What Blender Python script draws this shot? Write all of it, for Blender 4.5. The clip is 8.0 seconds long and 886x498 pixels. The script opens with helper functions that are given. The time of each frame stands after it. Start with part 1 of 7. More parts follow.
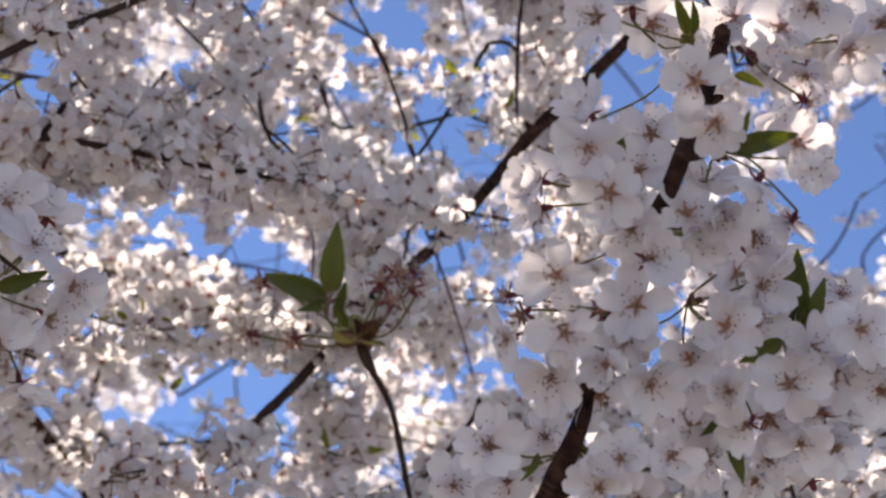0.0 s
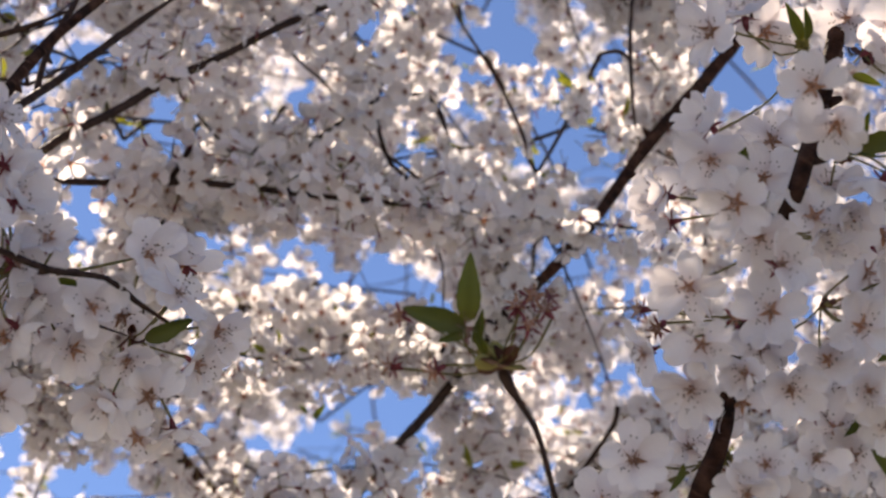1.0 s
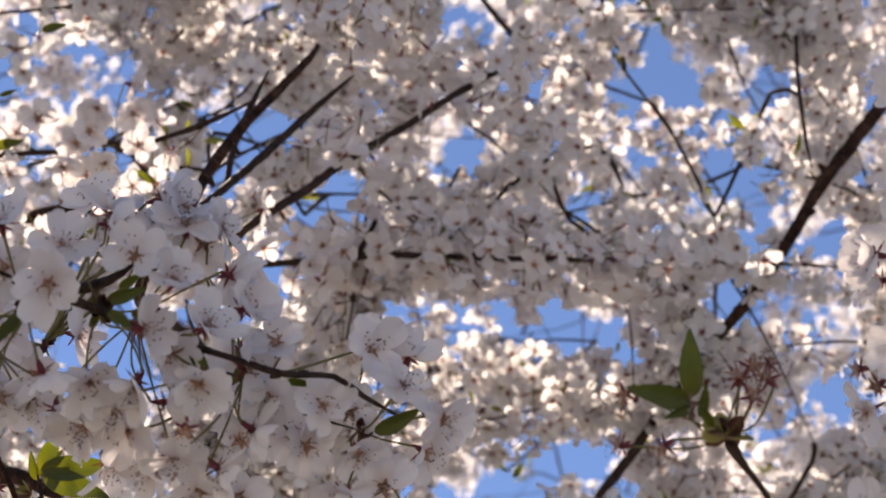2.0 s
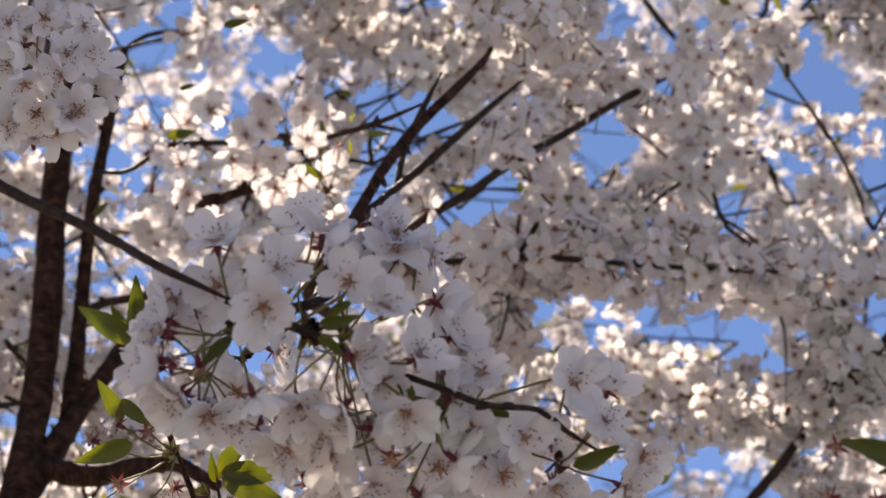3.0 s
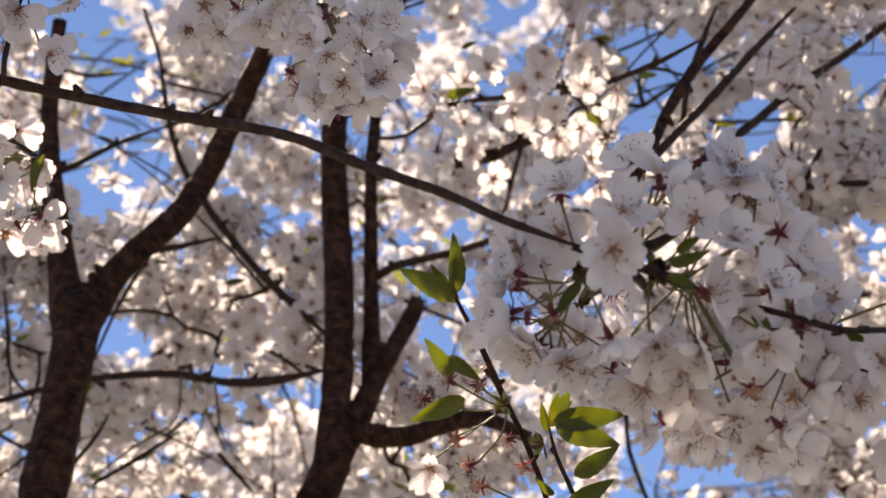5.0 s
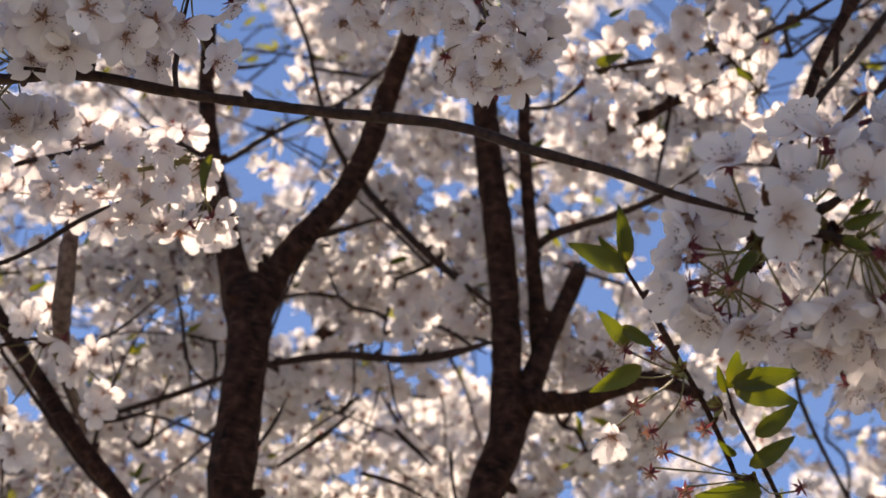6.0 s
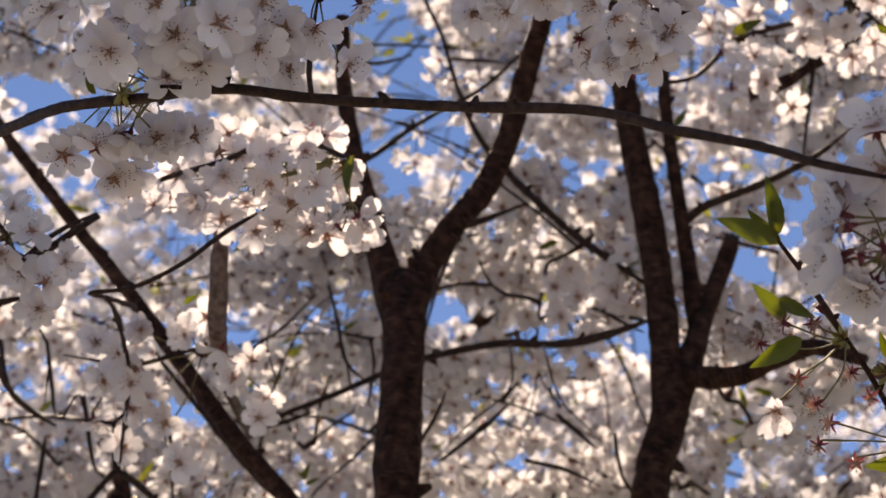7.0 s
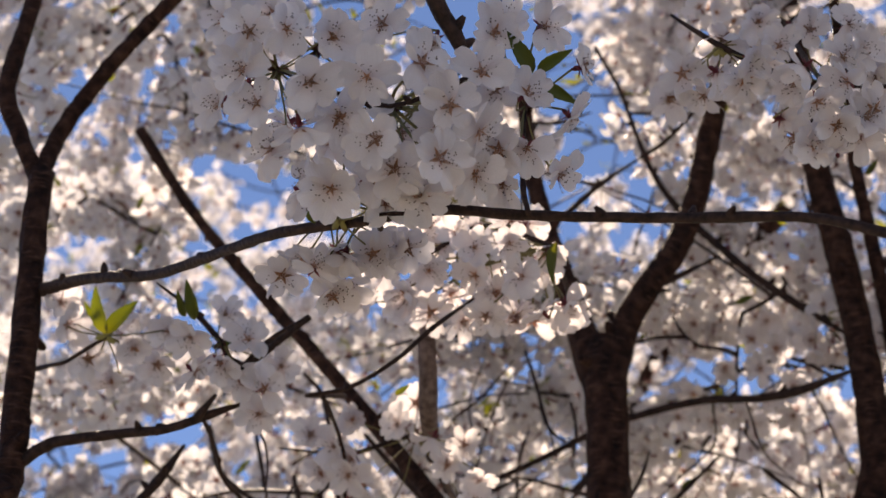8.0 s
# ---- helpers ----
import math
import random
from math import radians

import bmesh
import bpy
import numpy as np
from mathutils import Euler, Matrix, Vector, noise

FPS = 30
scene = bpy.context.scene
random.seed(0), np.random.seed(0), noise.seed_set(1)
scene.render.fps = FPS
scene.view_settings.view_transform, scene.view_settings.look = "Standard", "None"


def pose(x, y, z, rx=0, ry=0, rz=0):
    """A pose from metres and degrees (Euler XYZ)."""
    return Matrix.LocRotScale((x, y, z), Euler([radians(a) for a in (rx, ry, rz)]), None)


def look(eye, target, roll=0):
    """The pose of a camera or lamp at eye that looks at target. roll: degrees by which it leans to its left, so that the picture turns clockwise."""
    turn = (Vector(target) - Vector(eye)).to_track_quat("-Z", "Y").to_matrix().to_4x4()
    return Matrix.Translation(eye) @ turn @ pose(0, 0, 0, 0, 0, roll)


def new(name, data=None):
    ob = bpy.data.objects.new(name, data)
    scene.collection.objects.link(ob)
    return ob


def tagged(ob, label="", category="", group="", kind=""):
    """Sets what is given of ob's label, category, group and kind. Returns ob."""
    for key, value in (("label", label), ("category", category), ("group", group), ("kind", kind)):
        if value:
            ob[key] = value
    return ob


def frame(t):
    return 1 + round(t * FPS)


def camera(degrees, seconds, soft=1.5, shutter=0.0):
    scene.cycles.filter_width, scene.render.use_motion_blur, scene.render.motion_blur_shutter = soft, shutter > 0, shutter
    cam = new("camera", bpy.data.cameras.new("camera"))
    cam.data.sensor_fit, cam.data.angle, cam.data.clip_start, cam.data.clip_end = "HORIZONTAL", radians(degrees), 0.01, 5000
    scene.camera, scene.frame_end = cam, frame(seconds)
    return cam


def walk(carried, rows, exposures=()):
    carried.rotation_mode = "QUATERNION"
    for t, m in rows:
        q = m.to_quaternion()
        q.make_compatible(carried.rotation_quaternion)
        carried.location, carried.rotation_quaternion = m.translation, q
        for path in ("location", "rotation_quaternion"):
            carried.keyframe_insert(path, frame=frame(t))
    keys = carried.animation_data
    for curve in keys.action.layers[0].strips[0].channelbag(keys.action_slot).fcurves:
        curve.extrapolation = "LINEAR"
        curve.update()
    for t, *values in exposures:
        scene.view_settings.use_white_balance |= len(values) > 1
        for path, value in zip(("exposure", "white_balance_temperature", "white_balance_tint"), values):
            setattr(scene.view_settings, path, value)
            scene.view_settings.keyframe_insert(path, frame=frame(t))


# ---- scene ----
cam = camera(26.0, 8.0)
PATH = [
    (0, (0.002, 0.002, 1.599), (0.639, 1.583, 2.644), 1.3),
    (0.5, (-0.007, -0.005, 1.6), (0.586, 1.594, 2.645), 0.4),
    (1, (-0.009, -0.015, 1.597), (0.506, 1.606, 2.649), -0.6),
    (1.5, (-0.03, -0.021, 1.604), (0.409, 1.615, 2.667), -1.5),
    (2, (-0.047, -0.04, 1.607), (0.309, 1.602, 2.691), -2.1),
    (2.2, (-0.053, -0.035, 1.607), (0.274, 1.607, 2.699), -2.3),
    (3.3, (-0.121, -0.048, 1.645), (0.119, 1.645, 2.683), 3.4),
    (3.5, (-0.127, -0.047, 1.642), (0.094, 1.652, 2.674), 2.9),
    (4, (-0.135, -0.037, 1.644), (0.021, 1.677, 2.664), 3.1),
    (4.5, (-0.155, -0.031, 1.627), (-0.055, 1.689, 2.642), 2.8),
    (4.7, (-0.159, -0.034, 1.629), (-0.087, 1.69, 2.641), 2.2),
    (5.8, (-0.189, -0.065, 1.63), (-0.267, 1.682, 2.602), 0.0),
    (6, (-0.185, -0.069, 1.632), (-0.3, 1.681, 2.594), -0.3),
    (6.5, (-0.181, -0.062, 1.631), (-0.375, 1.685, 2.584), -1.3),
    (7, (-0.182, -0.065, 1.642), (-0.456, 1.676, 2.588), -2.0),
    (7.5, (-0.185, -0.092, 1.673), (-0.534, 1.641, 2.609), -2.3),
    (8, (-0.211, -0.117, 1.701), (-0.639, 1.592, 2.648), -3.1),
]
walk(cam, [(t, look(eye, target, roll)) for t, eye, target, roll in PATH],
     exposures=[(0, 2.39, 7400, 18), (0.8, 2.38, 7800, 18), (2.2, 2.31, 8000, 18), (4.0, 2.38, 8200, 18), (4.5, 2.42, 8400, 18), (6.0, 2.07, 8200, 19), (8, 1.98, 8250, 19)])

# a slightly open aperture, focused among the branches
cam.data.dof.use_dof, cam.data.dof.focus_distance, cam.data.dof.aperture_fstop = True, 1.2, 12.0

# ---- sky and sun ----
SUN_EL, SUN_AZ = radians(49), radians(-25)      # azimuth from +y towards +x
world = bpy.data.worlds.new("sky")
scene.world = world
world.use_nodes = True
wn = world.node_tree
sky = wn.nodes.new("ShaderNodeTexSky")
sky.sky_type = "NISHITA"
sky.sun_disc = False
sky.sun_elevation, sky.sun_rotation = SUN_EL, SUN_AZ
sky.altitude = 1200
sky.air_density, sky.dust_density, sky.ozone_density = 0.75, 0.0, 9.0
wn.nodes["Background"].inputs["Strength"].default_value = 0.043
wn.links.new(sky.outputs["Color"], wn.nodes["Background"].inputs["Color"])
sun_data = bpy.data.lights.new("sun", "SUN")
sun_data.energy, sun_data.angle, sun_data.color = 2.55, radians(0.53), (1.0, 0.935, 0.84)
sun = new("sun", sun_data)
sun_way = Vector((math.sin(SUN_AZ) * math.cos(SUN_EL), math.cos(SUN_AZ) * math.cos(SUN_EL), math.sin(SUN_EL)))
sun.matrix_world = look(sun_way * 30, (0, 0, 0))


# ---- materials ----
def material(name):
    mat = bpy.data.materials.new(name)
    mat.use_nodes = True
    return mat, mat.node_tree.nodes, mat.node_tree.links


def ramp(nodes, *stops):
    n = nodes.new("ShaderNodeValToRGB")
    while len(n.color_ramp.elements) < len(stops):
        n.color_ramp.elements.new(0.5)
    for e, (at, colour) in zip(n.color_ramp.elements, stops):
        e.position, e.color = at, (*colour, 1)
    return n


def thin(name, base, tip, through_tint, gloss=0.06, scale=900, share=0.5, vary=0.08, joined=False):
    """A thin petal or leaf that lets light through: colour runs along the piece (UV v), with veins and small blotches."""
    mat, nodes, links = material(name)
    uv = nodes.new("ShaderNodeUVMap")
    sep = nodes.new("ShaderNodeSeparateXYZ")
    links.new(uv.outputs[0], sep.inputs[0])
    run = ramp(nodes, *[(a, c) for a, c in zip((0.0, 0.22, 0.5, 1.0), (base, tuple((2 * p + q) / 3 for p, q in zip(tip, base)), tip, tip))])
    links.new(sep.outputs["Y"], run.inputs[0])
    geo = nodes.new("ShaderNodeNewGeometry") if joined else nodes.new("ShaderNodeObjectInfo")
    rnd = geo.outputs["Random Per Island"] if joined else geo.outputs["Random"]
    tex = nodes.new("ShaderNodeTexNoise")
    coord = nodes.new("ShaderNodeTexCoord")
    tex.inputs["Scale"].default_value, tex.inputs["Detail"].default_value = scale, 3
    links.new(coord.outputs["Object"], tex.inputs["Vector"])
    mul = nodes.new("ShaderNodeMath")
    mul.operation = "MULTIPLY_ADD"
    links.new(rnd, mul.inputs[0])
    mul.inputs[1].default_value, mul.inputs[2].default_value = vary, 1 - vary
    mul2 = nodes.new("ShaderNodeMath")
    mul2.operation = "MULTIPLY_ADD"
    links.new(tex.outputs["Fac"], mul2.inputs[0])
    mul2.inputs[1].default_value, mul2.inputs[2].default_value = 0.10, 0.95
    both = nodes.new("ShaderNodeMath")
    both.operation = "MULTIPLY"
    links.new(mul.outputs[0], both.inputs[0])
    links.new(mul2.outputs[0], both.inputs[1])
    col = nodes.new("ShaderNodeVectorMath")
    col.operation = "SCALE"
    links.new(run.outputs[0], col.inputs[0])
    links.new(both.outputs[0], col.inputs["Scale"])
    tint = nodes.new("ShaderNodeVectorMath")
    tint.operation = "MULTIPLY"
    links.new(col.outputs[0], tint.inputs[0])
    tint.inputs[1].default_value = through_tint
    veins = nodes.new("ShaderNodeTexWave")
    veins.inputs["Scale"].default_value, veins.inputs["Distortion"].default_value = 3.2, 1.5
    links.new(uv.outputs[0], veins.inputs["Vector"])
    bump = nodes.new("ShaderNodeBump")
    bump.inputs["Strength"].default_value, bump.inputs["Distance"].default_value = 0.25, 0.0006
    links.new(veins.outputs["Fac"], bump.inputs["Height"])
    front = nodes["Principled BSDF"]
    front.inputs["Roughness"].default_value = 0.55
    front.inputs["Specular IOR Level"].default_value = gloss * 5
    back = nodes.new("ShaderNodeBsdfTranslucent")
    links.new(col.outputs[0], front.inputs["Base Color"])
    links.new(tint.outputs[0], back.inputs["Color"])
    links.new(bump.outputs[0], front.inputs["Normal"])
    mix = nodes.new("ShaderNodeMixShader")
    mix.inputs[0].default_value = share
    links.new(front.outputs[0], mix.inputs[1])
    links.new(back.outputs[0], mix.inputs[2])
    links.new(mix.outputs[0], nodes["Material Output"].inputs["Surface"])
    return mat


def grainy(name, dark, light, scale, rough=0.7, bump=0.3, depth=0.001, gloss=0.5):
    mat, nodes, links = material(name)
    coord = nodes.new("ShaderNodeTexCoord")
    tex = nodes.new("ShaderNodeTexNoise")
    tex.inputs["Scale"].default_value, tex.inputs["Detail"].default_value = scale, 6
    links.new(coord.outputs["Object"], tex.inputs["Vector"])
    run = ramp(nodes, (0.3, dark), (0.7, light))
    links.new(tex.outputs["Fac"], run.inputs[0])
    links.new(run.outputs[0], nodes["Principled BSDF"].inputs["Base Color"])
    nodes["Principled BSDF"].inputs["Roughness"].default_value = rough
    nodes["Principled BSDF"].inputs["Specular IOR Level"].default_value = gloss
    b = nodes.new("ShaderNodeBump")
    b.inputs["Strength"].default_value, b.inputs["Distance"].default_value = bump, depth
    links.new(tex.outputs["Fac"], b.inputs["Height"])
    links.new(b.outputs[0], nodes["Principled BSDF"].inputs["Normal"])
    return mat


def bark_material():
    """Cherry bark: grey-brown, with short pale lenticels that run round the limb and rough dark plates. UV is in metres: round, along."""
    mat, nodes, links = material("cherry_bark")
    uv = nodes.new("ShaderNodeUVMap")
    coord = nodes.new("ShaderNodeTexCoord")

    def noise(vector, scale, detail, stretch=None):
        tex = nodes.new("ShaderNodeTexNoise")
        tex.inputs["Scale"].default_value, tex.inputs["Detail"].default_value = scale, detail
        if stretch:
            m = nodes.new("ShaderNodeMapping")
            m.inputs["Scale"].default_value = stretch
            links.new(vector, m.inputs["Vector"])
            vector = m.outputs[0]
        links.new(vector, tex.inputs["Vector"])
        return tex.outputs["Fac"]

    plates = noise(coord.outputs["Object"], 95, 9)
    fine = noise(coord.outputs["Object"], 420, 5)
    bands = noise(uv.outputs[0], 1.0, 5, (55, 330, 1))
    base = ramp(nodes, (0.32, (0.010, 0.004, 0.003)), (0.50, (0.036, 0.014, 0.009)), (0.74, (0.090, 0.043, 0.028)))
    links.new(plates, base.inputs[0])
    spots = ramp(nodes, (0.56, (0, 0, 0)), (0.70, (1, 1, 1)))
    links.new(bands, spots.inputs[0])
    mix = nodes.new("ShaderNodeMix")
    mix.data_type = "RGBA"
    links.new(spots.outputs[0], mix.inputs["Factor"])
    links.new(base.outputs[0], mix.inputs["A"])
    mix.inputs["B"].default_value = (0.10, 0.050, 0.034, 1)
    links.new(mix.outputs["Result"], nodes["Principled BSDF"].inputs["Base Color"])
    nodes["Principled BSDF"].inputs["Roughness"].default_value = 0.72
    nodes["Principled BSDF"].inputs["Specular IOR Level"].default_value = 0.15
    add = nodes.new("ShaderNodeMath")
    add.operation = "ADD"
    links.new(plates, add.inputs[0])
    links.new(bands, add.inputs[1])
    add2 = nodes.new("ShaderNodeMath")
    add2.operation = "MULTIPLY_ADD"
    links.new(fine, add2.inputs[0])
    add2.inputs[1].default_value = 0.5
    links.new(add.outputs[0], add2.inputs[2])
    b = nodes.new("ShaderNodeBump")
    b.inputs["Strength"].default_value, b.inputs["Distance"].default_value = 1.0, 0.0035
    links.new(add2.outputs[0], b.inputs["Height"])
    links.new(b.outputs[0], nodes["Principled BSDF"].inputs["Normal"])
    return mat


def scale_material():
    """Bud scales: some still yellow-green, most withered to maroon."""
    mat, nodes, links = material("bud_scale")
    info = nodes.new("ShaderNodeObjectInfo")
    coord = nodes.new("ShaderNodeTexCoord")
    tex = nodes.new("ShaderNodeTexNoise")
    tex.inputs["Scale"].default_value, tex.inputs["Detail"].default_value = 190, 4
    links.new(coord.outputs["Object"], tex.inputs["Vector"])
    add = nodes.new("ShaderNodeMath")
    add.operation = "MULTIPLY_ADD"
    links.new(info.outputs["Random"], add.inputs[0])
    add.inputs[1].default_value = 0.75
    links.new(tex.outputs["Fac"], add.inputs[2])
    run = ramp(nodes, (0.45, (0.055, 0.012, 0.010)), (0.80, (0.11, 0.034, 0.018)), (0.93, (0.20, 0.16, 0.045)), (1.0, (0.27, 0.24, 0.07)))
    links.new(add.outputs[0], run.inputs[0])
    links.new(run.outputs[0], nodes["Principled BSDF"].inputs["Base Color"])
    nodes["Principled BSDF"].inputs["Roughness"].default_value = 0.6
    return mat


def turf_material():
    """Unseen turf, its tone raised to bounce light upwards: straw and green in patches, fine blades and bare soil."""
    mat, nodes, links = material("bounce_turf")
    coord = nodes.new("ShaderNodeTexCoord")
    facs = []
    for scale, detail in ((0.9, 4), (38, 8)):
        tex = nodes.new("ShaderNodeTexNoise")
        tex.inputs["Scale"].default_value, tex.inputs["Detail"].default_value = scale, detail
        links.new(coord.outputs["Object"], tex.inputs["Vector"])
        facs.append(tex.outputs["Fac"])
    straw = ramp(nodes, (0.32, (0.11, 0.099, 0.085)), (0.52, (0.27, 0.25, 0.222)), (0.72, (0.38, 0.36, 0.325)))
    green = ramp(nodes, (0.32, (0.08, 0.08, 0.058)), (0.52, (0.20, 0.20, 0.145)), (0.72, (0.31, 0.31, 0.235)))
    patch = ramp(nodes, (0.42, (0, 0, 0)), (0.58, (1, 1, 1)))
    links.new(facs[1], straw.inputs[0])
    links.new(facs[1], green.inputs[0])
    links.new(facs[0], patch.inputs[0])
    mix = nodes.new("ShaderNodeMix")
    mix.data_type = "RGBA"
    links.new(patch.outputs[0], mix.inputs["Factor"])
    links.new(green.outputs[0], mix.inputs["A"])
    links.new(straw.outputs[0], mix.inputs["B"])
    links.new(mix.outputs["Result"], nodes["Principled BSDF"].inputs["Base Color"])
    nodes["Principled BSDF"].inputs["Roughness"].default_value = 0.9
    nodes["Principled BSDF"].inputs["Specular IOR Level"].default_value = 0.2
    b = nodes.new("ShaderNodeBump")
    b.inputs["Strength"].default_value, b.inputs["Distance"].default_value = 0.9, 0.03
    links.new(facs[1], b.inputs["Height"])
    links.new(b.outputs[0], nodes["Principled BSDF"].inputs["Normal"])
    return mat


PETAL = thin("petal_white", (0.77, 0.66, 0.66), (0.835, 0.805, 0.822), (1.0, 0.98, 0.97))
PETAL_FAR = thin("petal_white_joined", (0.76, 0.69, 0.69), (0.822, 0.810, 0.829), (1.0, 0.993, 0.988), joined=True, vary=0.14)
LEAF = thin("young_leaf", (0.105, 0.105, 0.017), (0.078, 0.100, 0.014), (1.8, 1.65, 0.45), gloss=0.12, scale=300, share=0.42, vary=0.35)
LEAF_FAR = thin("young_leaf_joined", (0.17, 0.16, 0.025), (0.14, 0.165, 0.022), (1.8, 1.6, 0.6), gloss=0.12, scale=300, share=0.42, joined=True)
SEPAL = thin("sepal_red", (0.17, 0.035, 0.045), (0.22, 0.06, 0.075), (1.2, 0.9, 0.9), share=0.3)
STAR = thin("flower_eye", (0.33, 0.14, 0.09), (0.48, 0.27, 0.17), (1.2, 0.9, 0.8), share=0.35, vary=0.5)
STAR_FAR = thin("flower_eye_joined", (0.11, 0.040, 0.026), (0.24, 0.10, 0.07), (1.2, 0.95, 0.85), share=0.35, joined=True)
PEDICEL = grainy("pedicel_green", (0.12, 0.11, 0.035), (0.20, 0.16, 0.06), 500)
FILAMENT = grainy("filament_pale", (0.55, 0.42, 0.42), (0.7, 0.6, 0.58), 700)
ANTHER = grainy("anther_dark", (0.05, 0.022, 0.012), (0.14, 0.07, 0.03), 900)
SCALE = scale_material()
BARK = bark_material()
TWIG = grainy("twig_bark", (0.012, 0.006, 0.005), (0.060, 0.032, 0.024), 210, rough=0.65, bump=0.8, depth=0.002, gloss=0.2)
PALE = grainy("pale_bark", (0.07, 0.045, 0.04), (0.22, 0.165, 0.15), 160, rough=0.85, bump=0.8, depth=0.002, gloss=0.2)
CUT = grainy("cut_wood_weathered", (0.02, 0.016, 0.014), (0.07, 0.055, 0.045), 400, rough=0.9)
DEAD = thin("dead_leaf", (0.10, 0.06, 0.04), (0.12, 0.075, 0.05), (1.3, 1.0, 0.7), share=0.25, scale=200)
GROUND = turf_material()


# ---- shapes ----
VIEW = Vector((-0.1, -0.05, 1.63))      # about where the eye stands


def mesh_of(name, verts, faces, mats, slots=None, uvs=None, smooth=True):
    me = bpy.data.meshes.new(name)
    me.from_pydata([tuple(v) for v in verts], [], faces)
    for m in mats:
        me.materials.append(m)
    if slots is not None:
        me.polygons.foreach_set("material_index", slots)
    if uvs is not None:
        layer = me.uv_layers.new(name="uv")
        loops = np.empty(len(me.loops), dtype=np.int32)
        me.loops.foreach_get("vertex_index", loops)
        layer.data.foreach_set("uv", np.asarray(uvs, dtype=np.float32)[loops].ravel())
    me.polygons.foreach_set("use_smooth", [smooth] * len(me.polygons))
    me.update()
    return me


def part(name, me, parent, label="", m=None):
    ob = new(name, me)
    ob.parent = parent
    if m is not None:
        ob.matrix_basis = m
    return tagged(ob, label)


def thing(name, label, category, at=(0, 0, 0), group=""):
    ob = new(name)
    ob.location = at
    ob.empty_display_size = 0.05
    bpy.context.view_layer.update()
    return tagged(ob, label, category, group)


class Build:
    """Collects pieces for one mesh."""

    def __init__(self):
        self.v, self.f, self.s, self.uv = [], [], [], []

    def add(self, verts, faces, slot, uvs):
        k = len(self.v)
        self.v += [tuple(v) for v in verts]
        self.f += [tuple(i + k for i in f) for f in faces]
        self.s += [slot] * len(faces)
        self.uv += list(uvs)

    def mesh(self, name, mats):
        return mesh_of(name, self.v, self.f, mats, self.s, self.uv)


def spline(pts, step):
    """A smooth line through rows of numbers, cut to about the given step."""
    p = np.array(pts, float)
    if len(p) == 2:
        p = np.array([p[0], (p[0] + p[1]) / 2, p[1]])
    q = np.vstack([2 * p[0] - p[1], p, 2 * p[-1] - p[-2]])
    rows = []
    for i in range(1, len(q) - 2):
        n = max(2, int(np.linalg.norm(q[i + 1][:3] - q[i][:3]) / step))
        for k in range(n):
            t = k / n
            rows.append(0.5 * (2 * q[i] + (q[i + 1] - q[i - 1]) * t + (2 * q[i - 1] - 5 * q[i] + 4 * q[i + 1] - q[i + 2]) * t ** 2
                               + (3 * q[i] - q[i - 1] - 3 * q[i + 1] + q[i + 2]) * t ** 3))
    return np.array(rows + [p[-1]])


def tube_data(pts, sides=8, step=0.02, rough=0.0, seed=0.0):
    """Verts, faces and UVs (metres round and along) of a tapering, slightly knobbly tube."""
    line = spline(pts, step)
    place, rad = line[:, :3], np.maximum(line[:, 3], 0.0003)
    way = np.gradient(place, axis=0)
    way /= np.linalg.norm(way, axis=1)[:, None] + 1e-12
    side = np.cross(way[0], (0.31, 0.2, 0.93))
    verts, uvs, along = [], [], 0.0
    for i in range(len(line)):
        side = side - way[i] * (side @ way[i])
        side /= np.linalg.norm(side) + 1e-12
        up = np.cross(way[i], side)
        if i:
            along += np.linalg.norm(place[i] - place[i - 1])
        for k in range(sides):
            a = 2 * math.pi * k / sides
            r = rad[i]
            if rough:
                r *= 1 + rough * noise.noise(Vector((math.cos(a) * 2, math.sin(a) * 2 + seed, along / max(rad[i], 0.004) * 0.8)))
            verts.append(place[i] + r * (math.cos(a) * side + math.sin(a) * up))
            uvs.append((a / (2 * math.pi) * 2 * math.pi * rad[i], along))
    faces = [(i * sides + k, i * sides + (k + 1) % sides, (i + 1) * sides + (k + 1) % sides, (i + 1) * sides + k)
             for i in range(len(line) - 1) for k in range(sides)]
    faces += [tuple(range(sides - 1, -1, -1)), tuple(range(len(verts) - sides, len(verts)))]
    return verts, faces, uvs


SKELETON = []     # points along the limbs, from which the flowering twigs grow
DRESSED = []      # thin branches dressed with blossom, some of it pushed back from VIEW


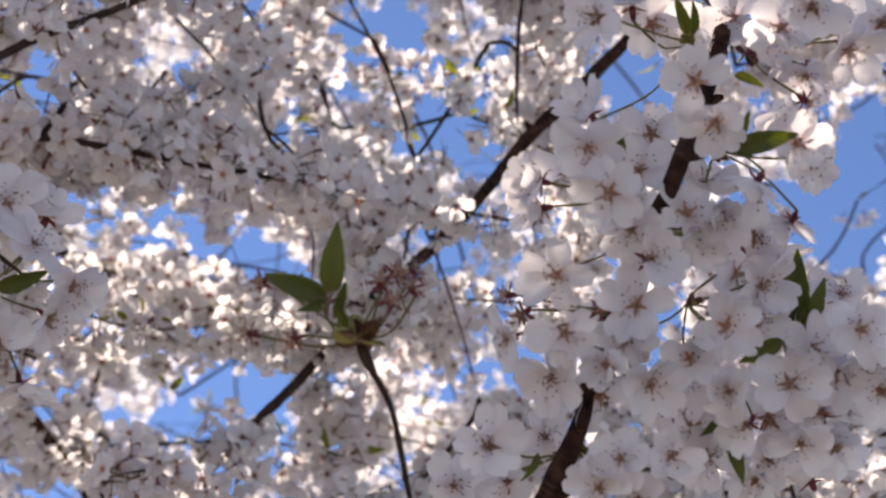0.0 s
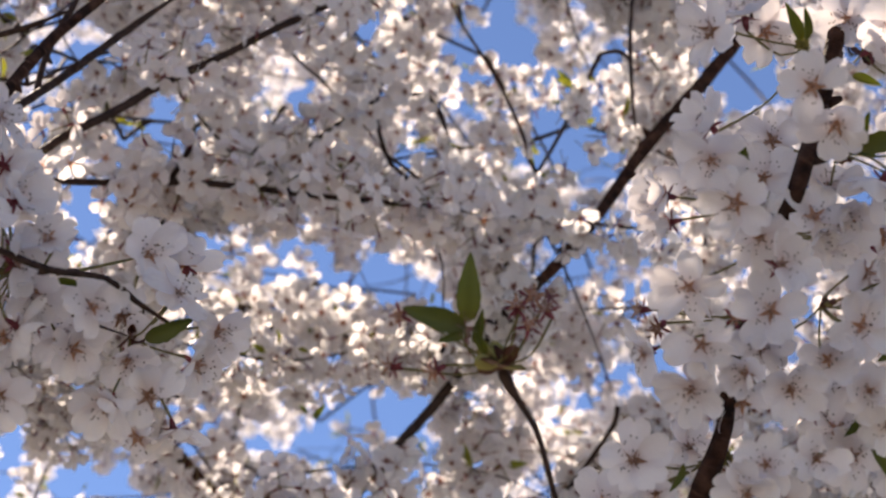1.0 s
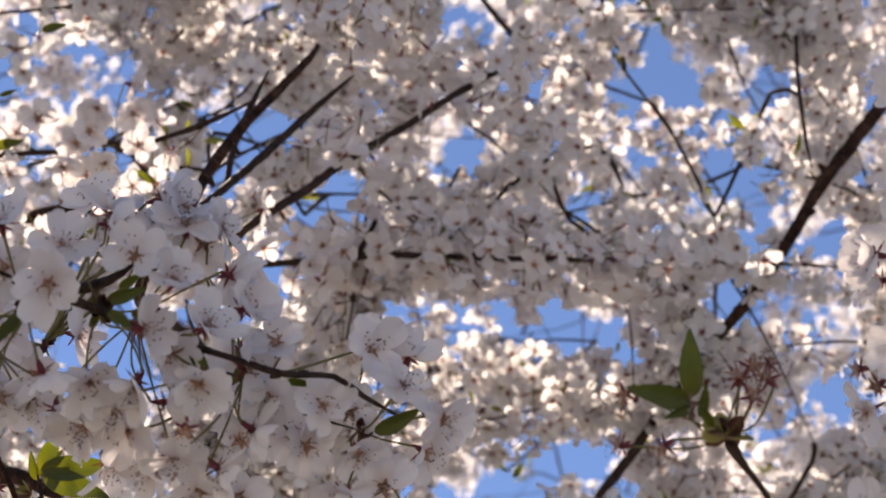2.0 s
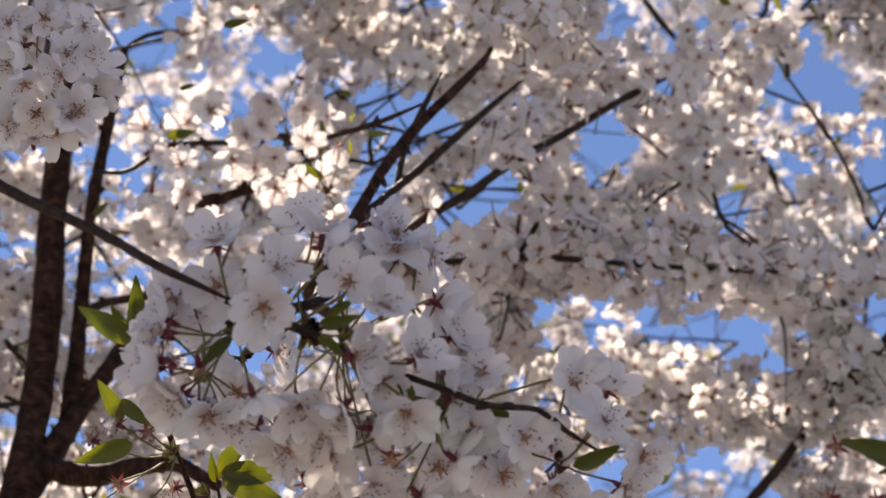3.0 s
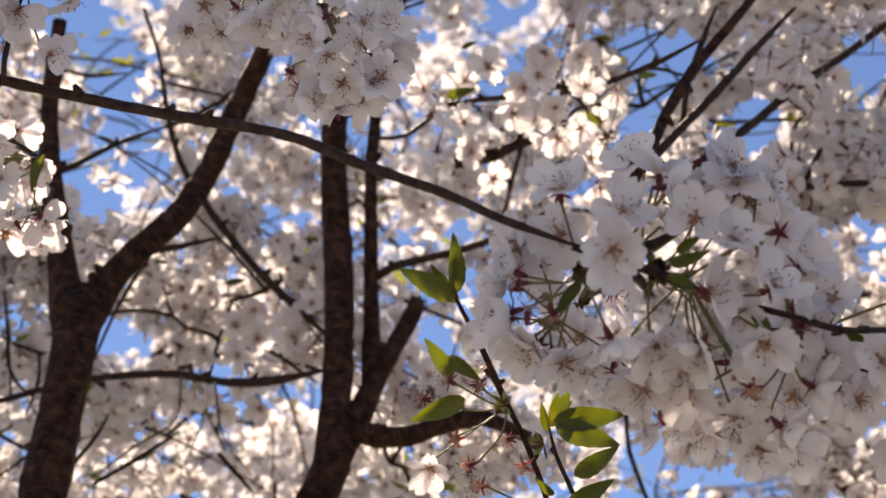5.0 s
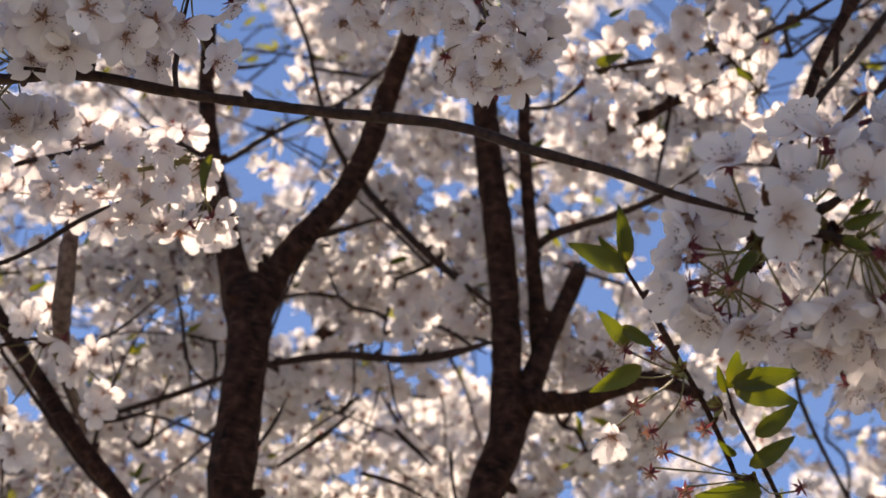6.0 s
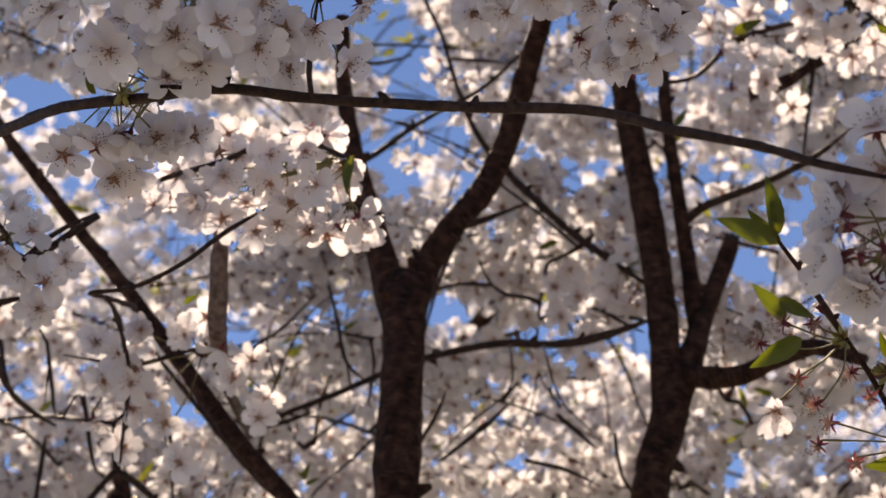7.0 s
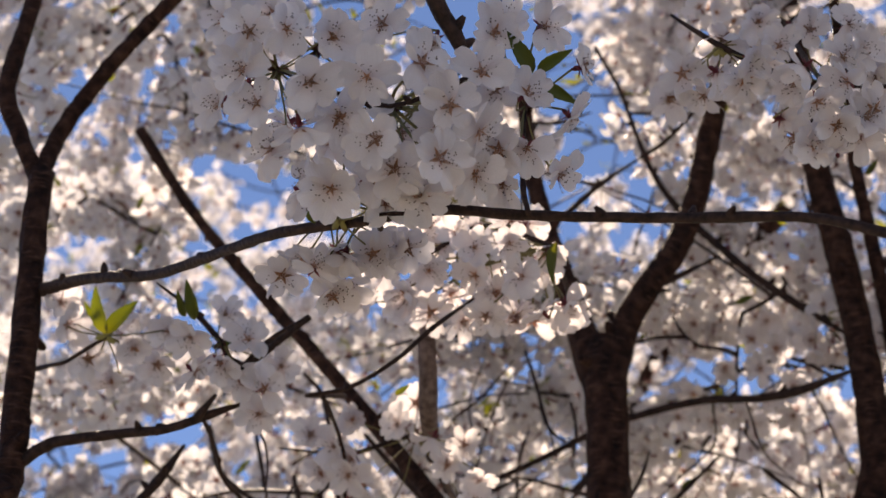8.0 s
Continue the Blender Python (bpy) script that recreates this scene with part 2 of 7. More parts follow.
def limb(name, parent, pts, end=None, bark=None):
    """One limb, branch or twig under a tree."""
    thick = max(p[3] for p in pts)
    if thick < 0.006:
        # thin wood runs out to a point
        pts, end = [*pts[:-1], (*pts[-1][:3], pts[-1][3] * 0.4)], None
    verts, faces, uvs = tube_data(pts, 18 if thick > 0.012 else 10, 0.012 if thick > 0.012 else 0.008, 0.22, pts[0][0] * 7)
    b = Build()
    b.add(verts, faces, 0, uvs)
    if end:
        # a ragged, weathered break
        b.s[-1] = 1
        rag, sides = random.Random(round(pts[-1][1] * 997)), 18 if thick > 0.012 else 10
        tip = Vector(pts[-1][:3])
        way = (tip - Vector(pts[-2][:3])).normalized()
        for k in range(len(b.v) - sides, len(b.v)):
            p = Vector(b.v[k])
            b.v[k] = tuple(tip + (p - tip) * rag.uniform(0.45, 1.1) + way * pts[-1][3] * rag.uniform(-0.7, 0.7))
        for k in range(5):
            out = (way + Vector((rag.gauss(0, 1), rag.gauss(0, 1), rag.gauss(0, 1))) * 0.8).normalized()
            r = pts[-1][3]
            v, f, u = tube_data([(*(tip - way * r * 0.8), r * 0.5), (*(tip + out * r * 0.6), r * 0.4), (*(tip + out * r * 1.15), r * 0.15)], 6, 0.006, 0.4, k)
            b.add(v, f, 1, u)
    # spur knots and bud scars
    line = spline(pts, 0.02)
    rng = random.Random(round(pts[0][0] * 1000))
    for row in line[2:-2]:
        if rng.random() < 0.30:
            out = Vector((rng.uniform(-1, 1), rng.uniform(-1, 1), rng.uniform(-0.3, 1))).normalized()
            c, r = Vector(row[:3]), row[3]
            knot = min(0.35 * r, 0.004) + 0.0012
            v, f, u = tube_data([(*(c + out * r * 0.6), knot * 1.3), (*(c + out * (r + knot)), knot), (*(c + out * (r + knot * 2.4)), knot * 0.5)], 6, 0.004)
            b.add(v, f, 0, u)
    if parent in (tree, tree_b) and name == "branch" and thick < 0.0125:
        DRESSED.append(pts)
    if parent in (tree, tree_b):
        SKELETON.extend((*row, 0 if parent == tree else 1) for row in line)
    mats = [bark or (BARK if thick > 0.006 else TWIG), CUT]
    return part(name, b.mesh(name, mats), parent)


def stub(name, parent, pts):
    """A sawn or broken-off end."""
    return limb(name, parent, pts, True)


def pale_stub(name, parent, pts):
    """A dead stub with paler bark than the limbs."""
    return limb(name, parent, pts, True, PALE)


def petal_grid(length=0.0165, width=0.0145, nu=7, nv=6, cup=0.25, notch=0.10, curl=0.0, wave=0.0, seed=0):
    """A petal: claw at the origin, growing along +y, its inner face towards +z."""
    rng = random.Random(seed)
    verts, uvs, faces = [], [], []
    ph = rng.uniform(0, 6)
    for j in range(nu + 1):
        v = j / nu
        half = width / 2 * (0.10 + 0.90 * math.sin(math.pi * min(1.0, v ** 0.78 * 0.70)) ** 0.9) * (1 if v < 0.8 else math.sqrt(max(0.05, 1 - ((v - 0.8) / 0.24) ** 2)))
        for i in range(nv + 1):
            u = i / nv * 2 - 1
            y = length * v - (notch * length * math.exp(-(u / 0.28) ** 2) * v ** 6)
            x = half * u
            z = cup * (x * x) / width * 2.2 + length * (0.10 * v - cup * 0.9 * v * (1 - v)) * 0.6 + curl * length * v ** 3
            z += wave * length * math.sin(u * 4 + ph + v * 2) * v
            verts.append((x, y, z))
            uvs.append((u * 0.5 + 0.5, v))
    for j in range(nu):
        for i in range(nv):
            a = j * (nv + 1) + i
            faces.append((a, a + 1, a + nv + 2, a + nv + 1))
    return verts, faces, uvs


def turn_z(verts, a, lift=0.0, tilt=0.0, at=(0, 0, 0)):
    """Petal verts tipped up by tilt and turned by a round z."""
    ca, sa, ct, st = math.cos(a), math.sin(a), math.cos(tilt), math.sin(tilt)
    rows = []
    for x, y, z in verts:
        y, z = y * ct - z * st, y * st + z * ct + lift
        y += 0.0012
        rows.append((x * ca - y * sa + at[0], x * sa + y * ca + at[1], z + at[2]))
    return rows


def star_data(r=0.0064, depth=-0.0004):
    """The five-pointed eye of a flower."""
    verts, uvs, faces = [(0, 0, -depth)], [(0.5, 0.0)], []
    for k in range(10):
        a, q = math.pi * k / 5, r if k % 2 == 0 else r * 0.32
        verts.append((-q * math.sin(a + math.pi / 5), q * math.cos(a + math.pi / 5), 0.0021 if k % 2 == 0 else 0.0012))
        uvs.append((0.5, 1.0 if k % 2 == 0 else 0.4))
    for k in range(10):
        faces.append((0, 1 + k, 1 + (k + 1) % 10))
    return verts, faces, uvs


def petal_mesh(width, cup, notch, curl, wave, seed):
    verts, faces, uvs = petal_grid(0.0170, width, 8, 6, cup, notch, curl, wave, seed)
    return mesh_of("petal", verts, faces, [PETAL], None, uvs)


PETALS = [petal_mesh(*row) for row in (
    (0.0152, 0.25, 0.11, 0.00, 0.05, 1), (0.0146, 0.42, 0.16, 0.07, 0.07, 2), (0.0150, 0.12, 0.08, -0.14, 0.06, 3), (0.0140, 0.60, 0.12, 0.16, 0.08, 4),
    (0.0136, 0.30, 0.20, -0.22, 0.09, 5), (0.0156, 0.75, 0.13, 0.24, 0.05, 6))]


def heart_mesh(eye):
    """What holds the petals: eye, calyx tube and five pointed sepals behind."""
    b = Build()
    b.add(*star_data(eye)[:2], 0, star_data(eye)[2])
    v, f, u = tube_data([(0, 0, -0.0004, 0.0016), (0, 0, -0.003, 0.0017), (0, 0, -0.006, 0.0014), (0, 0, -0.008, 0.0007)], 8, 0.002)
    b.add(v, f, 1, u)
    for k in range(5):
        a = 2 * math.pi * (k + 0.5) / 5
        pv = [(0.0009, 0, 0), (0.0011, 0.003, -0.0004), (0, 0.0068, -0.0012), (-0.0011, 0.003, -0.0004), (-0.0009, 0, 0), (0, 0.003, 0.0002)]
        b.add(turn_z(pv, a, -0.0022), [(0, 1, 5), (1, 2, 5), (2, 3, 5), (3, 4, 5), (4, 0, 5)], 1, [(0.5, y / 0.007) for _, y, _ in pv])
    return b.mesh("heart", [STAR, SEPAL])


def stamens_mesh(seed, count=22, length=0.0105):
    rng = random.Random(seed)
    b = Build()
    for k in range(count):
        a, lean, n = rng.uniform(0, 6.283), rng.uniform(0.2, 1.15), length * rng.uniform(0.5, 1.1)
        d = Vector((math.cos(a) * math.sin(lean), math.sin(a) * math.sin(lean), math.cos(lean)))
        foot, tip = Vector((d.x * 0.0012, d.y * 0.0012, 0)), d * n
        side = d.orthogonal().normalized() * 0.00011
        up = d.cross(side)
        v = [foot + side, foot - side * 0.5 + up, foot - side * 0.5 - up, tip]
        b.add(v, [(0, 1, 3), (1, 2, 3), (2, 0, 3)], 0, [(0.5, 0.5)] * 4)
        r = 0.00054
        v = [tip + d * r, tip - d * r, tip + side * 5, tip - side * 5, tip + up * 5, tip - up * 5]
        b.add(v, [(0, 2, 4), (0, 4, 3), (0, 3, 5), (0, 5, 2), (1, 4, 2), (1, 3, 4), (1, 5, 3), (1, 2, 5)], 1, [(0.5, 0.5)] * 6)
    return b.mesh("stamen_tuft", [FILAMENT, ANTHER])


HEARTS = [heart_mesh(r) for r in (0.0074, 0.0066, 0.0054, 0.0040)]
STAMENS = [stamens_mesh(s) for s in (11, 12, 13)]


def facing(at, normal, spin, size=1.0):
    """The pose of a flower at a place, its face towards normal."""
    q = Vector(normal).to_track_quat("Z", "Y")
    return Matrix.LocRotScale(Vector(at), q @ Euler((0, 0, spin)).to_quaternion(), (size,) * 3)


def flower(parent, at, normal, rng, size=1.0, openness=None, bare=False):
    """One near blossom: heart > five petals, stamens. openness 0: flat, 1: a cup. bare: its petals have fallen."""
    heart = part("flower", rng.choice(HEARTS), parent, "", facing(at, normal, rng.uniform(0, 6.283), size))
    base = 0.04 + 0.62 * rng.random() ** 1.7 if openness is None else openness
    if not bare:
        gone = rng.randrange(5) if rng.random() < 0.12 else -1
        for k in range(5):
            if k == gone:
                continue
            tilt = base + rng.uniform(-0.34, 0.34)
            m = (Matrix.Rotation(2 * math.pi * k / 5 + rng.uniform(-0.15, 0.15), 4, "Z") @ Matrix.Translation((0, 0.0012, 0.0002 * k))
                 @ Matrix.Rotation(tilt, 4, "X") @ Matrix.Rotation(rng.uniform(-0.35, 0.35), 4, "Y") @ Matrix.Scale(rng.uniform(0.86, 1.12), 4))
            part("petal", rng.choice(PETALS), heart, "", m)
    part("stamen_tuft", rng.choice(STAMENS), heart)
    return heart


def leaf_mesh(name, length, width, fold=0.5, bend=0.3, teeth=True, mat=None, nu=12):
    """A pointed, toothed leaf growing along +y, folded along its midrib."""
    verts, uvs, faces = [], [], []
    for j in range(nu + 1):
        v = j / nu
        half = width / 2 * math.sin(math.pi * v ** 0.8) ** 0.8 * (1 - 0.25 * v) + 0.0002
        if teeth and j % 2:
            half *= 1.07
        z0 = -bend * length * v * v
        for i in range(5):
            u = (i - 2) / 2
            verts.append((half * u, length * v, z0 + fold * half * abs(u) + (0.04 * width if i in (1, 3) else 0)))
            uvs.append((u * 0.5 + 0.5, v))
    for j in range(nu):
        for i in range(4):
            a = j * 5 + i
            faces.append((a, a + 1, a + 6, a + 5))
    return mesh_of(name, verts, faces, [mat or LEAF], None, uvs)


LEAVES = [leaf_mesh("leaf", 0.040, 0.015, 0.55, 0.25), leaf_mesh("leaf", 0.032, 0.010, 0.9, 0.1), leaf_mesh("leaf", 0.046, 0.019, 0.4, 0.35)]


def leaf(parent, at, way, up, size, kind=0):
    """A leaf from its foot along way, its upper face towards up."""
    y = Vector(way).normalized()
    x = y.cross(Vector(up)).normalized()
    m = Matrix((x, y, x.cross(y))).transposed().to_4x4()
    return part("leaf", LEAVES[kind], parent, "fresh green toothed leaf", Matrix.Translation(at) @ m @ Matrix.Scale(size, 4))


def cluster(parent, foot, blooms, seed, leaves=(), scales=9, scale_size=1.0):
    """An umbel: a spur with bud scales at foot, pedicels, and its blossoms. Each bloom: x, y, z, then the face's normal, size, openness."""
    rng = random.Random(seed)
    b = Build()
    foot = Vector(foot)
    mean = sum((Vector(r[:3]) for r in blooms), Vector()) / max(1, len(blooms)) - foot
    for k in range(scales):
        d = (mean.normalized() + Vector((rng.uniform(-1, 1), rng.uniform(-1, 1), rng.uniform(-1, 1))) * 0.9).normalized()
        v, f, u = petal_grid(0.007 * scale_size * rng.uniform(0.7, 1.3), 0.0045 * scale_size, 4, 3, 0.5, -0.2)
        m = facing(foot, d, 0) @ Matrix.Rotation(rng.uniform(0, 6.28), 4, "Z") @ Matrix.Rotation(rng.uniform(0.5, 1.3), 4, "X")
        if scale_size > 1:
            part("bud_scale", mesh_of("bud_scale", [m @ Vector(p) for p in v], f, [SCALE], None, u), parent)
        else:
            b.add([m @ Vector(p) for p in v], f, 1, u)
    for row in blooms:
        at = Vector(row[:3])
        stray = 0.75 if rng.random() < 0.30 else 0.28
        n = (Vector(row[3:6]) + Vector((rng.gauss(0, stray), rng.gauss(0, stray), rng.gauss(0, stray)))).normalized()
        size = row[6] if len(row) > 6 else 1.0
        back = at - n * 0.008 * size
        start = foot
        if (foot - back).length > 0.075:
            # a side twig, bent away from VIEW to stay hidden, carries what stands far from the spur
            start = back + ((foot - back).normalized() * 0.8 + (at - VIEW).normalized() * 0.6).normalized() * 0.04
            v, f, u = tube_data([(*foot, 0.0012), (*((foot + start) / 2 + (at - VIEW).normalized() * 0.012), 0.0010), (*start, 0.0009)], 6, 0.008)
            b.add(v, f, 0, u)
        mid = (start + back) / 2 - n * 0.006 + Vector((0, 0, -0.003))
        v, f, u = tube_data([(*start, 0.0007), (*mid, 0.0006), (*back, 0.0008)], 5, 0.006)
        b.add(v, f, 0, u)
        flower(parent, at, n, rng, size, row[7] if len(row) > 7 else None, len(row) > 7 and row[7] < 0)
    part("spur", b.mesh("spur", [PEDICEL, SCALE, TWIG]), parent)
    for at, way, size, kind in leaves:
        leaf(parent, at, way, (rng.uniform(-0.4, 0.4), -0.85, -0.45), size, kind)

# gaps cut along sight lines from VIEW to fit the camera's view
VIEW_GAPS = [
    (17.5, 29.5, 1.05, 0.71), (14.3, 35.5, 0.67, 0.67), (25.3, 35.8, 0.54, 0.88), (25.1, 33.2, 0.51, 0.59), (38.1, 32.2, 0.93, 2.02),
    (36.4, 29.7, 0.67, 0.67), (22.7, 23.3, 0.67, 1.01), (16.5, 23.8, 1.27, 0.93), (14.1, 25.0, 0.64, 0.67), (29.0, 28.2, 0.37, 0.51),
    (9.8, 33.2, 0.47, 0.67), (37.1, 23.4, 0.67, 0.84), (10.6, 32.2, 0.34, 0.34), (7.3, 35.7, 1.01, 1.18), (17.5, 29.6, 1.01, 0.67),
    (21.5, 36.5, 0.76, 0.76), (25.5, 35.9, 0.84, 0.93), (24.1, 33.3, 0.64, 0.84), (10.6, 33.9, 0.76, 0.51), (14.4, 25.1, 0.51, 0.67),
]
VIEW_GAPS += [
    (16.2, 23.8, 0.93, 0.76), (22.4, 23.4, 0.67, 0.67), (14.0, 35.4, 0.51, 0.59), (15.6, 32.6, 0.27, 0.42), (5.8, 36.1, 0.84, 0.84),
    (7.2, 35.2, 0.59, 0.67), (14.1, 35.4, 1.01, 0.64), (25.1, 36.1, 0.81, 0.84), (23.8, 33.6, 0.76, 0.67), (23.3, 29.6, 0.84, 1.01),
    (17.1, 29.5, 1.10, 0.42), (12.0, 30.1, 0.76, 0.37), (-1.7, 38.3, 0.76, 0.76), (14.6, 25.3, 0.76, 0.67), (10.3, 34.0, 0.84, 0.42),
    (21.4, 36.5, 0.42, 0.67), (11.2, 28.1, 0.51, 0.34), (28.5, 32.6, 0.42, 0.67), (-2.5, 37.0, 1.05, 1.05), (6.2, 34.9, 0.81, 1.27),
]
VIEW_GAPS += [
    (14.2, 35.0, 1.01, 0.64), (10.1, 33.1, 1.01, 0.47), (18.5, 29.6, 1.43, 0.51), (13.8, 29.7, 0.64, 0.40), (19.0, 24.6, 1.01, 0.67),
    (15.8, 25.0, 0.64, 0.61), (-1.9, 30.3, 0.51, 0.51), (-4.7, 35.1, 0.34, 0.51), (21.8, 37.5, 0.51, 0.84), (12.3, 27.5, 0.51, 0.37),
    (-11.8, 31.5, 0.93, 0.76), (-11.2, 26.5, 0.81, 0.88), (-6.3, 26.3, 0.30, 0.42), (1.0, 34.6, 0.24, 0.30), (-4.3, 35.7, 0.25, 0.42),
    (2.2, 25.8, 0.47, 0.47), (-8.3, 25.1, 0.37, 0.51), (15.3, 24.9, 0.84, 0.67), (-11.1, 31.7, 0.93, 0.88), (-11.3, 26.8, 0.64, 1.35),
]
VIEW_GAPS += [
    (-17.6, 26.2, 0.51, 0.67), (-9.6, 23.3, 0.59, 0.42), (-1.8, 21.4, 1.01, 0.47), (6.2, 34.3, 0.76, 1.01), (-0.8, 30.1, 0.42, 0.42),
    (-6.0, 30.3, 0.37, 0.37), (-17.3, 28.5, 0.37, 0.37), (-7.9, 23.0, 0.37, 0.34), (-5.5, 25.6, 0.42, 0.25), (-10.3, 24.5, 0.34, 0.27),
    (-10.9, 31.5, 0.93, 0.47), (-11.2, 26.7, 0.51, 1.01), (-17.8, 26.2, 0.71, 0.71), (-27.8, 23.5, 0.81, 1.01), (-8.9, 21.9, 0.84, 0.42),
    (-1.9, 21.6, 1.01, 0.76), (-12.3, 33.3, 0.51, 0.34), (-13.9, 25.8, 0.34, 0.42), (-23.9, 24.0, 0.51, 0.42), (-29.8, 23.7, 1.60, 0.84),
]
VIEW_GAPS += [
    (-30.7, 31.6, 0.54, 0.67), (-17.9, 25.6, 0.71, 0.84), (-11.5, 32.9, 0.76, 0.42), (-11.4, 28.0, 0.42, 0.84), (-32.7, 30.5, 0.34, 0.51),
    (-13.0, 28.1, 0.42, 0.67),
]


# ---- the blossom of the canopy ----
def far_flower(seed):
    """A light blossom for the canopy: five cupped petals, an eye, a pedicel."""
    rng = random.Random(seed)
    b = Build()
    tilt = rng.choice((0.05, 0.12, 0.2, 0.3, 0.45, 0.6, 0.85, 1.0))
    for k in range(5):
        n, w, cup, curl = 0.0172 * rng.uniform(0.9, 1.08), 0.0134 * rng.uniform(0.9, 1.1), rng.uniform(0.0012, 0.0045), rng.uniform(-0.007, 0.004)
        v = [(0, 0.0004, 0)] + [(x * w, y * n, 4 * cup * x * x + curl * y * y - 0.0012 * math.sin(3 * y)) for y, x in
                                ((0.52, -0.47), (0.50, 0), (0.52, 0.47), (0.84, -0.40), (0.80, 0), (0.84, 0.40), (1.0, -0.17), (0.92, 0), (1.0, 0.17))]
        f = [(0, 2, 1), (0, 3, 2)] + [(a, a + 1, a + 4, a + 3) for a in (1, 2, 4, 5)]
        b.add(turn_z(v, 2 * math.pi * k / 5 + rng.uniform(-0.16, 0.16), 0, tilt + rng.uniform(-0.38, 0.38)), f, 0, [(0.5 + x / w, y / n) for x, y, _ in v])
    v, f, u = star_data(0.0060)
    b.add([(x, y, z + 0.0006) for x, y, z in v], f, 1, u)
    bend = rng.uniform(-0.005, 0.005)
    for slot, rows in ((2, ((0, 0, -0.0004, 0.0017), (0, 0, -0.008, 0.0012))), (3, ((0, 0, -0.008, 0.0008), (bend, -bend, -0.026, 0.0006)))):
        v = [(x + r * math.cos(2.1 * k), y + r * math.sin(2.1 * k), z) for x, y, z, r in rows for k in range(3)]
        b.add(v, [(k, (k + 1) % 3, 3 + (k + 1) % 3, 3 + k) for k in range(3)], slot, [(0.5, 0.2)] * 6)
    return np.array(b.v), b.f, b.s, b.uv


def far_leaf(seed):
    """A small young leaf for the canopy, growing along +z."""
    rng = random.Random(seed)
    b = Build()
    n, w, f = rng.uniform(0.022, 0.04), rng.uniform(0.006, 0.011), rng.uniform(0.2, 0.9)
    rows = [(0, 0), (0.3, 0.85), (0.55, 1), (0.8, 0.6), (1, 0.02)]
    v = [(sx * w / 2 * h, abs(sx) * f * w / 2 * h - 0.2 * n * t * t, n * t) for t, h in rows for sx in (-1, 0, 1)]
    faces = [(j * 3 + i, j * 3 + i + 1, j * 3 + i + 4, j * 3 + i + 3) for j in range(4) for i in range(2)]
    b.add(v, faces, 0, [(0.5 + 0.5 * sx, t) for t, h in rows for sx in (-1, 0, 1)])
    return np.array(b.v), b.f, b.s, b.uv


def light_flower(seed, fine, eye=True):
    """A plainer blossom for the depth of the canopy."""
    rng = random.Random(seed)
    b = Build()
    tilt = rng.choice((0.05, 0.12, 0.2, 0.3, 0.45, 0.6, 0.85, 1.0))
    n, w = 0.0172, 0.0134
    for k in range(5):
        cup = rng.uniform(0.0015, 0.004)
        if fine:
            v = [(0, 0.0005, 0)] + [(x * w, y * n, cup * h) for x, y, h in ((-0.49, 0.56, 1), (-0.41, 0.85, 0.9), (-0.16, 1.0, 0.4), (0.16, 1.0, 0.4), (0.41, 0.85, 0.9), (0.49, 0.56, 1))]
            f = [(0, j + 1, j) for j in range(1, 6)]
        else:
            v = [(-w * 0.14, 0.0005, 0), (w * 0.14, 0.0005, 0), (w * 0.46, n * 0.84, cup), (-w * 0.46, n * 0.84, cup)]
            f = [(0, 1, 2, 3)]
        b.add(turn_z(v, 2 * math.pi * k / 5 + rng.uniform(-0.16, 0.16), 0, tilt + rng.uniform(-0.38, 0.38)), f, 0, [(0.5 + x / w, y / n) for x, y, _ in v])
    if fine:
        v, f, u = star_data(0.0060)
        b.add([(x, y, z + 0.0006) for x, y, z in v], f, 1, u)
        v = [(r * math.cos(2.1 * k), r * math.sin(2.1 * k), z) for z, r in ((0, 0.0016), (-0.014, 0.0008)) for k in range(3)]
        b.add(v, [(k, (k + 1) % 3, 3 + (k + 1) % 3, 3 + k) for k in range(3)], 2, [(0.5, 0.2)] * 6)
    elif eye:
        b.add([(0.0040 * math.cos(1.257 * k), 0.0040 * math.sin(1.257 * k), 0.0018) for k in range(5)], [(0, 1, 2, 3, 4)], 1, [(0.5, 0.7)] * 5)
    return np.array(b.v), b.f, b.s, b.uv


FAR = [far_flower(s) for s in range(14)]
# fuller shapes first, plainer ones behind: a blossom's kind is its place in this list
ALL_FAR = FAR + [light_flower(s, True) for s in range(14)] + [light_flower(s, False) for s in range(14)] + [light_flower(s, False, False) for s in range(14)]


def plainer(row):
    """The same blossom in the shape that suits its depth in the canopy."""
    v = row[0] - VIEW
    r = v.length
    above = v.z / r > 0.72 or v.z / r < 0.22
    return (*row[:4], row[4] + (42 if r > 4.5 or above else 28 if r > 3.0 else 14 if r > 2.4 else 0))
FAR_LEAF = [far_leaf(s) for s in range(4)]
# blossoms that get sun through gaps cut above them along the sun's way
SUNLIT = [(-0.46, 1.27, 2.39, 0.17), (0.55, 0.78, 2.22, 0.06), (0.26, 0.70, 2.10, 0.03), (0.02, 1.45, 2.62, 0.08), (-0.25, 1.7, 2.3, 0.08), (0.336, 0.724, 2.123, 0.03), (0.452, 0.656, 2.143, 0.028), (0.425, 0.642, 2.181, 0.02), (-0.788, 1.094, 2.368, 0.05)]
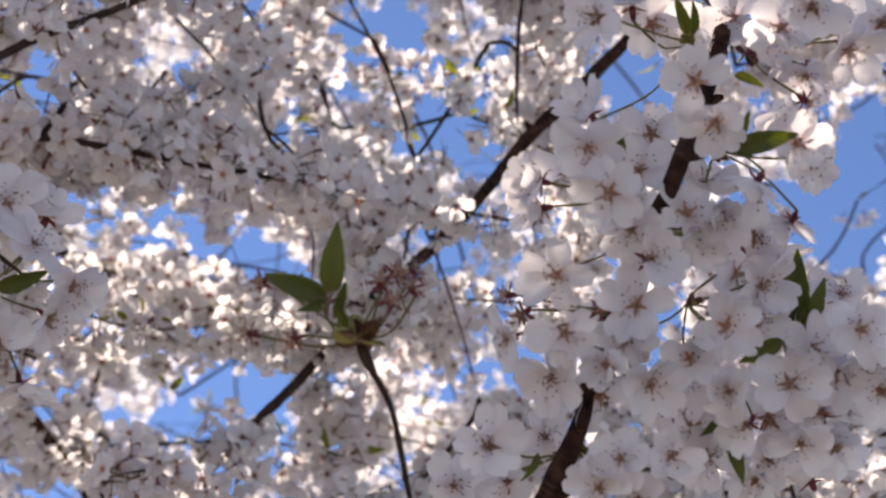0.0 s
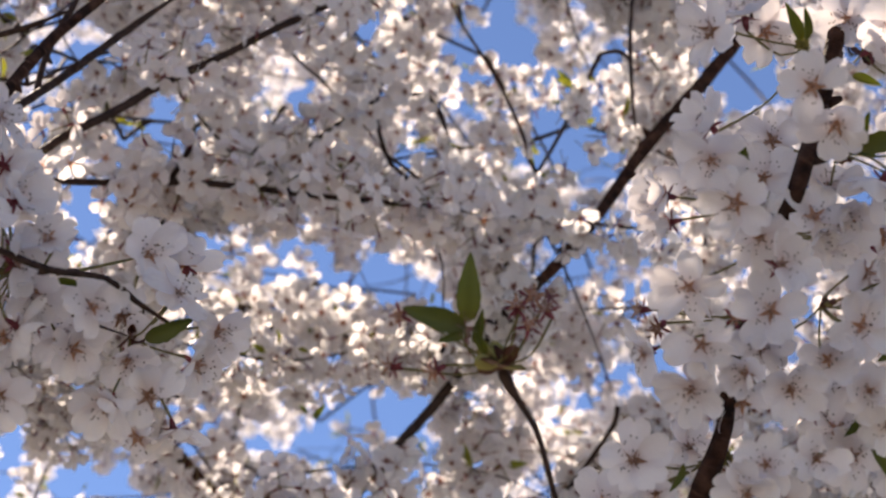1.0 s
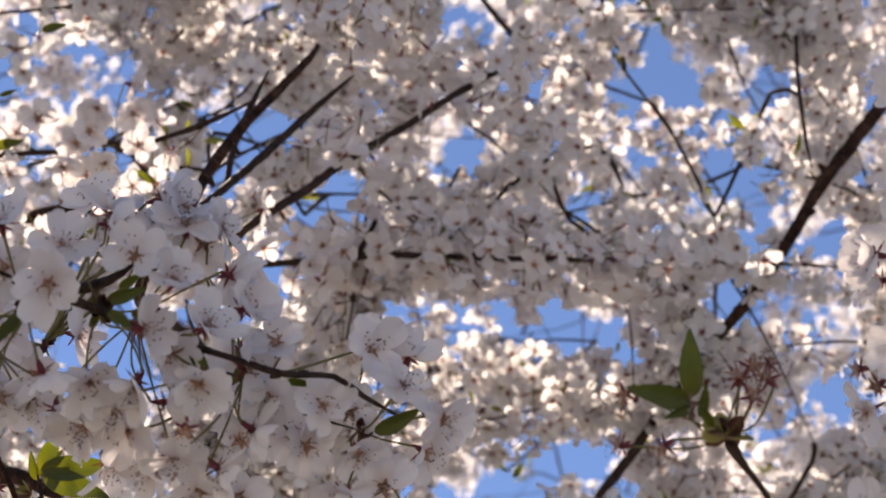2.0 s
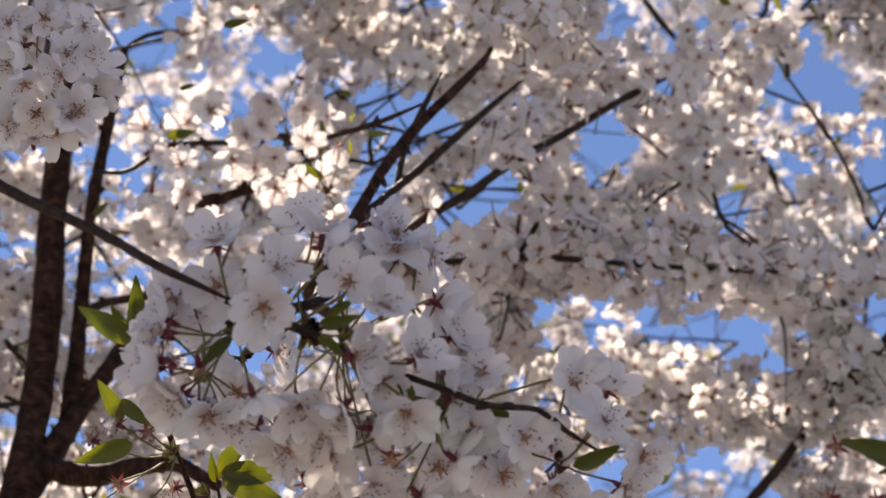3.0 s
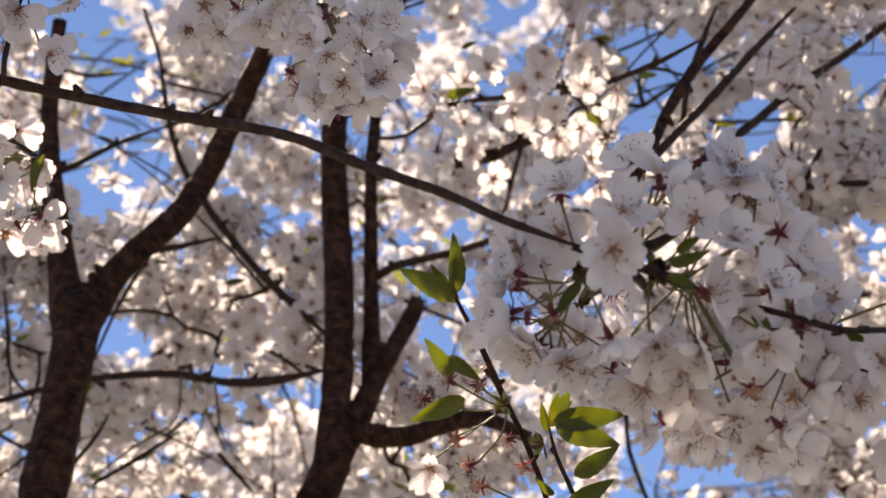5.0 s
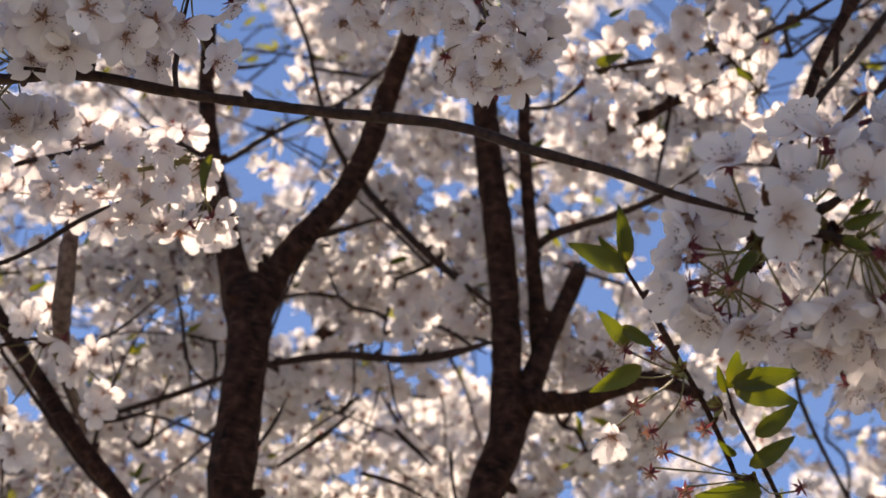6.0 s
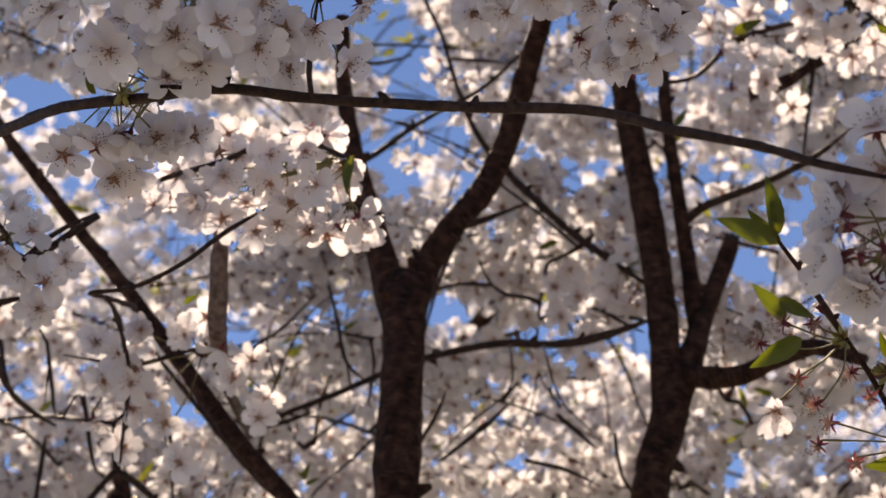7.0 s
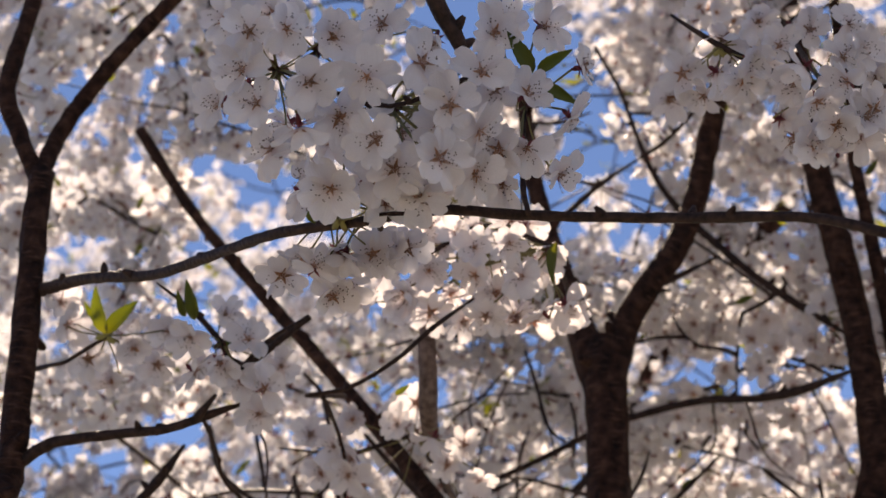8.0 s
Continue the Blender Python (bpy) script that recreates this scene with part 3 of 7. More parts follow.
SUNLIT += [(*q, 0.075) for q in ((-0.28, 1.45, 2.59), (-0.16, 1.47, 2.67), (-0.11, 1.49, 2.63), (-0.16, 1.73, 2.73), (-0.39, 1.63, 2.86), (-0.45, 1.74, 2.86),
                                 (-0.38, 1.85, 2.69), (-0.34, 1.89, 2.62), (-0.56, 1.16, 2.41), (-0.3, 1.92, 2.56), (-0.47, 2.03, 2.52), (-0.36, 2.06, 2.48))]


SUNLIT += [(0.212, 1.64, 3.006, 0.06), (0.079, 1.653, 3.009, 0.06), (-0.073, 1.535, 2.842, 0.06), (-0.70, 2.2, 2.75, 0.05), (-0.55, 2.4, 2.7, 0.05), (-0.83, 2.4, 2.9, 0.05)]
SUNLIT += [(*q, 0.05) for q in ((-0.8, 1.98, 2.73), (-0.78, 2.11, 2.71), (-0.73, 2.19, 2.81), (-0.66, 2.06, 2.64), (-0.7, 2.36, 2.94), (-0.53, 2.19, 2.66),
                                (-0.48, 2.27, 2.73), (-0.49, 2.12, 2.57), (-0.48, 2.43, 2.88), (-0.62, 2.28, 2.67), (-0.81, 2.32, 2.73))]
_beam = random.Random(5)
for _ in range(130):
    _a, _e, _r = radians(_beam.uniform(-30, 40)), radians(_beam.uniform(22, 42)), _beam.uniform(2.0, 3.6)
    if _ % 2:
        _e, _r = radians(_beam.uniform(12, 30)), _beam.uniform(2.2, 4.6)
    SUNLIT.append((VIEW.x + _r * math.sin(_a) * math.cos(_e), VIEW.y + _r * math.cos(_a) * math.cos(_e), VIEW.z + _r * math.sin(_e), _beam.uniform(0.03, 0.06) * (1 + _ % 2)))
BEAMS = np.array(SUNLIT)


def in_sunbeam(p):
    d = np.array(p) - BEAMS[:, :3]
    run = d @ np.array(sun_way)
    off = np.linalg.norm(d - run[:, None] * np.array(sun_way), axis=1)
    return bool(((run > 0.06) & (off < BEAMS[:, 3])).any())


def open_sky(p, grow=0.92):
    """Whether a place lies in a gap cut along sight lines from VIEW, to fit the sky in the camera's view."""
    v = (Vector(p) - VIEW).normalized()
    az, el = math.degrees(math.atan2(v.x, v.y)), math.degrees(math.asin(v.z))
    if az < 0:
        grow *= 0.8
    for a, e, w, h in VIEW_GAPS:
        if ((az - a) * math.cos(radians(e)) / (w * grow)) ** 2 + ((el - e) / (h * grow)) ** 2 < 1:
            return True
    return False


# stretches, as seen from VIEW, where blossom is cut to a lacework to fit the camera's view: azimuth, elevation, half
# widths, density of the gaps
THIN = [(-15.5, 25.0, 5.2, 2.8, 0.12), (-10.6, 27.0, 1.2, 1.0, 0.1), (-1.6, 21.5, 1.0, 0.9, -0.1), (-9.0, 23.0, 2.5, 1.4, 0.25), (-13.0, 24.0, 9.0, 3.5, 0.38)]
THIN += [(6.1, 34.2, 1.1, 1.5, -1.0), (5.5, 33.0, 0.9, 0.9, -1.0), (9.8, 33.4, 1.5, 0.8, -1.0), (8.7, 32.7, 0.9, 0.6, -0.8), (14.1, 34.8, 1.3, 0.9, -1.0),
         (18.5, 33.0, 0.8, 1.0, -0.8), (18.0, 29.3, 1.4, 0.6, -1.0)]


def lace(p):
    """Whether a place falls into one of the many small gaps of such a stretch."""
    v = (Vector(p) - VIEW).normalized()
    az, el = math.degrees(math.atan2(v.x, v.y)), math.degrees(math.asin(v.z))
    gap = noise.noise(Vector((az * 1.7, el * 1.9, 4.0))) + 0.4 * noise.noise(Vector((az * 3.6, el * 3.8, 9.0)))
    limit = 0.62
    for a, e, w, h, least in THIN:
        q = ((az - a) * math.cos(radians(e)) / w) ** 2 + ((el - e) / h) ** 2
        if q < 1:
            limit = min(limit, least + (0.62 - least) * q ** 2)
    return gap > limit


def crowd(name, parent, places, kinds, mats, label=""):
    """Joins many copies of light pieces into one mesh: places of (position, normal, spin, size, variant)."""
    flat = []
    for v, f, s, u in kinds:
        flat.append((v, np.concatenate([np.array(q) for q in f]), np.array([len(q) for q in f]), np.array(s), np.array(u)))
    vs, ls, ns, ss, us, base = [], [], [], [], [], 0
    for at, n, spin, size, k in places:
        v, loops, sizes, slots, uv = flat[k]
        m = np.array(facing(at, n, spin, size))
        vs.append(v @ m[:3, :3].T + m[:3, 3])
        ls.append(loops + base)
        ns.append(sizes)
        ss.append(slots)
        us.append(uv[loops])
        base += len(v)
    vs, ls, ns, ss, us = (np.concatenate(q) for q in (vs, ls, ns, ss, us))
    me = bpy.data.meshes.new(name)
    me.vertices.add(len(vs))
    me.vertices.foreach_set("co", vs.astype(np.float32).ravel())
    me.loops.add(len(ls))
    me.loops.foreach_set("vertex_index", ls.astype(np.int32))
    me.polygons.add(len(ns))
    me.polygons.foreach_set("loop_start", (np.cumsum(ns) - ns).astype(np.int32))
    me.polygons.foreach_set("material_index", ss.astype(np.int32))
    me.polygons.foreach_set("use_smooth", np.ones(len(ns), dtype=bool))
    me.uv_layers.new(name="uv").data.foreach_set("uv", us.astype(np.float32).ravel())
    for m in mats:
        me.materials.append(m)
    me.update()
    me.validate()
    return tagged(part(name, me, parent, label), kind="stuff")


def umbel_at(c, rng, per=(6, 10)):
    """The blossoms of one umbel on a twig at c."""
    side = Vector((rng.gauss(0, 1), rng.gauss(0, 1), rng.gauss(-0.3, 0.8))).normalized() * 0.012
    rows = []
    for k in range(rng.randint(*per)):
        out = Vector((rng.gauss(0, 1), rng.gauss(0, 1), rng.gauss(-0.35, 1))).normalized()
        face = (out + Vector((rng.gauss(0, 0.35), rng.gauss(0, 0.35), rng.gauss(-0.25, 0.35)))).normalized()
        rows.append((c + side + out * rng.uniform(0.020, 0.040), face, rng.uniform(0, 6.28), rng.uniform(0.85, 1.12), rng.randrange(len(FAR))))
    return rows


def spray(start, way, length, rng, droop=0.25, spacing=0.045, per=(6, 10)):
    """A flowering twig: its line, and the blossoms of its umbels."""
    pts, p, d, n = [], Vector(start), Vector(way).normalized(), max(4, int(length / 0.05))
    for i in range(n + 1):
        pts.append((*p, 0.0025 * (1 - 0.7 * i / n)))
        d = (d + Vector((rng.gauss(0, 0.16), rng.gauss(0, 0.16), rng.gauss(0, 0.12) - droop * 0.1))).normalized()
        p = p + d * (length / n)
    blooms = []
    for row in spline(pts, spacing)[1:]:
        c = Vector(row[:3])
        if rng.random() < 0.92:
            blooms += umbel_at(c, rng, per)
    return pts, blooms


def canopy(seed, count, yaw, pitch, far, sprays, greens):
    """Fills a stretch of the canopy, given as ranges round the view point, with flowering twigs."""
    rng, more = random.Random(seed), random.Random(seed + 50)
    for _ in range(count):
        a, e, r = radians(rng.uniform(*yaw)), radians(rng.uniform(*pitch)), rng.uniform(far[0] ** 2, far[1] ** 2) ** 0.5
        start = VIEW + Vector((math.sin(a) * math.cos(e), math.cos(a) * math.cos(e), math.sin(e))) * r
        turn = rng.uniform(0, 6.283)
        way = Vector((math.cos(turn), math.sin(turn) * 0.7, rng.uniform(-0.5, 0.5)))
        pts, blooms = spray(start, way, rng.uniform(0.25, 0.6), rng)
        near = [(Vector(p[:3]) - VIEW).length < far[0] - 0.15 for p in pts]
        if any(near):
            continue
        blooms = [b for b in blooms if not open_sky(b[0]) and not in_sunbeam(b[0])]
        if len(blooms) < 10:
            continue
        sprays.append((pts, blooms))
        for p in pts[1:]:
            for _ in range(rng.choice((0, 0, 0, 1, 2))):
                way = Vector((rng.gauss(0, 1), rng.gauss(0, 1), rng.gauss(0.5, 1)))
                at = Vector(p[:3]) + way.normalized() * rng.uniform(0, 0.03)
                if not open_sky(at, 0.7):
                    greens.append((at, way, rng.uniform(0, 6.28), rng.uniform(0.5, 1.1), rng.randrange(4)))
        for p in pts[1::2]:
            for _ in range(more.choice((0, 1, 3))):
                way = Vector((more.gauss(0, 1), more.gauss(0, 1), more.gauss(0.5, 1)))
                at = Vector(p[:3]) + way.normalized() * more.uniform(0, 0.02)
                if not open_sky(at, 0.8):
                    greens.append((at, way, more.uniform(0, 6.28), more.uniform(0.4, 0.9), more.randrange(4)))


def grow(sprays, rng):
    """Joins every flowering twig to the limb, or the twig already joined, that lies nearest: gives the branchlets, and each twig's tree."""
    have = np.array(SKELETON)
    place, owner = have[:, :3], have[:, 4]
    starts = np.array([pts[0][:3] for pts, _ in sprays])
    order = np.argsort([np.linalg.norm(place - p, axis=1).min() for p in starts])
    links, owners = [], {}
    for n in order:
        pts = np.array(sprays[n][0])
        if np.linalg.norm(place - pts[-1, :3], axis=1).min() < np.linalg.norm(place - pts[0, :3], axis=1).min():
            pts = pts[::-1]
        far = np.linalg.norm(place - pts[0, :3], axis=1)
        k = int(far.argmin())
        owners[n] = int(owner[k])
        q, p = Vector(place[k]), Vector(pts[0, :3])
        gap = far[k]
        bend = Vector((rng.gauss(0, 1), rng.gauss(0, 1), rng.gauss(0.6, 0.6))) * 0.13 * gap
        a, b = q.lerp(p, 0.35) + bend, q.lerp(p, 0.7) + bend * 0.7
        link = [(*q, 0.0028 + 0.0015 * gap), (*a, 0.0026 + 0.0011 * gap), (*b, 0.0024 + 0.0006 * gap), (*p, 0.0024)]
        if all((Vector(r[:3]) - VIEW).length > 1.75 for r in link):
            links.append((link, owners[n]))
            extra = np.vstack([spline(link, 0.08)[:, :3], pts[:, :3]])
            place = np.vstack([place, extra])
            owner = np.concatenate([owner, np.full(len(extra), owners[n])])
    return links, owners


# ---- ground ----
def ground_mesh():
    verts, faces, n = [], [], 48
    xs = [math.copysign(abs(t) ** 3, t) * 900 for t in np.linspace(-1, 1, n + 1)]
    for y in xs:
        for x in xs:
            r = math.hypot(x, y)
            verts.append((x, y, 0.05 * noise.noise(Vector((x * 0.4, y * 0.4, 0))) * min(1, r / 4)))
    for j in range(n):
        for i in range(n):
            a = j * (n + 1) + i
            faces.append((a, a + 1, a + n + 2, a + n + 1))
    return mesh_of("ground", verts, faces, [GROUND])


tagged(new("ground", ground_mesh()), "pale patchy turf, unseen, that bounces light under the cherry trees", "ground", kind="structure")

# ---- the trees ----
tree = thing("cherry_tree", "old cherry tree with dark banded bark in full white blossom", "cherry tree", (0, 0, 0), "cherry trees")
tree_b = thing("cherry_tree", "slender-limbed cherry tree in full white blossom, beside another", "cherry tree", (0, 0, 0), "cherry trees")
limb("limb", tree, [
    (-0.485, 1.538, 2.219, 0.0214), (-0.483, 1.539, 2.305, 0.0205), (-0.478, 1.540, 2.373, 0.0199),
    (-0.475, 1.540, 2.425, 0.0204), (-0.475, 1.540, 2.461, 0.0208), (-0.475, 1.540, 2.491, 0.0168)])
limb("limb", tree, [
    (-0.477, 1.540, 2.407, 0.0141), (-0.483, 1.539, 2.461, 0.0162), (-0.494, 1.537, 2.509, 0.0145),
    (-0.506, 1.525, 2.566, 0.0113), (-0.517, 1.514, 2.625, 0.0091), (-0.523, 1.504, 2.691, 0.0079),
    (-0.520, 1.486, 2.761, 0.0069)])
limb("limb", tree, [
    (-0.473, 1.540, 2.407, 0.0137), (-0.466, 1.542, 2.461, 0.0152), (-0.450, 1.545, 2.503, 0.0140),
    (-0.426, 1.539, 2.536, 0.0131), (-0.393, 1.544, 2.577, 0.0128), (-0.367, 1.539, 2.626, 0.0115),
    (-0.345, 1.532, 2.692, 0.0112), (-0.319, 1.517, 2.761, 0.0103), (-0.299, 1.501, 2.825, 0.0095),
    (-0.280, 1.487, 2.885, 0.0088), (-0.262, 1.474, 2.950, 0.0078), (-0.250, 1.462, 3.030, 0.0062)])
limb("limb", tree, [
    (-0.274, 1.608, 2.219, 0.0175), (-0.257, 1.609, 2.290, 0.0173), (-0.236, 1.610, 2.351, 0.0184),
    (-0.234, 1.610, 2.410, 0.0154), (-0.235, 1.610, 2.495, 0.0143), (-0.240, 1.610, 2.578, 0.0141),
    (-0.248, 1.610, 2.658, 0.0134), (-0.251, 1.609, 2.748, 0.0127), (-0.251, 1.609, 2.878, 0.0121)])
stub("branch", tree, [
    (-0.230, 1.610, 2.362, 0.0143), (-0.211, 1.611, 2.405, 0.0126), (-0.199, 1.620, 2.441, 0.0099),
    (-0.181, 1.637, 2.492, 0.0091), (-0.163, 1.655, 2.541, 0.0088), (-0.160, 1.655, 2.550, 0.0090)])
limb("branch", tree, [
    (-0.203, 1.628, 2.440, 0.0090), (-0.204, 1.628, 2.489, 0.0088), (-0.206, 1.619, 2.548, 0.0079),
    (-0.209, 1.611, 2.615, 0.0069), (-0.211, 1.611, 2.689, 0.0065), (-0.207, 1.611, 2.794, 0.0061),
    (-0.204, 1.611, 2.874, 0.0057)])
limb("branch", tree, [
    (-0.220, 1.610, 2.391, 0.0121), (-0.194, 1.593, 2.375, 0.0106), (-0.165, 1.576, 2.368, 0.0095),
    (-0.131, 1.549, 2.369, 0.0085), (-0.101, 1.521, 2.364, 0.0072), (-0.059, 1.501, 2.337, 0.0052)])
limb("branch", tree, [
    (-0.201, 1.620, 2.560, 0.0047), (-0.185, 1.611, 2.567, 0.0047), (-0.153, 1.602, 2.573, 0.0042),
    (-0.117, 1.592, 2.579, 0.0039), (-0.074, 1.581, 2.592, 0.0034), (-0.034, 1.569, 2.613, 0.0026)])
limb("branch", tree, [
    (-0.462, 1.614, 2.875, 0.0020), (-0.441, 1.617, 2.819, 0.0023), (-0.431, 1.619, 2.772, 0.0025),
    (-0.416, 1.630, 2.714, 0.0030), (-0.391, 1.642, 2.667, 0.0038), (-0.332, 1.648, 2.591, 0.0043),
    (-0.287, 1.643, 2.542, 0.0042), (-0.249, 1.636, 2.503, 0.0044)])
limb("branch", tree, [
    (-0.654, 1.634, 2.388, 0.0026), (-0.566, 1.638, 2.417, 0.0031), (-0.515, 1.640, 2.436, 0.0034),
    (-0.465, 1.640, 2.449, 0.0034), (-0.397, 1.641, 2.456, 0.0042), (-0.341, 1.647, 2.452, 0.0042),
    (-0.295, 1.625, 2.445, 0.0046), (-0.247, 1.610, 2.450, 0.0051)])
limb("branch", tree, [
    (-0.429, 1.637, 2.741, 0.0025), (-0.405, 1.640, 2.755, 0.0025), (-0.374, 1.644, 2.783, 0.0023),
    (-0.350, 1.646, 2.811, 0.0020)])
limb("branch", tree, [
    (-0.557, 1.568, 2.628, 0.0032), (-0.516, 1.595, 2.660, 0.0032), (-0.474, 1.621, 2.707, 0.0030),
    (-0.429, 1.637, 2.741, 0.0025)])
limb("branch", tree, [
    (-0.423, 1.593, 2.565, 0.0037), (-0.397, 1.615, 2.585, 0.0034), (-0.359, 1.637, 2.610, 0.0027)])
limb("limb", tree, [
    (-0.896, 1.394, 2.733, 0.0054), (-0.844, 1.418, 2.636, 0.0057), (-0.779, 1.446, 2.543, 0.0061),
    (-0.721, 1.468, 2.463, 0.0070), (-0.674, 1.484, 2.395, 0.0074), (-0.623, 1.499, 2.318, 0.0082),
    (-0.573, 1.512, 2.255, 0.0084), (-0.533, 1.521, 2.200, 0.0091), (-0.470, 1.720, 2.020, 0.0170),
    (-0.460, 1.800, 1.750, 0.0200)])
limb("branch", tree, [
    (-0.746, 1.645, 2.476, 0.0022), (-0.704, 1.658, 2.421, 0.0027), (-0.659, 1.671, 2.360, 0.0032),
    (-0.618, 1.673, 2.315, 0.0037)])
pale_stub("branch", tree, [
    (-0.649, 1.635, 2.380, 0.0024), (-0.621, 1.460, 2.359, 0.0029), (-0.587, 1.306, 2.329, 0.0074),
    (-0.575, 1.263, 2.360, 0.0075), (-0.572, 1.255, 2.402, 0.0058)])
limb("branch", tree, [
    (-0.608, 2.721, 2.952, 0.0128), (-0.553, 2.729, 3.033, 0.0146), (-0.449, 2.741, 3.136, 0.0145),
    (-0.351, 2.748, 3.240, 0.0151), (-0.321, 2.750, 3.282, 0.0125)])
limb("limb", tree, [
    (-0.440, 2.020, 1.000, 0.0450), (-0.600, 2.000, 1.600, 0.0260), (-0.809, 1.770, 2.297, 0.0109),
    (-0.821, 1.766, 2.376, 0.0094), (-0.828, 1.763, 2.420, 0.0069), (-0.835, 1.760, 2.465, 0.0029)])
limb("limb", tree, [
    (-0.450, 1.980, 0.850, 0.0550), (-0.680, 1.720, 1.350, 0.0350), (-0.860, 1.420, 1.850, 0.0240),
    (-0.874, 1.121, 2.188, 0.0113), (-0.871, 1.122, 2.256, 0.0107), (-0.867, 1.124, 2.376, 0.0107),
    (-0.865, 1.125, 2.463, 0.0105), (-0.862, 1.127, 2.528, 0.0103)])
limb("limb", tree, [
    (-0.863, 1.127, 2.517, 0.0078), (-0.880, 1.117, 2.564, 0.0075), (-0.891, 1.111, 2.603, 0.0078),
    (-0.882, 1.116, 2.662, 0.0075), (-0.872, 1.122, 2.723, 0.0071)])
limb("branch", tree, [
    (-0.863, 1.126, 2.522, 0.0074), (-0.849, 1.134, 2.570, 0.0072), (-0.814, 1.132, 2.615, 0.0068),
    (-0.771, 1.132, 2.660, 0.0064), (-0.735, 1.138, 2.700, 0.0060)])
limb("branch", tree, [
    (-0.868, 1.124, 2.265, 0.0050), (-0.842, 1.127, 2.281, 0.0046), (-0.793, 1.132, 2.283, 0.0041),
    (-0.747, 1.133, 2.281, 0.0036), (-0.712, 1.138, 2.290, 0.0032), (-0.685, 1.139, 2.295, 0.0026)])
stub("twig", tree, [
    (-0.724, 1.133, 2.285, 0.0040), (-0.707, 1.131, 2.302, 0.0036)])
limb("twig", tree, [
    (-0.875, 1.140, 2.159, 0.0041), (-0.851, 1.192, 2.208, 0.0040), (-0.823, 1.244, 2.268, 0.0039),
    (-0.802, 1.253, 2.296, 0.0040), (-0.786, 1.260, 2.323, 0.0031)])
stub("twig", tree, [
    (-0.683, 1.111, 2.307, 0.0018), (-0.659, 1.120, 2.335, 0.0020), (-0.632, 1.130, 2.354, 0.0022)])
stub("twig", tree, [
    (-0.668, 1.331, 2.377, 0.0023), (-0.649, 1.217, 2.327, 0.0019), (-0.642, 1.154, 2.300, 0.0016),
    (-0.609, 1.156, 2.302, 0.0018), (-0.575, 1.166, 2.323, 0.0018), (-0.545, 1.174, 2.350, 0.0020),
    (-0.513, 1.182, 2.373, 0.0020)])
limb("twig", tree, [
    (-0.645, 1.201, 2.320, 0.0012), (-0.650, 1.237, 2.319, 0.0015), (-0.654, 1.273, 2.310, 0.0016),
    (-0.661, 1.308, 2.295, 0.0016), (-0.670, 1.323, 2.262, 0.0015), (-0.677, 1.339, 2.234, 0.0013)])
limb("twig", tree, [
    (-0.711, 1.185, 2.310, 0.0010), (-0.709, 1.234, 2.310, 0.0009), (-0.713, 1.260, 2.297, 0.0009),
    (-0.724, 1.284, 2.271, 0.0007)])
limb("twig", tree, [
    (-0.738, 1.183, 2.307, 0.0017), (-0.743, 1.220, 2.299, 0.0017), (-0.749, 1.255, 2.285, 0.0017),
    (-0.745, 1.295, 2.279, 0.0016), (-0.733, 1.328, 2.275, 0.0013)])
limb("twig", tree, [
    (-0.538, 1.596, 2.402, 0.0012), (-0.547, 1.612, 2.445, 0.0010), (-0.560, 1.627, 2.503, 0.0009),
    (-0.571, 1.643, 2.550, 0.0007)])
limb("twig", tree, [
    (-0.627, 1.584, 2.365, 0.0012), (-0.613, 1.588, 2.407, 0.0010), (-0.606, 1.599, 2.441, 0.0009),
    (-0.588, 1.621, 2.497, 0.0009), (-0.563, 1.645, 2.537, 0.0007)])
limb("twig", tree, [
    (-0.610, 1.588, 2.413, 0.0009), (-0.626, 1.612, 2.474, 0.0009), (-0.611, 1.634, 2.539, 0.0007)])
limb("twig", tree, [
    (-0.692, 1.464, 2.398, 0.0013), (-0.682, 1.504, 2.382, 0.0013), (-0.669, 1.554, 2.366, 0.0012),
    (-0.661, 1.575, 2.352, 0.0010)])
limb("twig", tree, [
    (-0.383, 1.613, 2.439, 0.0010), (-0.391, 1.656, 2.414, 0.0010), (-0.431, 1.677, 2.393, 0.0011),
    (-0.469, 1.689, 2.366, 0.0009)])
limb("twig", tree, [
    (-0.350, 1.607, 2.432, 0.0010), (-0.343, 1.661, 2.400, 0.0010), (-0.315, 1.690, 2.373, 0.0009)])
limb("twig", tree, [
    (-0.729, 1.339, 2.284, 0.0009), (-0.720, 1.352, 2.310, 0.0009), (-0.712, 1.364, 2.257, 0.0007)])
limb("branch", tree, [
    (-0.128, 1.557, 2.658, 0.0063), (-0.097, 1.556, 2.664, 0.0074), (-0.067, 1.563, 2.684, 0.0053),
    (-0.032, 1.569, 2.703, 0.0038)])
limb("twig", tree, [
    (-0.785, 1.566, 2.519, 0.0021), (-0.768, 1.572, 2.495, 0.0024), (-0.760, 1.575, 2.446, 0.0026),
    (-0.754, 1.577, 2.416, 0.0026), (-0.758, 1.576, 2.356, 0.0028), (-0.763, 1.574, 2.330, 0.0028)])
limb("twig", tree, [
    (-0.763, 1.574, 2.333, 0.0031), (-0.784, 1.566, 2.303, 0.0031), (-0.797, 1.562, 2.274, 0.0030)])
limb("twig", tree, [
    (-0.761, 1.575, 2.333, 0.0033), (-0.729, 1.586, 2.305, 0.0033), (-0.708, 1.593, 2.277, 0.0033)])
limb("twig", tree, [
    (-0.873, 1.531, 2.462, 0.0026), (-0.864, 1.535, 2.415, 0.0029), (-0.844, 1.543, 2.392, 0.0031),
    (-0.818, 1.553, 2.375, 0.0031)])
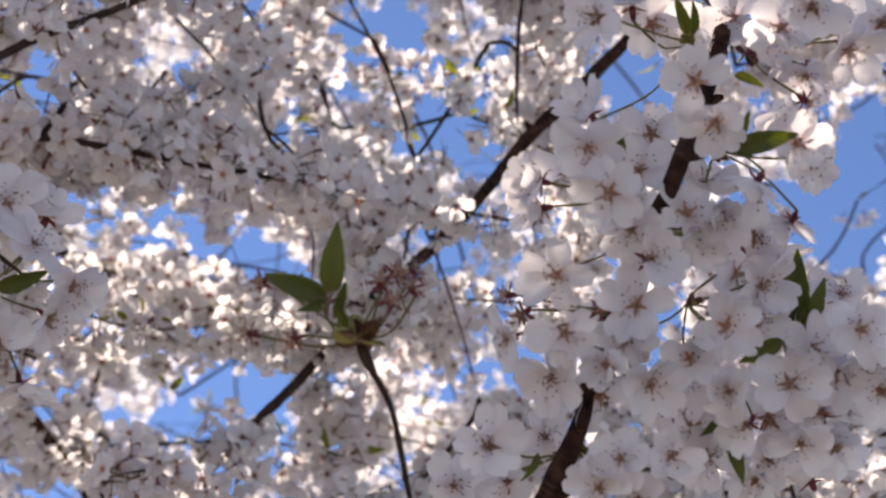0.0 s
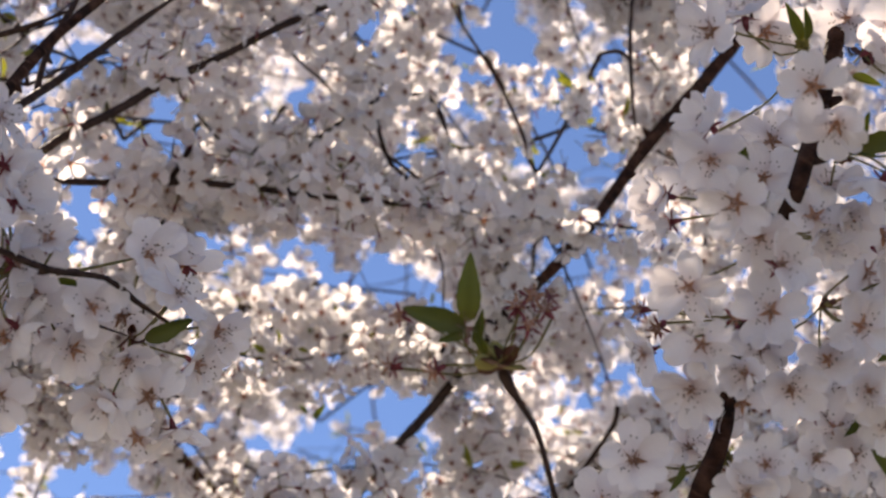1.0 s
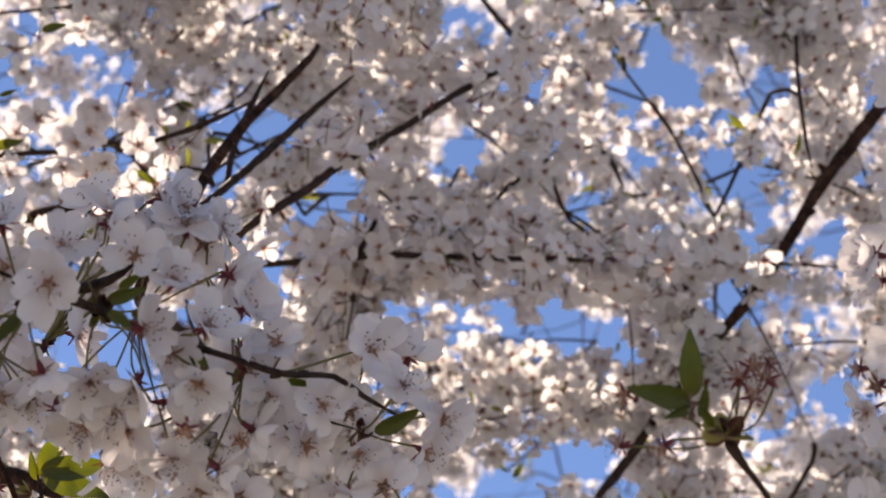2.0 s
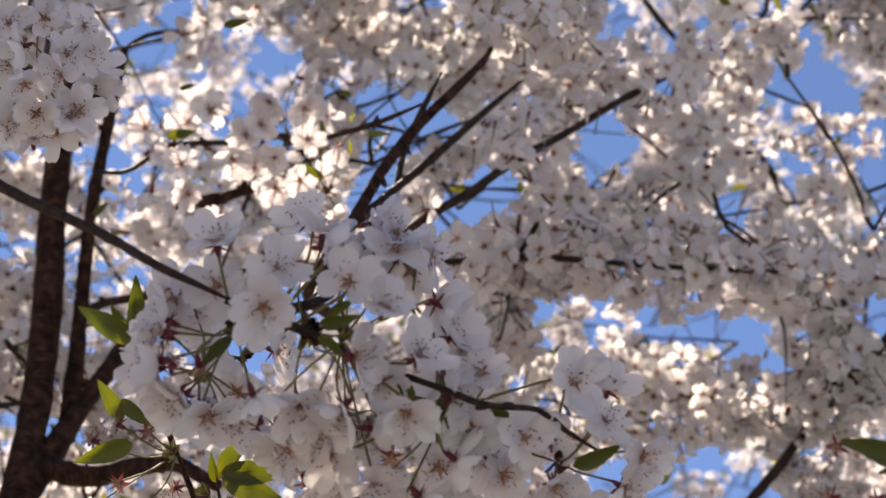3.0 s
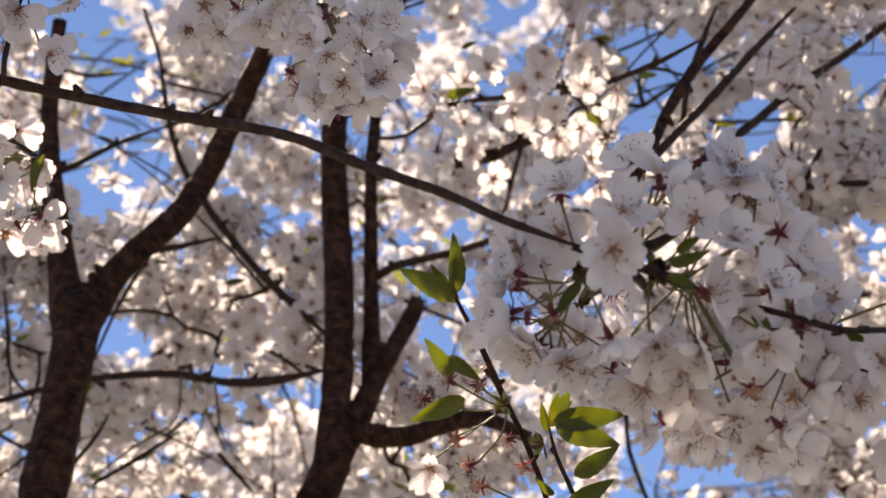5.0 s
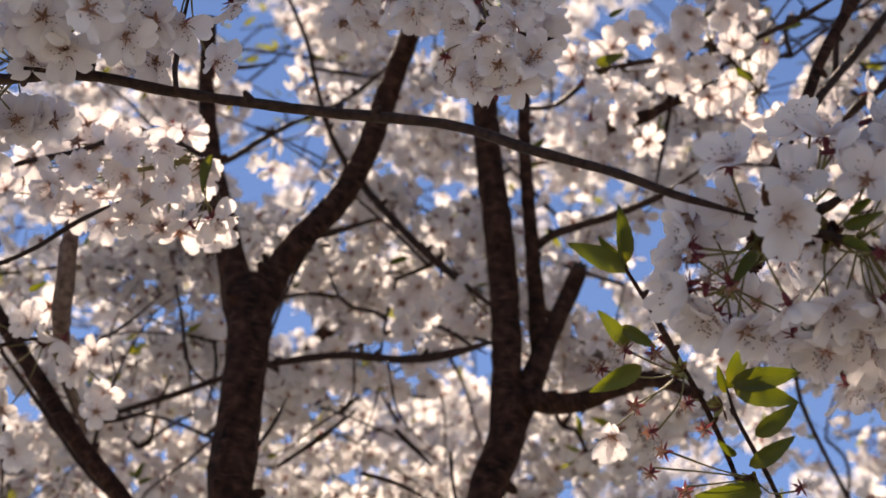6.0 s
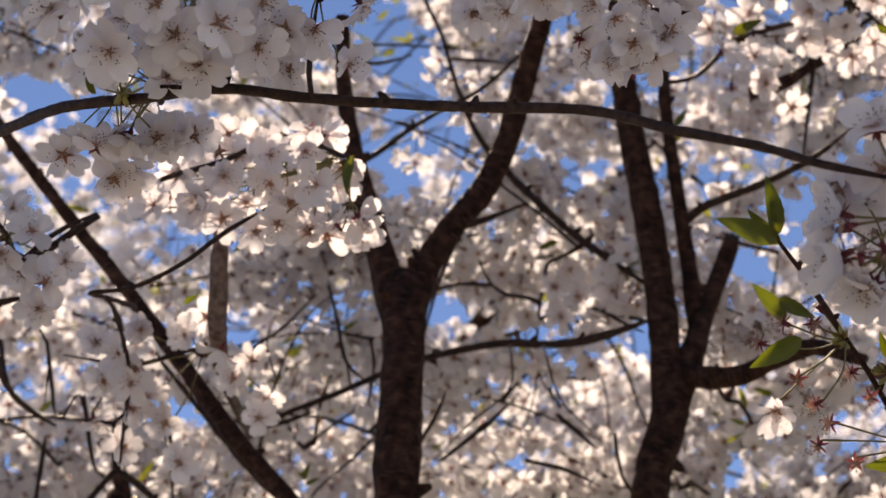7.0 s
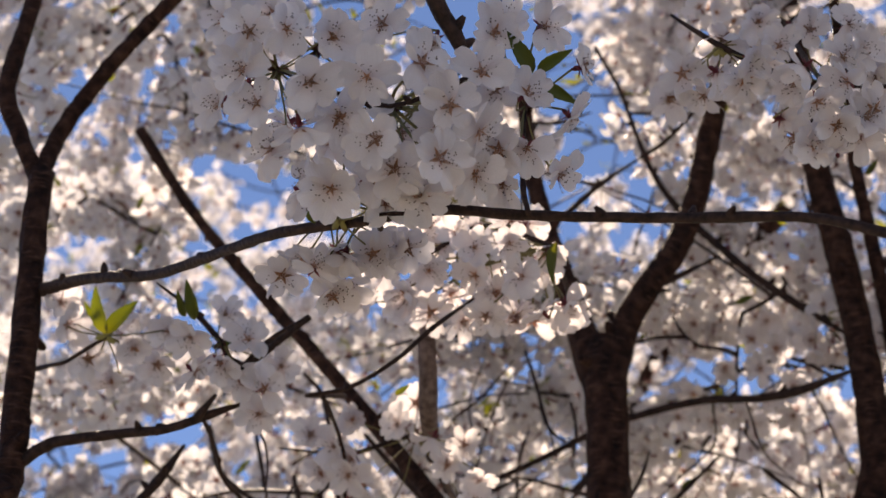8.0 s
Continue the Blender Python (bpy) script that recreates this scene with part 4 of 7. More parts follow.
limb("twig", tree, [
    (-0.832, 1.548, 2.466, 0.0018), (-0.825, 1.550, 2.418, 0.0021), (-0.819, 1.553, 2.379, 0.0021)])
limb("twig", tree, [
    (-0.796, 1.562, 2.408, 0.0021), (-0.787, 1.565, 2.355, 0.0021), (-0.782, 1.567, 2.332, 0.0018)])
limb("twig", tree, [
    (-0.716, 1.590, 2.370, 0.0018), (-0.713, 1.591, 2.329, 0.0018), (-0.711, 1.592, 2.294, 0.0018)])
limb("twig", tree, [
    (-0.643, 1.612, 2.379, 0.0026), (-0.612, 1.620, 2.385, 0.0026), (-0.582, 1.627, 2.397, 0.0023)])
limb("twig", tree, [
    (-0.461, 1.652, 2.343, 0.0018), (-0.422, 1.658, 2.374, 0.0023), (-0.386, 1.662, 2.405, 0.0023)])
limb("twig", tree, [
    (-0.347, 1.667, 2.385, 0.0023), (-0.329, 1.668, 2.366, 0.0023), (-0.311, 1.670, 2.347, 0.0021)])
limb("twig", tree, [
    (-0.380, 1.663, 2.339, 0.0021), (-0.342, 1.667, 2.327, 0.0020), (-0.310, 1.670, 2.308, 0.0018)])
limb("twig", tree, [
    (-0.568, 1.631, 2.536, 0.0016), (-0.559, 1.633, 2.494, 0.0019), (-0.551, 1.635, 2.450, 0.0018),
    (-0.525, 1.640, 2.422, 0.0018)])
limb("twig", tree, [
    (-0.527, 1.640, 2.475, 0.0016), (-0.524, 1.640, 2.444, 0.0016), (-0.531, 1.639, 2.404, 0.0018)])
limb("twig", tree, [
    (-0.482, 1.648, 2.361, 0.0021), (-0.465, 1.651, 2.390, 0.0021), (-0.454, 1.653, 2.417, 0.0016)])
limb("twig", tree, [
    (-0.645, 1.611, 2.462, 0.0013), (-0.613, 1.620, 2.488, 0.0016), (-0.580, 1.628, 2.526, 0.0013)])
limb("twig", tree, [
    (-0.832, 1.548, 2.295, 0.0020), (-0.828, 1.549, 2.347, 0.0023), (-0.827, 1.550, 2.364, 0.0021)])
limb("twig", tree, [
    (-0.295, 1.671, 2.497, 0.0019), (-0.277, 1.672, 2.481, 0.0019), (-0.255, 1.673, 2.467, 0.0016)])
limb("twig", tree, [
    (-0.436, 1.656, 2.810, 0.0020), (-0.400, 1.661, 2.805, 0.0020), (-0.373, 1.664, 2.800, 0.0017)])
limb("twig", tree, [
    (-0.545, 1.636, 2.809, 0.0017), (-0.515, 1.642, 2.806, 0.0023), (-0.478, 1.649, 2.816, 0.0020)])
limb("twig", tree, [
    (-0.044, 1.669, 2.838, 0.0020), (-0.055, 1.670, 2.753, 0.0023), (-0.069, 1.671, 2.686, 0.0022),
    (-0.079, 1.672, 2.640, 0.0016)])
limb("trunk", tree, [(-0.42, 2.05, -0.1, 0.16), (-0.42, 2.03, 0.25, 0.125), (-0.41, 2.0, 0.7, 0.11), (-0.41, 1.92, 1.15, 0.095), (-0.42, 1.86, 1.4, 0.07)])
limb("limb", tree, [(-0.42, 1.9, 1.25, 0.065), (-0.46, 1.82, 1.6, 0.045), (-0.49, 1.75, 1.95, 0.034), (-0.505, 1.68, 2.2, 0.028)])
limb("limb", tree, [(-0.41, 1.92, 1.2, 0.06), (-0.36, 1.86, 1.6, 0.04), (-0.31, 1.81, 2.0, 0.027), (-0.285, 1.77, 2.2, 0.0225)])
limb("limb", tree_b, [
    (1.200, 2.200, 1.500, 0.0500), (0.950, 2.250, 2.000, 0.0300), (0.550, 2.300, 2.500, 0.0130),
    (0.179, 2.134, 2.789, 0.0039), (0.080, 1.705, 2.603, 0.0046), (0.017, 1.403, 2.465, 0.0053),
    (-0.009, 1.300, 2.428, 0.0049), (0.023, 1.274, 2.488, 0.0049), (0.039, 1.273, 2.528, 0.0047),
    (0.063, 1.271, 2.573, 0.0046), (0.094, 1.268, 2.616, 0.0041), (0.122, 1.267, 2.655, 0.0032),
    (0.134, 1.290, 2.690, 0.0022)])
limb("branch", tree_b, [
    (0.024, 1.274, 2.482, 0.0046), (0.047, 1.290, 2.518, 0.0037), (0.086, 1.304, 2.572, 0.0036),
    (0.132, 1.317, 2.637, 0.0033), (0.175, 1.328, 2.695, 0.0026)])
limb("branch", tree_b, [
    (0.057, 1.404, 2.534, 0.0038), (0.097, 1.401, 2.575, 0.0040), (0.137, 1.396, 2.606, 0.0041),
    (0.180, 1.399, 2.650, 0.0039), (0.223, 1.400, 2.685, 0.0037), (0.274, 1.399, 2.729, 0.0035),
    (0.328, 1.395, 2.770, 0.0031), (0.383, 1.388, 2.813, 0.0024)])
limb("branch", tree_b, [
    (-0.003, 1.319, 2.592, 0.0023), (0.036, 1.300, 2.600, 0.0025), (0.075, 1.279, 2.613, 0.0027)])
limb("branch", tree_b, [
    (0.059, 1.307, 2.544, 0.0029), (0.063, 1.298, 2.577, 0.0029), (0.076, 1.288, 2.616, 0.0027),
    (0.090, 1.286, 2.654, 0.0025)])
limb("branch", tree_b, [
    (0.056, 1.492, 2.579, 0.0025), (0.111, 1.487, 2.582, 0.0032), (0.176, 1.488, 2.594, 0.0033),
    (0.219, 1.481, 2.598, 0.0033), (0.268, 1.481, 2.602, 0.0033), (0.334, 1.475, 2.601, 0.0028),
    (0.406, 1.492, 2.618, 0.0026), (0.528, 1.507, 2.636, 0.0021), (0.606, 1.494, 2.633, 0.0021),
    (0.678, 1.462, 2.615, 0.0019)])
limb("limb", tree, [
    (-0.400, 2.020, 0.950, 0.0450), (-0.200, 2.000, 1.450, 0.0260), (0.050, 1.900, 1.950, 0.0180),
    (0.390, 1.736, 2.329, 0.0066), (0.418, 1.729, 2.373, 0.0064), (0.447, 1.722, 2.414, 0.0064),
    (0.475, 1.715, 2.453, 0.0059)])
limb("branch", tree, [
    (0.472, 1.715, 2.449, 0.0057), (0.518, 1.684, 2.505, 0.0054), (0.554, 1.654, 2.558, 0.0052),
    (0.556, 1.571, 2.556, 0.0051), (0.574, 1.555, 2.574, 0.0054)])
limb("limb", tree, [
    (0.568, 1.557, 2.567, 0.0054), (0.601, 1.544, 2.603, 0.0060), (0.635, 1.520, 2.645, 0.0060),
    (0.667, 1.496, 2.698, 0.0066), (0.693, 1.474, 2.738, 0.0072), (0.736, 1.452, 2.792, 0.0073),
    (0.793, 1.421, 2.871, 0.0063), (0.830, 1.399, 2.942, 0.0059)])
limb("branch", tree_b, [
    (0.577, 1.563, 2.573, 0.0038), (0.565, 1.558, 2.589, 0.0035), (0.559, 1.561, 2.617, 0.0033),
    (0.551, 1.564, 2.666, 0.0025)])
limb("twig", tree_b, [
    (0.677, 1.462, 2.914, 0.0023), (0.672, 1.465, 2.854, 0.0023), (0.670, 1.466, 2.780, 0.0022),
    (0.671, 1.465, 2.737, 0.0022)])
limb("twig", tree_b, [
    (0.497, 1.629, 2.862, 0.0030), (0.510, 1.625, 2.837, 0.0035), (0.519, 1.622, 2.805, 0.0029)])
limb("twig", tree_b, [
    (0.401, 1.748, 3.167, 0.0033), (0.426, 1.741, 3.120, 0.0039), (0.454, 1.734, 3.077, 0.0032)])
limb("branch", tree_b, [
    (0.295, 2.003, 2.795, 0.0051), (0.329, 1.998, 2.787, 0.0058), (0.371, 1.991, 2.772, 0.0058),
    (0.421, 1.981, 2.731, 0.0051)])
limb("branch", tree_b, [
    (0.387, 2.256, 2.626, 0.0055), (0.412, 2.251, 2.717, 0.0052), (0.429, 2.248, 2.794, 0.0046)])
limb("trunk", tree_b, [(1.35, 2.3, -0.1, 0.15), (1.33, 2.28, 0.3, 0.115), (1.28, 2.25, 0.9, 0.10), (1.2, 2.2, 1.5, 0.085), (1.1, 2.1, 2.0, 0.05), (1.0, 2.0, 2.3, 0.03)])
near_branch = thing("flowering_branch", "dark cherry branch thick with open white blossoms", "flowering branch", (0, 0, 0), "near branches")
bud_twig = thing("flowering_twig", "thin dark twig with fresh leaves and spent red calyces", "twig")
long_branch = thing("flowering_branch", "long thin cherry branch with clusters of white blossom", "flowering branch", (0, 0, 0), "near branches")
limb("stem", near_branch, [
    (1.240, 2.200, 1.350, 0.0300), (1.000, 1.700, 1.500, 0.0200), (0.600, 1.000, 1.680, 0.0120),
    (0.380, 0.800, 1.830, 0.0085), (0.379, 0.818, 1.969, 0.0056), (0.384, 0.803, 1.997, 0.0054),
    (0.389, 0.791, 2.015, 0.0052), (0.393, 0.779, 2.034, 0.0044), (0.392, 0.766, 2.058, 0.0043),
    (0.400, 0.759, 2.082, 0.0040), (0.405, 0.739, 2.109, 0.0040), (0.401, 0.700, 2.119, 0.0044),
    (0.404, 0.684, 2.138, 0.0044), (0.425, 0.698, 2.184, 0.0047), (0.425, 0.679, 2.206, 0.0047),
    (0.434, 0.674, 2.238, 0.0045), (0.441, 0.660, 2.266, 0.0042),
    (0.450, 0.648, 2.306, 0.0040), (0.459, 0.636, 2.352, 0.0036), (0.470, 0.622, 2.410, 0.0030)])
limb("spur", near_branch, [
    (0.404, 0.685, 2.137, 0.0037), (0.413, 0.684, 2.140, 0.0034), (0.420, 0.684, 2.144, 0.0029)])
limb("stem", bud_twig, [
    (0.420, 0.820, 1.800, 0.0040), (0.350, 0.780, 1.860, 0.0020), (0.319, 0.796, 1.945, 0.0014),
    (0.302, 0.780, 1.970, 0.0014), (0.289, 0.763, 1.989, 0.0014), (0.282, 0.758, 2.006, 0.0015),
    (0.272, 0.754, 2.018, 0.0017), (0.265, 0.751, 2.027, 0.0030), (0.262, 0.750, 2.032, 0.0032)])
limb("stem", long_branch, [
    (-0.860, 1.130, 2.418, 0.0056), (-0.791, 1.079, 2.392, 0.0047), (-0.719, 1.032, 2.358, 0.0041),
    (-0.638, 0.962, 2.326, 0.0038), (-0.573, 0.904, 2.299, 0.0036), (-0.513, 0.884, 2.285, 0.0035),
    (-0.460, 0.869, 2.275, 0.0034), (-0.410, 0.870, 2.262, 0.0033), (-0.358, 0.866, 2.248, 0.0032),
    (-0.307, 0.859, 2.234, 0.0032), (-0.241, 0.843, 2.213, 0.0031), (-0.194, 0.827, 2.184, 0.0030),
    (-0.151, 0.814, 2.160, 0.0026), (-0.121, 0.805, 2.140, 0.0024), (-0.086, 0.799, 2.123, 0.0023)])
limb("stem", long_branch, [
    (-0.086, 0.799, 2.122, 0.0021), (-0.065, 0.801, 2.116, 0.0021), (-0.042, 0.806, 2.112, 0.0024),
    (-0.015, 0.808, 2.101, 0.0019), (0.022, 0.807, 2.091, 0.0017), (0.050, 0.805, 2.082, 0.0019),
    (0.079, 0.817, 2.089, 0.0015), (0.096, 0.827, 2.084, 0.0015), (0.119, 0.836, 2.077, 0.0013)])

spray_sunlit = thing("flowering_spray", "spray of sunlit white blossoms hanging below a branch", "flowering spray", (0, 0, 0), "blossom sprays")
spray_left = thing("flowering_spray", "spray of white blossoms with yellow-green young leaves", "flowering spray", (0, 0, 0), "blossom sprays")
spray_high = thing("flowering_spray", "dense spray of white blossoms hanging before a limb", "flowering spray", (0, 0, 0), "blossom sprays")
spray_low = thing("flowering_spray", "loose spray of white blossoms in front of a dark limb", "flowering spray", (0, 0, 0), "blossom sprays")
spray_right = thing("flowering_spray", "bright spray of white blossoms beside a bare limb", "flowering spray", (0, 0, 0), "blossom sprays")
spray_center = thing("flowering_spray", "small spray of white blossoms between two limbs", "flowering spray", (0, 0, 0), "blossom sprays")
leafy_twig = thing("leafy_twig", "thin twig with young green leaves and red calyces", "twig")
limb("stem", long_branch, [
    (-0.432, 0.751, 2.370, 0.0052), (-0.429, 0.764, 2.354, 0.0052), (-0.422, 0.778, 2.337, 0.0046),
    (-0.417, 0.789, 2.323, 0.0031), (-0.415, 0.794, 2.316, 0.0021)])
limb("stem", long_branch, [
    (-0.415, 0.794, 2.316, 0.0018), (-0.442, 0.793, 2.308, 0.0015), (-0.465, 0.790, 2.303, 0.0015),
    (-0.494, 0.786, 2.315, 0.0014), (-0.526, 0.767, 2.327, 0.0014)])
limb("stem", long_branch, [
    (-0.470, 0.803, 2.281, 0.0028), (-0.458, 0.813, 2.269, 0.0018), (-0.458, 0.869, 2.275, 0.0022)])
limb("stem", long_branch, [
    (-0.402, 0.858, 2.255, 0.0016), (-0.407, 0.874, 2.288, 0.0016), (-0.402, 0.877, 2.342, 0.0013)])
limb("stem", long_branch, [
    (-0.492, 0.854, 2.260, 0.0019), (-0.488, 0.841, 2.262, 0.0016), (-0.463, 0.858, 2.267, 0.0022)])
limb("stem", long_branch, [
    (0.016, 0.836, 2.097, 0.0022), (0.037, 0.845, 2.099, 0.0019), (0.050, 0.847, 2.096, 0.0019),
    (0.068, 0.860, 2.090, 0.0011), (0.099, 0.861, 2.082, 0.0008)])
limb("stem", long_branch, [(-0.09, 0.816, 2.134, 0.003), (-0.062, 0.825, 2.134, 0.003), (-0.039, 0.82, 2.138, 0.0028), (-0.026, 0.813, 2.146, 0.0018)])
limb("stem", spray_sunlit, [
    (-0.611, 1.171, 2.398, 0.0021), (-0.583, 1.174, 2.407, 0.0023), (-0.547, 1.178, 2.417, 0.0021),
    (-0.502, 1.189, 2.439, 0.0021), (-0.450, 1.183, 2.406, 0.0025), (-0.465, 1.295, 2.449, 0.0029),
    (-0.485, 1.462, 2.494, 0.0034)])
limb("stem", spray_left, [
    (-0.639, 1.155, 2.367, 0.0027), (-0.694, 1.152, 2.333, 0.0029), (-0.706, 1.139, 2.349, 0.0025),
    (-0.721, 1.123, 2.369, 0.0021), (-0.727, 1.061, 2.367, 0.0018)])
limb("stem", spray_left, [
    (-0.891, 1.167, 2.366, 0.0022), (-0.861, 1.149, 2.359, 0.0019), (-0.833, 1.131, 2.351, 0.0017),
    (-0.811, 1.125, 2.357, 0.0017), (-0.792, 1.120, 2.361, 0.0017)])
limb("stem", spray_high, [
    (-0.178, 1.072, 2.427, 0.0015), (-0.223, 1.056, 2.429, 0.0019), (-0.251, 1.047, 2.438, 0.0019),
    (-0.288, 1.028, 2.458, 0.0022), (-0.320, 1.024, 2.490, 0.0026)])
limb("stem", spray_high, [
    (-0.223, 1.056, 2.429, 0.0017), (-0.238, 1.200, 2.554, 0.0021), (-0.255, 1.349, 2.688, 0.0026),
    (-0.273, 1.505, 2.811, 0.0032)])
limb("stem", spray_right, [
    (-0.210, 1.530, 2.665, 0.0021), (-0.177, 1.486, 2.641, 0.0023), (-0.135, 1.412, 2.626, 0.0024),
    (-0.077, 1.412, 2.639, 0.0025), (-0.032, 1.412, 2.650, 0.0022), (0.010, 1.433, 2.612, 0.0020)])
limb("stem", spray_center, [
    (-0.255, 1.664, 2.477, 0.0021), (-0.292, 1.685, 2.499, 0.0021), (-0.326, 1.696, 2.517, 0.0022),
    (-0.388, 1.709, 2.500, 0.0019), (-0.436, 1.720, 2.489, 0.0016)])
limb("stem", spray_low, [
    (-0.671, 1.716, 2.415, 0.0033), (-0.639, 1.516, 2.374, 0.0027), (-0.609, 1.338, 2.333, 0.0020),
    (-0.663, 1.326, 2.321, 0.0018), (-0.725, 1.321, 2.334, 0.0016)])
limb("stem", leafy_twig, [
    (-0.360, 1.880, 1.350, 0.0120), (-0.100, 1.600, 1.500, 0.0070), (0.020, 1.350, 1.750, 0.0045),
    (0.032, 1.264, 1.953, 0.0026), (-0.022, 1.202, 2.047, 0.0021), (-0.061, 1.162, 2.108, 0.0019),
    (-0.075, 1.149, 2.142, 0.0019), (-0.088, 1.129, 2.165, 0.0019), (-0.100, 1.112, 2.181, 0.0019),
    (-0.114, 1.100, 2.207, 0.0021), (-0.126, 1.089, 2.227, 0.0016), (-0.137, 1.081, 2.244, 0.0011),
    (-0.141, 1.073, 2.258, 0.0007)])
limb("stem", leafy_twig, [
    (0.032, 1.264, 1.953, 0.0024), (-0.010, 1.202, 2.047, 0.0019), (-0.041, 1.158, 2.109, 0.0017),
    (-0.058, 1.139, 2.139, 0.0016), (-0.067, 1.131, 2.156, 0.0015), (-0.072, 1.120, 2.171, 0.0012)])
cluster(near_branch, (0.409, 0.677, 2.203), [
    (0.390, 0.646, 2.152, -0.39, -0.63, -0.67, 1.05),
    (0.348, 0.664, 2.190, -0.72, -0.44, -0.54, 1.03),
    (0.369, 0.667, 2.207, -0.08, -0.73, -0.68, 1.05),
    (0.384, 0.675, 2.205, -0.15, -0.64, -0.75, 1.05),
    (0.359, 0.699, 2.159, -0.29, -0.92, 0.25, 1, 0.5),
    (0.396, 0.682, 2.222, -0.39, -0.68, -0.62, 1.07),
], 101, leaves=[
    ((0.397, 0.663, 2.194), (-0.606, -0.628, 0.488), 0.68, 1),
    ((0.395, 0.655, 2.188), (-0.347, -0.832, 0.432), 0.57, 1),
], scales=14)
cluster(near_branch, (0.434, 0.667, 2.197), [
    (0.427, 0.625, 2.181, -0.36, -0.70, -0.62, 1.05),
    (0.433, 0.606, 2.181, -0.34, -0.63, -0.70, 1.07),
    (0.425, 0.643, 2.180, -0.11, -0.99, 0.00, 1, 0.6),
    (0.453, 0.645, 2.174, -0.07, -0.47, -0.88, 0.95),
    (0.462, 0.621, 2.176, 0.04, -0.63, -0.77, 1.01),
    (0.477, 0.612, 2.190, -0.19, -0.70, -0.69, 1.07),
    (0.448, 0.638, 2.151, 0.26, -0.74, -0.62, 1, -1),
    (0.428, 0.666, 2.218, -0.64, -0.69, -0.34, 1.03),
    (0.473, 0.641, 2.212, -0.29, -0.73, -0.62, 1.07),
], 102, leaves=[
    ((0.423, 0.662, 2.177), (0.58, -0.546, -0.604), 0.53, 1),
])
cluster(near_branch, (0.421, 0.683, 2.144), [
    (0.406, 0.719, 2.172, -0.58, -0.46, -0.68, 0.96),
    (0.407, 0.658, 2.141, -0.26, -0.56, -0.79, 1.01),
    (0.429, 0.661, 2.112, -0.32, -0.64, -0.70, 1.1),
    (0.453, 0.658, 2.141, 0.12, -0.74, -0.66, 0.98),
    (0.470, 0.673, 2.144, -0.06, -0.72, -0.69, 1.02),
    (0.424, 0.702, 2.135, -0.46, -0.56, -0.69, 1.02),
    (0.469, 0.693, 2.119, -0.22, -0.62, -0.76, 0.95),
    (0.467, 0.679, 2.174, 0.10, -0.96, -0.27, 0.98),
], 103, leaves=[
    ((0.421, 0.663, 2.133), (0.643, -0.763, -0.059), 0.75, 0),
    ((0.427, 0.673, 2.143), (-0.07, -0.913, 0.402), 0.58, 1),
    ((0.427, 0.675, 2.141), (0.43, -0.653, -0.624), 0.41, 1),
    ((0.371, 0.692, 2.126), (-0.297, -0.801, 0.52), 0.62, 1),
], scales=14)
cluster(near_branch, (0.396, 0.723, 2.138), [
    (0.352, 0.686, 2.128, -0.21, -0.60, -0.78, 1.1),
    (0.363, 0.685, 2.104, -0.28, -0.73, -0.63, 1.05),
    (0.391, 0.706, 2.137, -0.60, -0.71, -0.37, 0.99),
    (0.382, 0.700, 2.097, -0.35, -0.64, -0.68, 1.07),
    (0.341, 0.720, 2.126, -0.93, -0.21, -0.30, 1, 0.7),
    (0.347, 0.730, 2.117, -0.88, -0.17, -0.45, 1, 0.7),
    (0.364, 0.729, 2.144, -0.69, -0.58, -0.43, 1.05),
], 104)
cluster(near_branch, (0.408, 0.729, 2.121), [
    (0.410, 0.695, 2.110, -0.45, -0.77, -0.45, 0.97),
    (0.430, 0.695, 2.112, -0.14, -0.78, -0.61, 1.05),
    (0.421, 0.701, 2.102, -0.27, -0.60, -0.75, 0.97),
    (0.391, 0.699, 2.082, -0.25, -0.62, -0.74, 1.05),
    (0.356, 0.730, 2.081, -0.41, -0.62, -0.66, 1.1),
    (0.444, 0.704, 2.108, 0.09, -0.88, -0.47, 1, -1),
    (0.460, 0.713, 2.119, -0.16, -0.78, -0.60, 1.03),
], 105)
cluster(near_branch, (0.397, 0.753, 2.084), [
    (0.392, 0.716, 2.065, -0.30, -0.76, -0.58, 1.05),
    (0.356, 0.722, 2.044, -0.39, -0.79, -0.48, 1),
    (0.344, 0.763, 2.059, -0.65, -0.40, -0.64, 0.97),
    (0.342, 0.762, 2.083, -0.85, -0.41, -0.33, 1, -1),
    (0.350, 0.759, 2.072, -0.77, -0.34, -0.54, 1, -1),
    (0.383, 0.737, 2.071, -0.25, -0.92, -0.31, 1, -1),
    (0.396, 0.738, 2.058, -0.09, -0.77, -0.63, 0.95),
], 106)
cluster(near_branch, (0.395, 0.763, 2.07), [
    (0.360, 0.746, 2.033, -0.35, -0.51, -0.79, 1.1),
    (0.381, 0.728, 2.035, -0.29, -0.53, -0.80, 0.95),
    (0.405, 0.730, 2.031, -0.27, -0.66, -0.70, 1.05),
    (0.408, 0.745, 2.056, -0.10, -0.50, -0.86, 1, -1),
    (0.430, 0.753, 2.034, -0.21, -0.96, -0.17, 1, -1),
    (0.399, 0.771, 2.043, -0.28, -0.51, -0.81, 1.06),
], 107)
